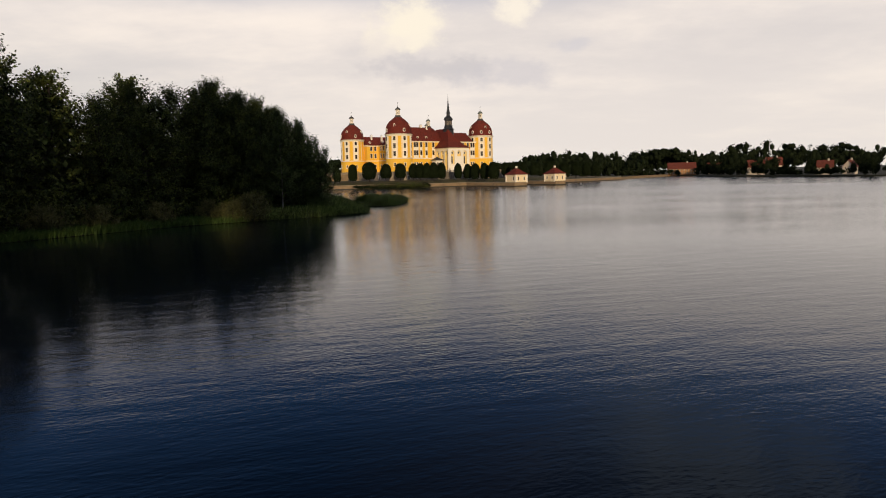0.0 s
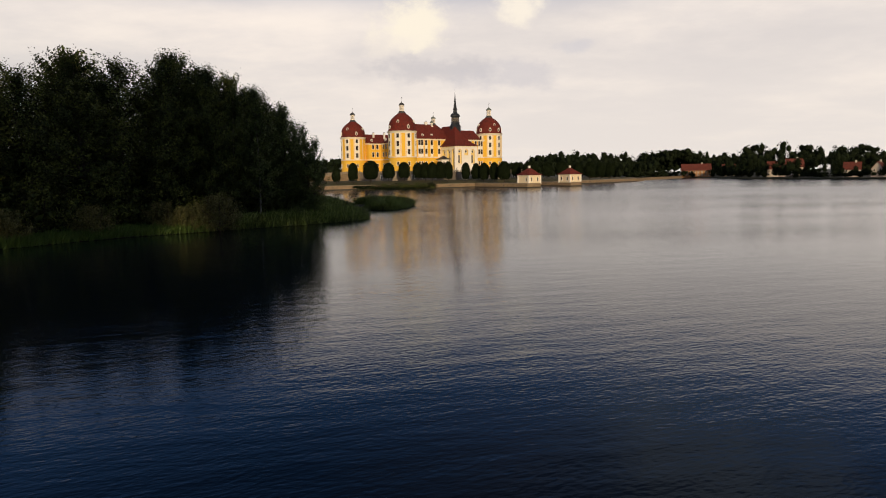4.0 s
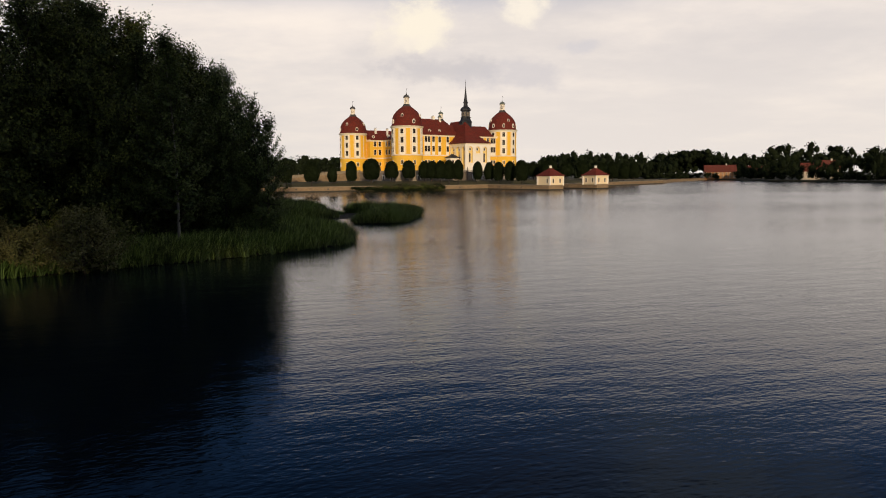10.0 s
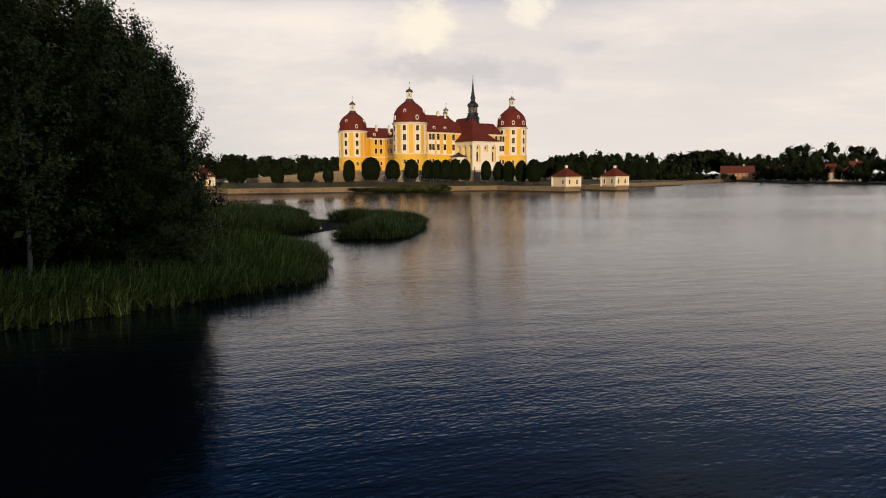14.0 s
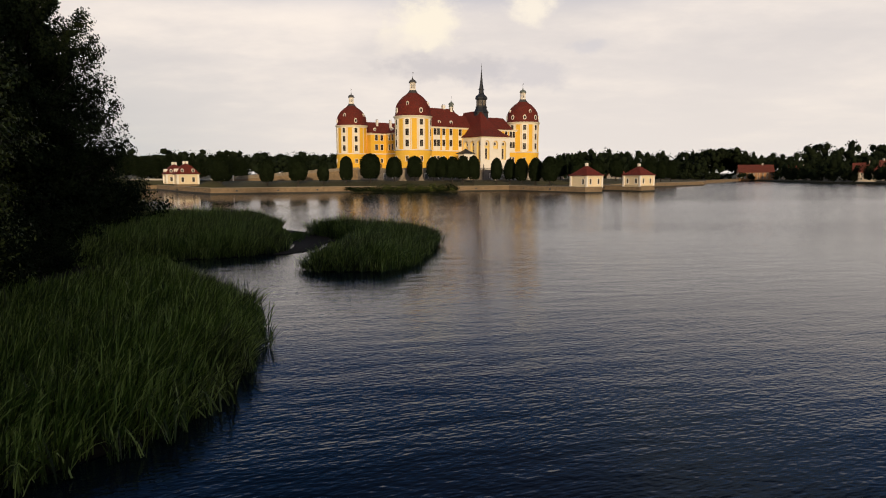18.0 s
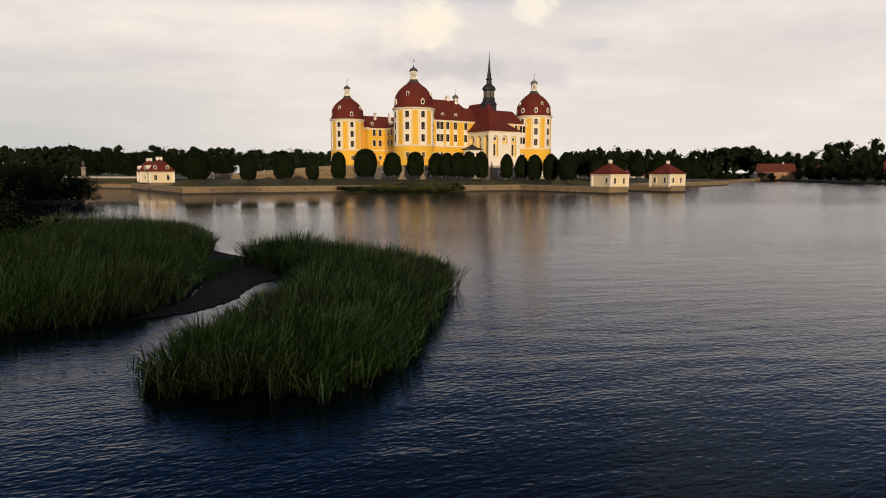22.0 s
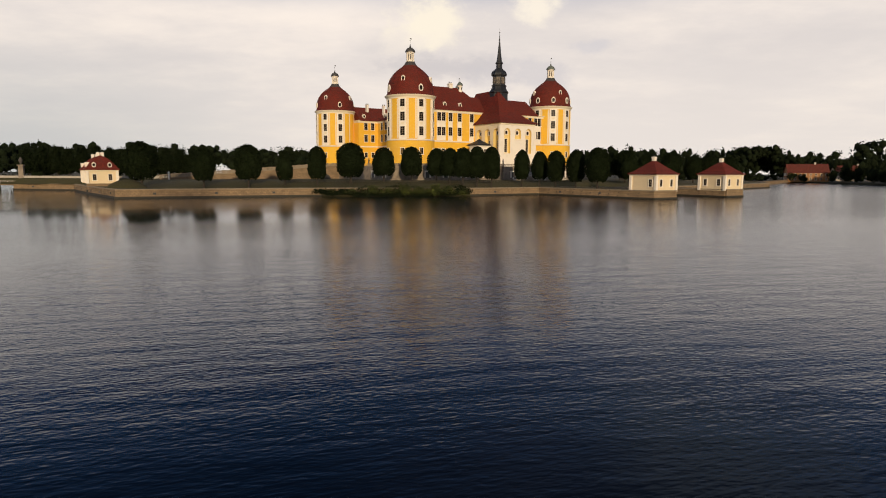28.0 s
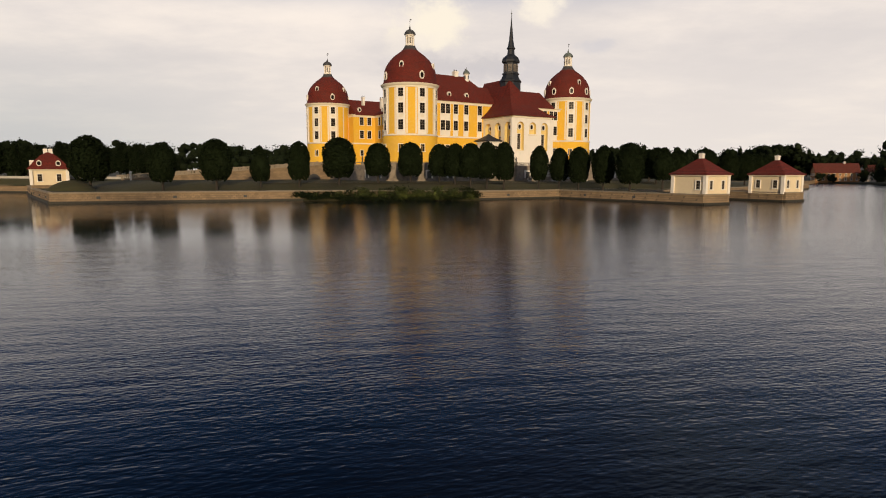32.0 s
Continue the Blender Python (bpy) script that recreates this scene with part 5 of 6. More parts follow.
# x, y, top, half width, ground
LIME_ROW = [(-94, 334, 13.9, 4.2, 2.0), (-76, 331, 12.3, 3.0, 2.2), (-65.6, 335, 13.3, 3.53, 2.3), (-49.2, 344.2, 13.2, 2.7, 2.5), (-40.5, 348.7, 14.4, 4.15, 2.9), (-31.5, 353, 13.3, 3.3, 3.6), (-23.4, 355, 13.6, 3.3, 3.6),
            (-16, 355, 13.2, 2.8, 3.6), (-12, 352, 13.2, 2.8, 3.5), (-8.2, 349, 13.2, 2.8, 3.3), (-4.2, 349, 13.5, 2.75, 2.9), (0.1, 349.9, 13.5, 2.5, 2.5), (9.6, 357.6, 12.9, 2.3, 2.5), (15.3, 360.8, 12.5, 2.48, 2.5), (19.4, 355.5, 12.6, 2.72, 2.0), (24.4, 350.3, 12.7, 2.7, 1.9), (28.8, 342.3, 13.0, 3.25, 1.9),
            (53, 408, 13.5, 3.3, 3.9), (61, 404, 13.6, 3.3, 3.6), (70, 404, 14, 3.6, 3), (82, 414, 13, 3.4, 2.4), (92, 424, 13.5, 3.5, 2.2), (102, 436, 13.2, 3.4, 2.1), (48, 392, 13.4, 3.0, 3.8), (40, 384, 13.2, 3.0, 3.8), (46, 378, 13.4, 3.0, 2.9), (112, 450, 13.5, 3.4, 2.0)]
for i, (x, y, top, r, z) in enumerate(LIME_ROW):
    h = top - z
    s = r / 3.1
    k = LIMES[i % 3]
    plant(k, "lime_tree", "clipped dark green lime tree with rounded crown on the lawn", x, y, z, i * 67, s, (h / 9.9) / s, group="clipped limes")
plant(OVALS, "lime_tree", "pointed young dark green lime on the castle lawn", -57.2, 340, 2.3, 10, 0.75, 1.32, group="clipped limes")
plant(OVALS, "lime_tree", "pointed dark green lime behind the lake pavilion", 44, 366, 2.6, 70, 0.95, 1.1, group="clipped limes")


# entrance ramp and causeway ---------------------------------------------------------------------
def ramp():
    t = thing("entrance_ramp", "sloping sandstone entrance ramp with pierced balustrade", "ramp", m=CASTLE, kind="structure")
    x0, x1, z0, z1 = -47.0, -108.0, TZ + 0.6, 4.2
    for sy in (-6.0, 6.0):
        g = Geo()
        g.add([(x0, sy - 0.35, 0.5), (x1, sy - 0.35, 0.5), (x1, sy - 0.35, z1), (x0, sy - 0.35, z0), (x0, sy + 0.35, 0.5), (x1, sy + 0.35, 0.5), (x1, sy + 0.35, z1), (x0, sy + 0.35, z0)],
              [(3, 2, 1, 0), (4, 5, 6, 7), (0, 1, 5, 4), (1, 2, 6, 5), (2, 3, 7, 6), (3, 0, 4, 7)])
        put("ramp_wall", g.mesh("ramp_wall", M_SAND), t)
        n = 22
        for i in range(n + 1):
            f = i / n
            x, z = x0 + (x1 - x0) * f, z0 + (z1 - z0) * f
            g = Geo().box(x - 0.3, x + 0.3, sy - 0.3, sy + 0.3, z - 0.2, z + 1.1)
            put("pier", g.mesh("pier", M_COPING), t)
            if i < n:
                xb, zb = x0 + (x1 - x0) * (i + 1) / n, z0 + (z1 - z0) * (i + 1) / n
                g = Geo()
                for lo, hi in ((0.8, 1.0), (0.0, 0.15)):
                    g.add([(x, sy - 0.2, z + lo), (xb, sy - 0.2, zb + lo), (xb, sy - 0.2, zb + hi), (x, sy - 0.2, z + hi), (x, sy + 0.2, z + lo), (xb, sy + 0.2, zb + lo), (xb, sy + 0.2, zb + hi), (x, sy + 0.2, z + hi)],
                          [(3, 2, 1, 0), (4, 5, 6, 7), (2, 3, 7, 6), (0, 1, 5, 4)])
                for q in range(5):
                    u = (q + 0.7) / 6
                    xm, zm = x + (xb - x) * u, z + (zb - z) * u
                    g.box(xm - 0.1, xm + 0.1, sy - 0.1, sy + 0.1, zm + 0.1, zm + 0.85)
                put("balustrade", g.mesh("balustrade", M_COPING), t)
    g = Geo().add([(x0, -6, z0 - 0.05), (x1, -6, z1 - 0.05), (x1, 6, z1 - 0.05), (x0, 6, z0 - 0.05)], [(0, 1, 2, 3)])
    put("roadway", g.mesh("roadway", M_PATH), t)
    # flat dark sheet stands in for the shade inside the passage
    n = 12
    vs = [(-53 + 2.2 * math.cos(math.pi * i / n), -6.42, 3.6 + 2.2 * math.sin(math.pi * i / n)) for i in range(n + 1)] + [(-55.2, -6.42, 2.2), (-50.8, -6.42, 2.2)]
    g = Geo().add(vs, [tuple(range(len(vs) - 1, -1, -1))])
    put("archway_shade", g.mesh("archway_shade", M_LEAD), t, label="flat dark sheet painted as a shaded arched passage")


ramp()


def forecourt():
    """grassy bank with a pale parapet that leads on from the ramp's foot."""
    a, b = Vector((-104.0, 372.0)), Vector((-186.0, 389.0))
    d = b - a
    n = Vector((d.y, -d.x)).normalized()
    if n.y > 0:
        n = -n
    k = 26
    g = Geo()
    for i in range(k + 1):
        p = a + d * i / k
        for off, z in ((4.4, 2.0), (3.0, 2.6), (1.5, 3.6), (0.4, 4.05), (-14, 4.05), (-18, 1.0)):
            q = p + n * (off + (0.4 * math.sin(i * 1.3) if off > 2 else 0))
            g.add([(q.x, q.y, z)], [])
    g.f = [(i * 6 + c, i * 6 + 6 + c, i * 6 + 7 + c, i * 6 + 1 + c) for i in range(k) for c in range(5)]
    g.mi = [0] * len(g.f)
    tagged(put("lawn_bank", smooth_angle(g.mesh("lawn_bank", M_LAWN), 50)), "grassy bank below the castle approach", "lawn", kind="structure")
    t = thing("approach_parapet", "long low pale stone parapet of the castle approach", "wall", kind="structure", m=Matrix.Translation((a.x, a.y, 0)) @ Matrix.Rotation(math.atan2(d.y, d.x), 4, "Z"))
    L = d.length
    for i in range(k):
        x0, x1 = L * i / k + 0.02, L * (i + 1) / k - 0.02
        put("parapet_stone", Geo().box(x0, x1, -0.25, 0.25, 3.9, 4.62).box(x0 - 0.02, x1 + 0.02, -0.32, 0.32, 4.62, 4.78).mesh("parapet_stone", M_PALESTONE), t)
    put("roadway", Geo().box(0, L, -14, -0.3, 3.9, 4.12).mesh("roadway", M_PATH), t, label="pale gravel drive")


forecourt()
tagged(put("marker_column", Geo().lathe([(0.5, 2.0), (0.5, 2.8), (0.26, 2.9), (0.24, 5.2), (0.36, 5.3), (0.36, 5.5), (0.1, 5.8)], 10).mesh("marker_column", M_WHITE), None, Matrix.Translation((-99, 360.5, 0.6))), "slender white stone column on the lawn", "column")


def paths():
    """gravel walks that follow the foot and the shoulder of the mound."""
    c = Vector((O.x, O.y))
    outer = smooth_outline(MOUND, 4)
    n = len(outer)
    for s0, s1, z, i0, i1 in ((1.0, 1.022, WALL_H - 0.08, 2, 30), (0.895, 0.91, 3.72, 4, 36)):
        vs = [(c.x + (x - c.x) * s, c.y + (y - c.y) * s, z) for s in (s0, s1) for x, y in outer]
        g = Geo().add(vs, [(k, n + k, n + k + 1, k + 1) for k in range(i0, i1)])
        tagged(put("path", g.mesh("path", M_PATH)), "pale gravel walk across the castle lawn", "path", kind="structure")


paths()

def corner_mound(x, y, rx, ry, h, turn, seed):
    """a rounded grassy bank at the corner of the island wall"""
    rng = random.Random(seed)
    n, rows = 28, 7
    vs = []
    for k in range(rows):
        f = k / (rows - 1)
        for i in range(n):
            a = 2 * math.pi * i / n
            w = 1 + 0.07 * math.sin(3 * a + seed) + rng.uniform(-0.02, 0.02)
            vs.append((rx * w * math.cos(a) * (1 - f) ** 0.6, ry * w * math.sin(a) * (1 - f) ** 0.6, h * f ** 0.75 + rng.uniform(-0.04, 0.04)))
    fs = [(k * n + i, k * n + (i + 1) % n, (k + 1) * n + (i + 1) % n, (k + 1) * n + i) for k in range(rows - 1) for i in range(n)]
    me = smooth_angle(Geo().add(vs, fs).mesh("grass_mound", M_LAWN), 60)
    tagged(put("grass_mound", me, None, pose(x, y, WALL_H - 0.3, 0, 0, turn)), "rounded dark green grassy mound at the island wall's corner", "mound", kind="structure")


corner_mound(-96.5, 331.5, 6.8, 5.0, 2.5, 128, 3)

# shrubs and sedge on the low bank where the wall is missing --------------------------------------
def bank():
    rng = np.random.default_rng(5)
    g = Geo()
    a, b = Vector(ISLAND[4]), Vector(ISLAND[5])
    d = (b - a)
    n = Vector((-d.y, d.x)).normalized()
    vs, k = [], 26
    for i in range(k + 1):
        p = a + d * i / k
        w = 1.5 + 1.0 * math.sin(i * 1.7) + 0.6 * math.sin(i * 0.6)
        for off, z in ((-w - 1.2, -0.4), (-w * 0.6 - 0.8, 0.15), (-0.6, 0.7), (0.3, 0.9)):
            q = p + n * off
            vs.append((q.x, q.y, z))
    g.add(vs, [(i * 4 + j, i * 4 + 4 + j, i * 4 + 5 + j, i * 4 + 1 + j) for i in range(k) for j in range(3)])
    tagged(put("earth_bank", smooth_angle(g.mesh("earth_bank", M_LAWN), 60)), "overgrown grassy bank sloping into the lake", "bank", kind="structure")
    u = rng.uniform(-0.06, 1.0, 5200) + rng.normal(0, 0.012, 5200)
    off = rng.uniform(-5.2, -0.2, 5200) * np.clip(0.45 + 0.7 * np.sin(np.clip(u, 0, 1) * 3.1) + 0.2 * np.sin(u * 31), 0.3, 1.1)
    hump = 0.6 + 0.8 * np.exp(-((u - 0.55) / 0.12) ** 2) + 0.5 * np.exp(-((u - 0.3) / 0.06) ** 2) + 0.7 * np.exp(-((u - 0.9) / 0.07) ** 2)
    p = np.stack([a.x + d.x * u + n.x * off, a.y + d.y * u + n.y * off, np.maximum(0.1, 1.0 + off * 0.2) + hump * rng.uniform(0, 1.9, 5200) * np.clip(1.25 + off * 0.2, 0.2, 1)], 1)
    v, q = leaf_quads(p, 0.45, rng)
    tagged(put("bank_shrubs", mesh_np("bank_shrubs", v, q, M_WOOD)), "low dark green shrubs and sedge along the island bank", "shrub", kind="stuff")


bank()


# wooded peninsula with reed beds ---------------------------------------------------------------------
PEN = [(-46, 10), (-47, 36), (-54, 56), (-57.5, 70), (-53, 78), (-47, 88), (-40.5, 97.5), (-34, 103), (-27, 108.5), (-21.5, 113.6), (-17.5, 118.3), (-15.0, 122.4), (-15.2, 127), (-16.9, 133.5), (-19.2, 138), (-23.2, 142.8), (-27, 147), (-31.5, 150.5),
       (-34, 152.6), (-30.6, 154.6), (-26.2, 156.4), (-23.9, 158.8), (-23.4, 163), (-24.3, 167), (-25.2, 172), (-28.3, 178), (-30.8, 186), (-36, 194), (-46, 198), (-60, 196), (-80, 191), (-120, 176), (-190, 150), (-220, 90), (-190, 0), (-110, -10)]
ISLET = [(-18.8, 151.8), (-18.3, 149.5), (-16.4, 149.1), (-13, 149.3), (-11.2, 152.2), (-10.3, 158), (-9.8, 163), (-9.6, 166.5), (-10.2, 169.6), (-12.6, 170.6), (-15.5, 171.8), (-17.6, 174.2), (-20.6, 177), (-23.6, 177.6), (-24.2, 175.8), (-21.4, 173.6), (-18.8, 170.8), (-17.7, 167), (-17.6, 163.2), (-18.0, 159.2), (-18.4, 155)]
MUD = [(-23.6, 158.6), (-21.8, 159.8), (-21.0, 161.5), (-20.6, 163.5), (-20.8, 167), (-20.2, 169.6), (-20.9, 171.4), (-21.8, 174), (-24.2, 177.6), (-27, 180.5), (-29.5, 182.5), (-27.5, 177), (-25.4, 170.5), (-23.5, 166), (-23.0, 162)]


def inset(outline, d):
    """an outline drawn in by d on its own side."""
    n = len(outline)
    area = sum(outline[i][0] * outline[(i + 1) % n][1] - outline[(i + 1) % n][0] * outline[i][1] for i in range(n))
    s = 1 if area > 0 else -1
    out = []
    for i in range(n):
        a, b = Vector(outline[i - 1]), Vector(outline[(i + 1) % n])
        t = (b - a).normalized()
        out.append((outline[i][0] - s * t.y * d, outline[i][1] + s * t.x * d))
    return out


PEN_S, ISLET_S = smooth_outline(PEN, 4, 0.18, 3), smooth_outline(ISLET, 4, 0.15, 4)
sheet("ground", "dark boggy ground of the wooded peninsula", inset(smooth_outline(PEN, 4), 0.55), 0.03, M_MUD, skirt=-0.6)
sheet("ground", "dark mud under the reed islet", inset(smooth_outline(ISLET, 4), 0.45), 0.03, M_MUD, skirt=-0.6)
sheet("mud_flat", "bare wet mud between the reed beds", smooth_outline(MUD, 8, 0.1, 6), 0.045, M_MUD, "mud", skirt=-0.4)


def edge_distance(x, y, poly):
    """distance to an outline."""
    best = np.full(len(x), 1e9)
    n = len(poly)
    for i in range(n):
        x0, y0 = poly[i]
        x1, y1 = poly[(i + 1) % n]
        dx, dy = x1 - x0, y1 - y0
        t = np.clip(((x - x0) * dx + (y - y0) * dy) / (dx * dx + dy * dy + 1e-9), 0, 1)
        best = np.minimum(best, np.hypot(x - x0 - t * dx, y - y0 - t * dy))
    return best


def wave(x, y, s, seed):
    """smooth pseudo-noise for clumping."""
    r = np.random.default_rng(seed)
    v = np.zeros(len(x))
    for k in range(6):
        a, f, ph = r.uniform(0, 6.28), r.uniform(0.6, 1.6) / s, r.uniform(0, 6.28)
        v += np.sin((x * math.cos(a) + y * math.sin(a)) * 6.28 * f + ph)
    return v / 3.2


def blades(name, label, x, y, height, width, mat, seed, bend=0.45, category="reeds", base=0.05, rows_of=((0, 0.8), (0.55, 1.0), (1.0, 0.08)), edge=None):
    """long leaves in tufts that bend over towards the tip."""
    rng = np.random.default_rng(seed)
    n = len(x) // 8 * 8
    # every eight leaves share a tuft and fan out of it
    out = None
    if edge is not None:
        # tufts at the rim hang outwards over the water
        e = np.stack([x[:n:8], y[:n:8]])
        near = edge_distance(e[0], e[1], edge)
        gx, gy = edge_distance(e[0] + 0.15, e[1], edge) - near, edge_distance(e[0], e[1] + 0.15, edge) - near
        out, rim = np.repeat(np.arctan2(-gy, -gx), 8), np.repeat(np.exp(-near / 0.55), 8)
    x, y, height = (np.repeat(v[:n:8], 8) for v in (x, y, height))
    lift = np.repeat(rng.uniform(0.8, 1.12, n // 8), 8)
    az = rng.uniform(0, 2 * math.pi, n)
    x, y = x + 0.09 * np.cos(az) + rng.normal(0, 0.05, n), y + 0.09 * np.sin(az) + rng.normal(0, 0.05, n)
    az = np.where(rng.uniform(size=n) < 0.72, rng.normal(0.3, 0.45, n), az)      # many lean with the wind
    if out is not None:
        az = np.where(rng.uniform(size=n) < rim, out + rng.normal(0, 0.6, n), az)
    h = height * lift * rng.uniform(0.66, 1.08, n)
    w = width * rng.uniform(0.7, 1.3, n)
    b = np.minimum(bend * rng.gamma(2.0, 0.5, n), 0.75) * (1 if out is None else 1 + 0.4 * rim)
    dx, dy = np.cos(az), np.sin(az)
    fa = rng.uniform(0, 2 * math.pi, n)
    sx, sy = np.cos(fa), np.sin(fa)
    rows = []
    for f, ww in rows_of:
        r = b * h * (0.5 * f + 0.5 * f ** 2)
        zz = base + h * (f - 0.32 * np.minimum(b, 1.2) * f ** 3)
        px, py = x + dx * r, y + dy * r
        rows.append(np.stack([px - sx * w * ww / 2, py - sy * w * ww / 2, zz], 1))
        rows.append(np.stack([px + sx * w * ww / 2, py + sy * w * ww / 2, zz], 1))
    v = np.stack(rows, 1).reshape(-1, 3)
    k = len(rows_of)
    o = (np.arange(n) * 2 * k)[:, None]
    q = np.concatenate([o + np.array([[2 * i, 2 * i + 1, 2 * i + 3, 2 * i + 2]]) for i in range(k - 1)], 1).reshape(-1, 4)
    return tagged(put(name, mesh_np(name, v, q, mat)), label, category, kind="stuff")


def scatter(poly, density, seed, box=None):
    rng = np.random.default_rng(seed)
    xs, ys = [p[0] for p in poly], [p[1] for p in poly]
    x0, x1, y0, y1 = box or (min(xs), max(xs), min(ys), max(ys))
    n = int((x1 - x0) * (y1 - y0) * density)
    x, y = rng.uniform(x0, x1, n), rng.uniform(y0, y1, n)
    k = inside(x, y, poly)
    # roots stray a little over the outline
    return x[k] + rng.normal(0, 0.28, k.sum()), y[k] + rng.normal(0, 0.28, k.sum())


FINE = ((0, 0.7), (0.4, 1.0), (0.75, 0.8), (1.0, 0.06))


def reeds():
    mud = smooth_outline(MUD, 4)
    # islet: dense tall bed with a thinner skirt
    x, y = scatter(ISLET_S, 190, 11)
    d = edge_distance(x, y, ISLET_S)
    h = 0.95 + 0.85 * np.clip(d / 2.2, 0, 1) ** 0.7 + 0.26 * wave(x, y, 4, 2) + 0.18 * wave(x, y, 1.3, 3)
    h += 0.32 * np.clip((y - 159) / 7, 0, 1) + 0.35 * np.clip((y - 168) / 3, 0, 1) * np.clip((-12 - x) / 2, 0, 1)
    blades("reed_bed", "tall green reeds covering a small islet", x, y, h * 1.06, 0.043, M_REED, 12, 0.38, rows_of=FINE, edge=ISLET_S)
    # peninsula: tip, far bed, shore fringe
    x, y = scatter(PEN_S, 95, 13, (-36, -13, 104, 151))
    d = edge_distance(x, y, PEN_S)
    k = (d < 11) & ((x > -29.5) | (y < 132))
    x, y, d = x[k], y[k], d[k]
    h = 0.95 + 0.9 * np.clip(d / 2.6, 0, 1) ** 0.7 + 0.26 * wave(x, y, 6, 5) + 0.18 * wave(x, y, 1.3, 4)
    blades("reed_bed", "tall dark green reeds on the tip of the wooded peninsula", x, y, h * 1.08, 0.046, M_REED, 14, 0.38, rows_of=FINE, edge=PEN_S)
    x, y = scatter(PEN_S, 74, 15, (-64, -21, 151.5, 200))
    d = edge_distance(x, y, PEN_S)
    k = (d < 17) & ((x > -38) | (y > 164)) & ((x > -52) | (d < 6)) & ~inside(x, y, mud)
    x, y, d = x[k], y[k], d[k]
    low = np.maximum(np.exp(-((x + 27) ** 2 + (y - 170) ** 2) / 18), 0.6 * np.exp(-((x + 28) ** 2 + (y - 177) ** 2) / 12))
    h = (1.0 + 1.25 * np.clip(d / 3, 0, 1) ** 0.7 + 0.28 * wave(x, y, 6, 7) + 0.18 * wave(x, y, 1.3, 6)) * (1 - 0.6 * low)
    blades("reed_bed", "broad bed of tall green reeds beside the mud channel", x, y, h * 1.06, 0.05, M_REED, 16, 0.38, edge=PEN_S)
    x, y = scatter(PEN_S, 60, 17, (-66, -33, 58, 105))
    d = edge_distance(x, y, PEN_S)
    k = d < 7
    x, y, d = x[k], y[k], d[k]
    h = 1.0 + 0.35 * np.clip(d / 2, 0, 1) + 0.25 * wave(x, y, 6, 9)
    blades("reed_bed", "fringe of pale green reeds below the trees", x, y, h, 0.065, M_SEDGE, 18)
    # bright low sedge at the mud's edge
    rng = np.random.default_rng(21)
    x, y = rng.normal(-25.9, 0.8, 2600), rng.normal(170.8, 2.2, 2600)
    blades("sedge_patch", "low bright green sedge on the mud", x, y, np.full(2600, 0.6), 0.05, M_SEDGE, 22, 0.5)
    # dry stalks that stand over the reeds
    rng = np.random.default_rng(23)
    x, y = rng.normal(-18.3, 0.6, 40), rng.normal(174.6, 0.7, 40)
    blades("dry_stalks", "dry brown reed stalks standing above the islet's reeds", x, y, np.full(40, 2.25), 0.03, M_STALK, 24, 0.06)


reeds()

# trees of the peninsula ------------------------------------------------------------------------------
ALDERS = [bough_tree(25, 7.8, alder_shape, 0.36, 120, 10, 27, 0.33, 61 + k, M_BARK, M_LEAF, rise=(-4, 56), inner=900) for k in range(2)] + [bough_tree(24, 8.8, oak_shape, 0.5, 120, 11, 26, 0.34, 63, M_BARK, M_OAK_SHADED, rise=(-6, 50), inner=900)]
NEAR = [bough_tree(22, 6.6, alder_shape, 0.32, 115, 11, 38, 0.24, 81 + k, M_BARK, M_LEAF, rise=(-4, 58), spray=(0.7, 0.28), inner=900) for k in range(2)] + [bough_tree(25, 9.3, oak_shape, 0.5, 190, 14, 50, 0.31, 83, M_BARK, M_OAK_SHADED, rise=(-6, 46), spray=(0.42, 0.30), inner=2200, ragged=0.35)]
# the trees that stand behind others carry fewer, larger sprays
BACK = [bough_tree(25, 7.2, alder_shape, 0.36, 80, 8, 14, 0.52, 71 + k, M_BARK, M_LEAF, rise=(-4, 56), inner=700) for k in range(2)] + [bough_tree(24, 8.8, oak_shape, 0.5, 90, 9, 14, 0.54, 73, M_BARK, M_OAK_SHADED, rise=(-6, 50), inner=800)]
BIRCH = bough_tree(21, 3.9, slim_shape, 0.12, 90, 6, 36, 0.22, 64, M_BIRCH, M_LEAF2, 0.16, rise=(10, 74), spray=(0.6, 0.2), inner=260)
YOUNG = bough_tree(15, 3.4, slim_shape, 0.16, 90, 8, 42, 0.22, 65, M_BARK, M_LEAF2, 0.04, stems=2, rise=(2, 60), spray=(0.6, 0.24), inner=420, ragged=1.0)
SHRUB = bough_tree(4.6, 3.2, bush_shape, 0.12, 52, 8, 22, 0.17, 66, M_BARK, M_WILLOW, 0.05, stems=3, rise=(14, 74), spray=(0.5, 0.16), inner=150)
UNDER = bough_tree(5.0, 3.4, bush_shape, 0.12, 34, 6, 12, 0.34, 67, M_BARK, M_LEAF, 0.05, stems=3, rise=(8, 66), spray=(0.5, 0.25), inner=110)
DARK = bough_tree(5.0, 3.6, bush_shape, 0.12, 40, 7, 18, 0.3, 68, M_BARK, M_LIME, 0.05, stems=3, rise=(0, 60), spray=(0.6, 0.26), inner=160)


def grow(kind, name, label, x, y, h, w=1.0, turn=0.0, group="peninsula trees", category="tree", z=0.0):
    """a tree of height h, w times as wide as its kind"""
    return plant(kind, name, label, x, y, z, turn, w, h / kind[2] / w, category, group)


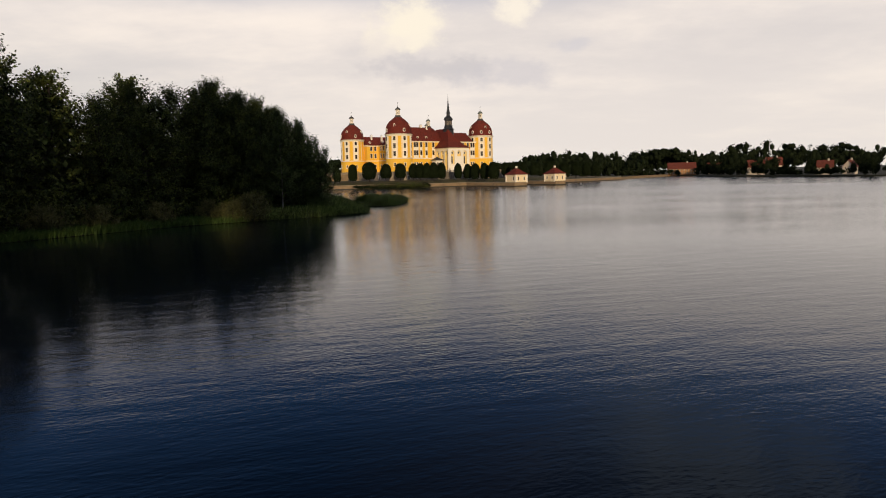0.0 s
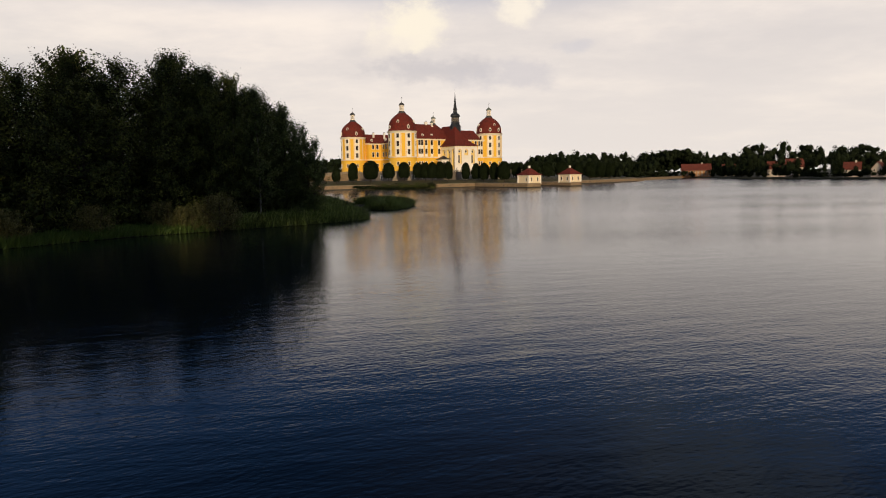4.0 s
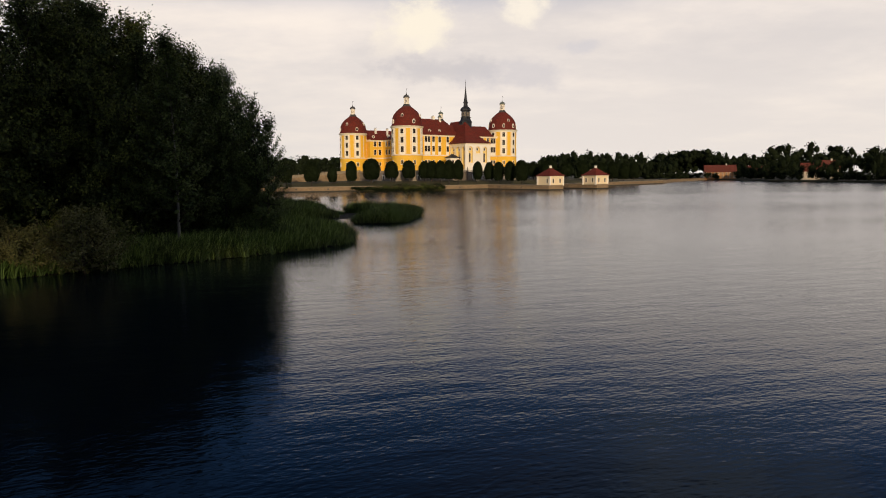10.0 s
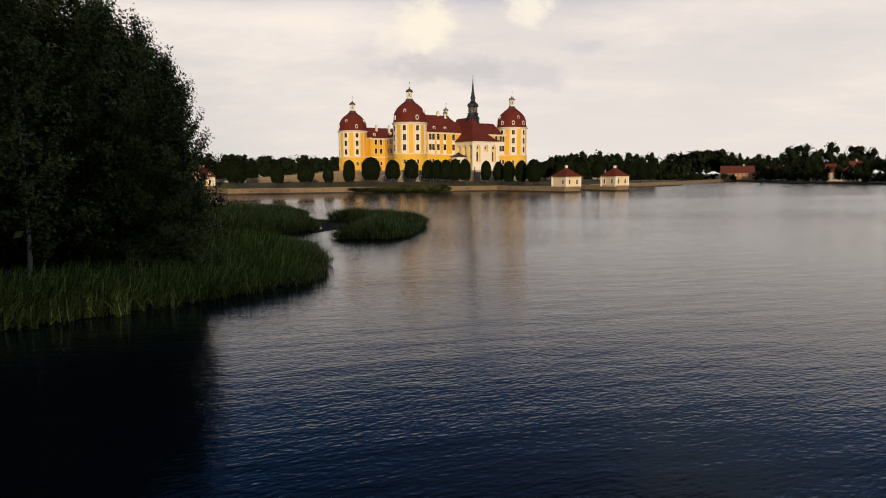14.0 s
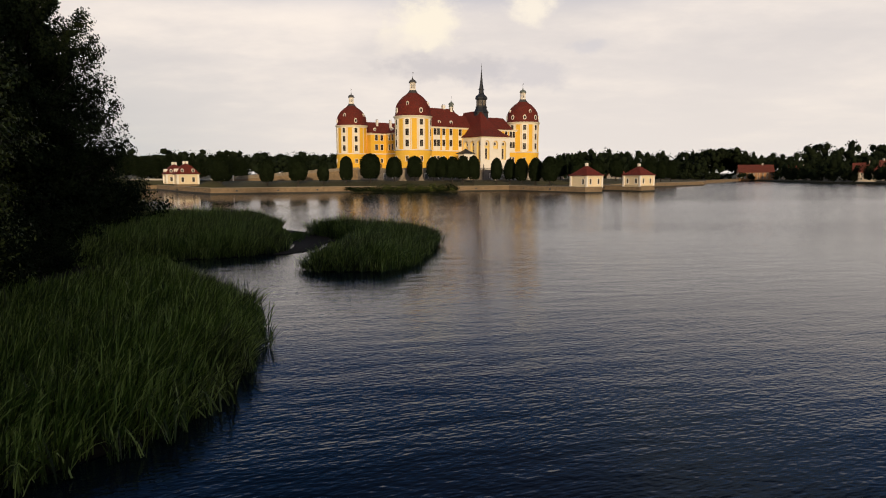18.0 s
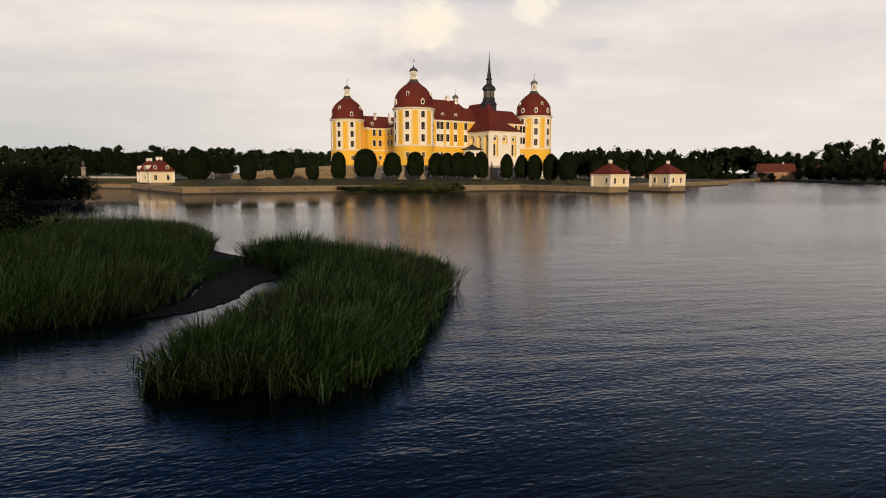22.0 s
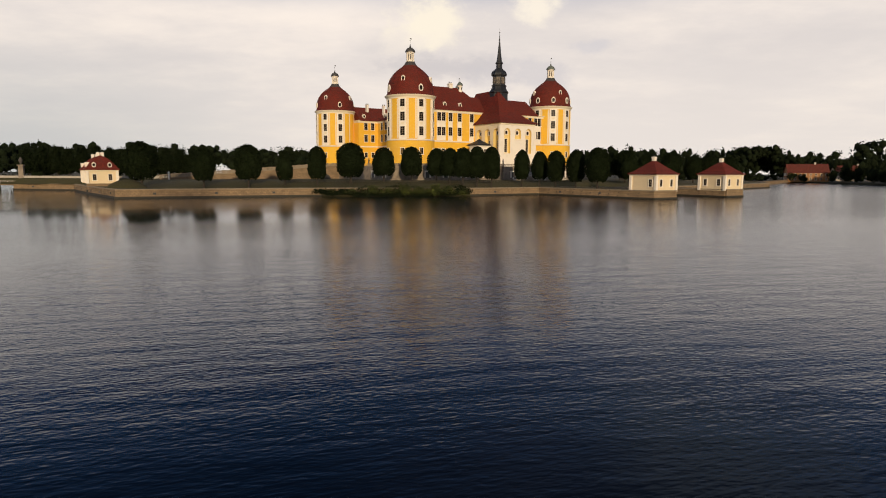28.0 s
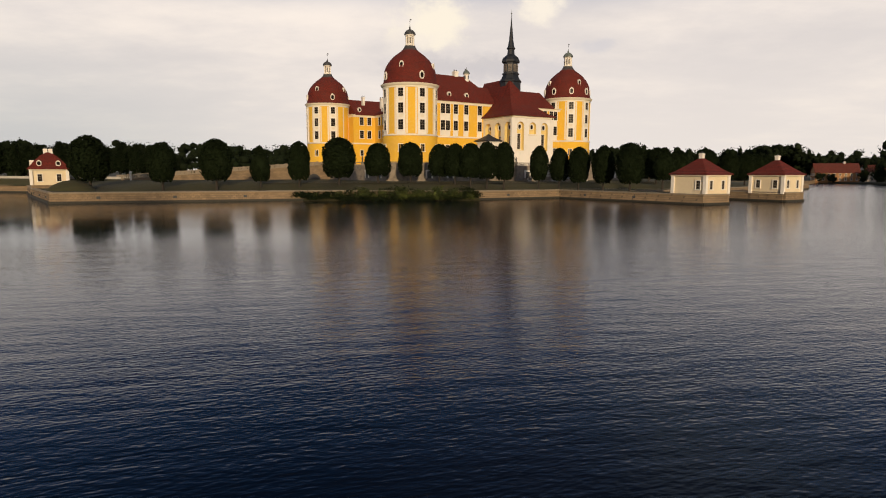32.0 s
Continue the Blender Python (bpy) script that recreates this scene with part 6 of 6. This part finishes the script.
# x, y, height, width factor, kind
# the last five stand out of view, added sunward to shade the others
TREES = [(-57.5, 66, 27, 1.1, 2), (-67, 80, 29, 1.1, 0), (-75, 70, 27, 1.1, 2), (-80, 92, 30, 1.2, 1), (-60.5, 98, 25, 0.9, 1), (-75, 106, 32.5, 1.1, 0), (-51, 107.5, 20.8, 0.85, 0), (-56, 103, 21.5, 0.8, 1), (-58, 117, 26, 1.0, 2), (-46.5, 127, 27.5, 1.05, 1), (-37.5, 117.5, 23.6, 0.8, 0), (-33.5, 126, 21.6, 0.9, 1), (-43, 117, 25.6, 0.95, 0), (-40.5, 122, 24.5, 0.9, 1), (-53, 137, 27, 1.1, 0), (-35.2, 122, 23.2, 0.8, 0),
         (-37, 137, 22.5, 1.0, 0), (-64, 130, 29, 1.2, 1), (-50.2, 166.5, 25.6, 0.9, 2), (-60, 154, 27, 1.1, 0), (-66, 176, 23, 1.1, 1), (-76, 152, 28, 1.3, 2), (-78, 124, 29, 1.3, 0), (-48.5, 113.5, 24.4, 0.95, 1), (-90, 175, 25, 1.3, 0), (-95, 140, 27, 1.4, 2), (-95, 105, 28, 1.4, 1), (-46, 150, 22, 0.9, 0), (-110, 165, 25, 1.4, 1), (-63, 52, 28, 1.1, 0), (-56, 38, 26, 1.1, 1), (-70, 40, 28, 1.2, 2), (-62, 24, 27, 1.2, 0), (-76, 56, 29, 1.2, 1)]
RIM = {(-50.2, 166.5), (-46, 150), (-33.5, 126), (-37, 137), (-37.5, 117.5), (-43, 117)}
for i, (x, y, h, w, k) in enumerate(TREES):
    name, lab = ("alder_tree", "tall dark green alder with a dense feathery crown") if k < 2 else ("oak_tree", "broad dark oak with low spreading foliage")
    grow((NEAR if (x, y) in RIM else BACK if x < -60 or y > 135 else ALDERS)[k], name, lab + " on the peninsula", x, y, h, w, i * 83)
grow(BIRCH, "birch_tree", "slender birch with a pale trunk above the reeds", -30.2, 116.8, 20.5, 1.0, 20)
grow(BIRCH, "birch_tree", "slender birch with a pale trunk above the reeds", -34.5, 118.5, 21.0, 0.95, 140)
grow(YOUNG, "young_alder", "small loose alder with foliage down to the reeds", -27.6, 122.0, 18.4, 0.88, 0)
grow(YOUNG, "young_alder", "small loose alder leaning out over the reeds", -25.8, 123.4, 15.8, 0.74, 120)
grow(YOUNG, "young_alder", "slim young alder with foliage down to the reeds", -23.2, 120.6, 13.4, 0.62, 75)
grow(YOUNG, "young_alder", "small alder with foliage down to the reeds", -31, 130.5, 19.5, 0.95, 220)
for i, (x, y, s) in enumerate([(-32.2, 104.8, 1.12), (-36, 104, 0.8), (-34.5, 109, 1.0), (-40, 106, 0.9), (-45, 98, 0.9), (-50, 90, 0.9), (-49.5, 163, 1.3), (-50.5, 171, 1.4), (-49, 180, 1.5), (-55, 85, 1.0)]):
    grow(SHRUB, "willow_shrub", "rounded olive-green willow shrub at the water's edge", x, y, 4.7 * s, s, i * 50, "shore shrubs", "shrub")

for i, (x, y, s) in enumerate([(-58, 92, 1.3), (-62, 84, 1.3), (-66, 74, 1.3), (-53, 100, 1.3), (-47, 108, 1.2), (-41, 113, 1.2), (-36, 115, 1.1), (-44, 118, 1.3), (-50, 114, 1.3), (-60, 104, 1.4), (-68, 94, 1.4), (-74, 84, 1.4), (-72, 62, 1.3), (-36, 127, 1.1), (-34, 133, 1.1), (-41, 142, 1.3), (-46, 134, 1.3), (-54, 125, 1.4), (-70, 140, 2.2), (-78, 148, 2.2), (-86, 158, 2.3), (-95, 166, 2.3), (-66, 120, 2.1), (-74, 112, 2.1), (-84, 122, 2.2), (-62, 132, 2.0), (-92, 142, 2.3)]):
    grow(UNDER, "underwood_shrub", "dark underwood shrub in the shade of the trees", x, y, 5.6 * s, s, i * 37, "underwood", "shrub")


# the last six are added to darken the shaded ground under the trees
for i, (x, y, s) in enumerate([(-46, 160, 1.25), (-45, 166, 1.25), (-45.5, 173, 1.2), (-48, 180, 1.3), (-42, 152, 0.85), (-39.5, 147, 0.75), (-36, 143.5, 0.65), (-33, 139, 0.6), (-41, 157, 0.8), (-36.5, 149, 0.55)]):
    grow(DARK, "dark_shrub", "dense dark shrub by the oak, some added as tree shade", x, y, 5.2 * s, s, i * 71, "underwood", "shrub")
for i, (u, off, s) in enumerate([(0.06, -1.0, 0.34), (0.2, -1.6, 0.42), (0.34, -2.4, 0.62), (0.45, -2.0, 0.5), (0.56, -3.0, 0.66), (0.66, -2.4, 0.55), (0.76, -2.8, 0.72), (0.85, -2.0, 0.6), (0.94, -1.4, 0.5)]):
    p = Vector(ISLAND[4]).lerp(Vector(ISLAND[5]), u)
    grow(UNDER, "bank_bush", "low dark green bush on the overgrown island bank", p.x, p.y + off, 4.6 * s, s * 1.3, i * 61, "island bushes", "shrub", 0.2)

# far banks and woods -----------------------------------------------------------------------------------
LEFT_BANK = [(-112, 258), (-95, 262), (-93, 270), (-104, 279), (-125, 290), (-165, 312), (-225, 345), (-420, 400), (-420, 210), (-165, 228)]
sheet("ground", "dark shore of the left bank", smooth_outline(LEFT_BANK, 3), 0.3, M_EARTH, skirt=-0.5)
for i, (x, y, s) in enumerate([(-92.5, 267, 1.15), (-98, 266, 1.5), (-105, 270, 1.5), (-113, 274, 1.7), (-103, 261, 1.3), (-122, 280, 1.8), (-132, 286, 2.0), (-146, 294, 2.1)]):
    grow(DARK, "willow_shrub", "dark spreading willow overhanging the lake", x, y, 5.4 * s, s, i * 71, "shore shrubs", "shrub", 0.2)

FAR = [(-1600, 520), (-600, 500), (-300, 520), (-190, 560), (-120, 590), (60, 640), (140, 660), (200, 648), (232, 632), (238, 600), (236, 560), (234, 520), (246, 470), (262, 420), (290, 340), (330, 250), (420, 60), (700, -600), (4000, -600), (4000, 4400), (-4000, 4400), (-4000, 520)]
sheet("ground", "far wooded bank of the lake", FAR, 0.9, M_EARTH, skirt=-0.5)
# dam wall between the island and the town
g = Geo()
for (x0, y0), (x1, y1) in (((132, 456), (160, 520)), ((160, 520), (236, 634))):
    d = Vector((x1 - x0, y1 - y0, 0))
    m = Matrix.Translation((x0, y0, 0)) @ Matrix.Rotation(math.atan2(d.y, d.x), 4, "Z")
    g.box(0, d.length, -0.6, 6, -1, 1.7, 0, m).box(0, d.length, -0.7, -0.2, 1.7, 2.0, 0, m)
tagged(put("dam_wall", g.mesh("dam_wall", M_SAND)), "long low sandstone wall of the lake dam", "wall", kind="structure")


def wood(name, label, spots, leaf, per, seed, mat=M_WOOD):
    """far trees joined: rounded crowns of many leaf sprays. spots: (x, y, ground, height, half width)."""
    rng = np.random.default_rng(seed)
    cs, os_, cores = [], [], []
    for x, y, z, h, r in spots:
        k = per
        lobes = rng.integers(7, 11)
        for j in range(lobes):
            a = rng.uniform(0, 6.28)
            off = r * rng.uniform(0.1, 0.72)
            c = np.array([x + off * math.cos(a), y + off * math.sin(a), z + h * rng.uniform(0.2, 0.8)])
            d = rng.normal(size=(k // lobes, 3))
            d /= np.linalg.norm(d, axis=1, keepdims=True)
            rad = rng.uniform(0.7, 1.0, (k // lobes, 1))
            if j < 4:
                cores.append(core(c, r * 0.38, h * 0.19, rng, 6, 4))
            cs.append(c + d * rad * np.array([r * 0.48, r * 0.48, h * 0.23]))
            os_.append(d)
    p, o = np.concatenate(cs), np.concatenate(os_)
    k = p[:, 2] > 0.6
    v, q = joined([leaf_quads(p[k], leaf, rng, o[k])] + cores)
    return tagged(put(name, mesh_np(name, v, q, mat)), label, "wood", kind="stuff")


def belt(pts, n, depth, h, r, seed, z0=0.9, rise=0.0):
    rng = random.Random(seed)
    out = []
    L = [(Vector(pts[i + 1]) - Vector(pts[i])).length for i in range(len(pts) - 1)]
    for _ in range(n):
        u = rng.uniform(0, sum(L))
        i = 0
        while u > L[i]:
            u -= L[i]
            i += 1
        a, b = Vector(pts[i]), Vector(pts[i + 1])
        p = a.lerp(b, u / L[i])
        nrm = Vector((-(b - a).y, (b - a).x)).normalized()
        f = rng.uniform(0, 1)
        p = p + nrm * depth * f
        out.append((p.x, p.y, z0 + rise * f, h * rng.uniform(0.75, 1.15), r * rng.uniform(0.75, 1.25)))
    return out


wood("far_wood", "dark green wood along the far left bank", belt([(-620, 508), (-300, 530), (-190, 570), (-60, 610)], 760, 80, 12, 7.0, 31, 0.9, 15), 1.15, 110, 32)
wood("far_wood", "dark green avenue of trees behind the castle", belt([(-60, 612), (60, 650), (140, 668), (215, 655)], 230, 40, 16, 5.5, 33, 0.9, 3), 1.3, 150, 34)
wood("far_wood", "dark wooded hill behind the dam", belt([(120, 700), (260, 760), (420, 800), (620, 820)], 260, 80, 20, 8, 35, 1, 12), 2.2, 110, 36)
_h = random.Random(91)
HILL = []
for _ in range(110):
    x, y = 276 + _h.gauss(0, 30), 772 + _h.uniform(-25, 25)
    HILL.append((x, y, 1 + 19 * math.exp(-((x - 276) / 36) ** 2), _h.uniform(11, 15), _h.uniform(6, 8)))
wood("far_wood", "dark rounded wooded hill beyond the dam", HILL, 1.5, 120, 93)
SHORE = [(226, 613, 0.9, 6.5, 3.5), (233, 611, 0.9, 6, 3.2), (251, 607, 0.9, 8, 4.5), (258, 606, 0.9, 10, 4.5), (243.9, 522, 0.9, 20, 7), (250, 545, 0.9, 15, 6), (240, 575, 0.9, 13, 5), (256, 505, 0.9, 16, 6), (262, 488, 1, 15, 6), (293, 492, 1, 26, 3.5), (300, 500, 1, 20, 8), (283, 470, 1, 15, 6), (270, 455, 1, 12, 5),
         (300, 430, 1, 14, 7), (318, 415, 1, 19, 8), (330, 400, 1, 22, 9), (262, 348, 1, 26, 8), (272, 336, 1, 28, 9), (286, 352, 1, 25, 8), (345, 330, 1, 22, 9), (290, 520, 1, 16, 6), (275, 560, 1, 15, 6), (262, 590, 1, 14, 6),
         (320, 470, 1, 17, 7), (340, 450, 1, 18, 7), (375, 420, 1, 22, 8), (390, 350, 1, 24, 9)]
# a front row along the water hides most of the houses
_r = random.Random(77)
for (xa, ya), (xb, yb), n, h in (((252, 600), (238, 530), 10, 9), ((239, 528), (250, 470), 11, 9), ((252, 466), (268, 418), 9, 6.5), ((270, 412), (296, 345), 9, 11), ((268, 632), (312, 622), 9, 15), ((275, 600), (300, 540), 8, 13)):
    for k in range(n):
        f = k / (n - 1)
        SHORE.append((xa + (xb - xa) * f + _r.uniform(-1, 4), ya + (yb - ya) * f, 0.9, h * _r.uniform(0.7, 1.25), _r.uniform(3.4, 5.4)))
wood("shore_wood", "dark trees along the town's shore", SHORE, 1.0, 480, 38)
wood("far_wood", "dark wood rising behind the town", belt([(300, 640), (420, 600), (560, 480), (700, 300)], 200, 70, 18, 8, 41, 2, 16), 2.2, 110, 42)
wood("far_hedge", "low dark undergrowth along the dam", belt([(120, 650), (180, 656), (232, 642)], 46, 14, 6, 5, 45), 1.2, 120, 46)
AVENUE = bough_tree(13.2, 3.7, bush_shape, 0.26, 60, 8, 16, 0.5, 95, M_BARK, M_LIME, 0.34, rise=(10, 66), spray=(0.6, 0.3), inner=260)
for i in range(13):
    grow(AVENUE, "avenue_tree", "dark round-headed tree on a straight trunk along the approach", -170 + 5.2 * i, 399 + 0.6 * (i % 3), 12.6 + 0.5 * (i * 7 % 4), 0.95, i * 47, "avenue trees", z=2.0)


def gate_pillar(x, y):
    """tall weathered pillar with a vase at the end of the island wall"""
    t = thing("gate_pillar", "tall dark weathered stone pillar crowned with a vase", "pillar", m=pose(x, y, 0, 0, 0, 20))
    put("base", Geo().box(-1.1, 1.1, -1.1, 1.1, 1.6, 3.2).mesh("base", M_STONE), t)
    put("shaft", Geo().rings([(-0.8, 0.8, -0.8, 0.8, 3.2), (-0.7, 0.7, -0.7, 0.7, 8.2)], 0, True).mesh("shaft", M_STONE), t)
    put("cap", Geo().box(-1.0, 1.0, -1.0, 1.0, 8.2, 8.6).mesh("cap", M_STONE), t)
    put("vase", smooth_angle(Geo().lathe([(0.35, 8.6), (0.25, 8.9), (0.6, 9.6), (0.7, 10.2), (0.45, 10.6), (0.3, 10.9), (0.05, 11.3)], 12).mesh("vase", M_STATUE), 50), t)


gate_pillar(-162, 384)


def footbridge(ax, ay, bx, by):
    """low stone bridge from the island's end to the left bank"""
    d = Vector((bx - ax, by - ay, 0))
    t = thing("footbridge", "low stone bridge with pale rails beside the island", "bridge", kind="structure", m=Matrix.Translation((ax, ay, 0)) @ Matrix.Rotation(math.atan2(d.y, d.x), 4, "Z"))
    L = d.length
    put("deck", Geo().box(0, L, -2, 2, 1.5, 2.0).mesh("deck", M_SAND), t)
    for k in range(int(L / 7) + 1):
        put("pier", Geo().box(7 * k - 0.6, 7 * k + 0.6, -2.2, 2.2, -1, 1.5).mesh("pier", M_SAND), t)
    for sy in (-1.9, 1.9):
        put("rail", Geo().box(0, L, sy - 0.1, sy + 0.1, 2.85, 3.05).mesh("rail", M_PALESTONE), t)
        for k in range(int(L / 2.4) + 1):
            put("rail_post", Geo().box(2.4 * k - 0.12, 2.4 * k + 0.12, sy - 0.12, sy + 0.12, 2.0, 2.85).mesh("rail_post", M_PALESTONE), t)


footbridge(-163.5, 384, -215, 372)


# town houses -----------------------------------------------------------------------------------------------
HW = window_meshes(1.0, 1.5, bars=(1, 1), surround=0.14)
M_BRICK = material("orange_render", (0.36, 0.18, 0.07), 0.9, [(0.5, (0.28, 0.14, 0.06), 0.45, 0.7)])
M_PALE = material("pale_house_render", (0.55, 0.48, 0.40), 0.9, [(0.5, (0.45, 0.38, 0.31), 0.45, 0.7)])


def house(x, y, turn, w, d, eave, ridge, mat, label, storeys=2, arches=False):
    h = thing("house", label, "house", "town houses", m=pose(x, y, 0.9, 0, 0, turn))
    g = Geo().box(-w / 2, w / 2, -d / 2, d / 2, -0.5, eave)
    g.add([(-w / 2, -d / 2, eave), (-w / 2, d / 2, eave), (-w / 2, 0, ridge - 0.1), (w / 2, -d / 2, eave), (w / 2, d / 2, eave), (w / 2, 0, ridge - 0.1)], [(0, 2, 1), (3, 4, 5)])
    put("wall", g.mesh("wall", mat), h)
    e = 0.5
    for s in (-1, 1):
        g = Geo().add([(-w / 2 - e, s * (d / 2 + e), eave - 0.3), (w / 2 + e, s * (d / 2 + e), eave - 0.3), (w / 2 + e, 0, ridge), (-w / 2 - e, 0, ridge), (-w / 2 - e, s * (d / 2 + e), eave - 0.55), (w / 2 + e, s * (d / 2 + e), eave - 0.55), (w / 2 + e, 0, ridge - 0.25), (-w / 2 - e, 0, ridge - 0.25)],
                      [(0, 1, 2, 3), (7, 6, 5, 4), (0, 4, 5, 1), (1, 5, 6, 2), (3, 7, 4, 0)])
        put("roof", g.mesh("roof", M_DIMROOF), h)
    n = max(2, int(w / 3))
    for s in range(storeys):
        z = 1.2 + s * (eave - 0.6) / storeys
        for i in range(n):
            xx = -w / 2 + (i + 0.5) * w / n
            window(xx, -d / 2, z, -90, HW, h)
            if i < int(d / 3):
                window(-w / 2, -d / 2 + (i + 0.5) * d / int(d / 3), z, 180, HW, h)
    g = Geo().box(-0.5, 0.5, -0.5, 0.5, ridge - 1.5, ridge + 1.2)
    put("chimney", g.mesh("chimney", M_PALE), h, Matrix.Translation((w * 0.2, 0, 0)))


house(241, 622, -16, 26, 12, 6.5, 12.5, M_BRICK, "long orange town house with a big red roof beyond the dam", 2)
house(296, 660, -10, 24, 12, 7, 12, M_PALE, "pale town house with a red roof among trees", 2)
house(283, 457, -35, 10, 8, 5.5, 10.5, M_PALE, "pale lakeside house with a red roof behind trees", 2)
house(297, 450, 40, 9, 7, 5.5, 10.5, M_PALE, "pale gabled house with a red roof on the shore", 2)
house(327, 438, -30, 11, 8, 5, 10, M_BRICK, "small brick house with a red roof on the shore", 1)
house(266, 524, -30, 13, 9, 6.5, 12.5, M_PALE, "pale house with a red roof between trees", 2)
house(300, 560, 10, 16, 10, 8, 15, M_PALE, "pale house with a steep red roof above the trees", 2)
house(345, 425, 20, 13, 9, 6, 12, M_BRICK, "brick house with a red roof behind shore trees", 2)
house(92, 486, 33, 10, 7, 4, 7.5, M_PALE, "small white house with a red roof behind the castle trees", 1)

# unseen wooded rise added behind the start of the flight to shade the peninsula
SHADE_RISE = [(-12, 0.5), (-25, 6), (-42, 17), (-60, 21), (-120, 22), (-300, 22)]
g = Geo()
for (ya, za), (yb, zb) in zip(SHADE_RISE, SHADE_RISE[1:]):
    g.add([(700, ya, za), (-700, ya, za), (-700, yb, zb), (700, yb, zb)], [(0, 1, 2, 3)])
tagged(put("ground", g.mesh("ground", M_EARTH)), "unseen rise added to lift the wood that shades the peninsula", "ground", kind="structure")
wood("near_shore_wood", "unseen wood added behind the camera to shade the peninsula", belt([(170, -50), (60, -46), (-60, -46), (-230, -50)], 190, -30, 33, 7, 51, 21, 3) + belt([(170, -52), (60, -48), (-60, -48), (-230, -52)], 130, -12, 15, 6, 53, 19, 1), 2.3, 75, 52, M_LEAF)
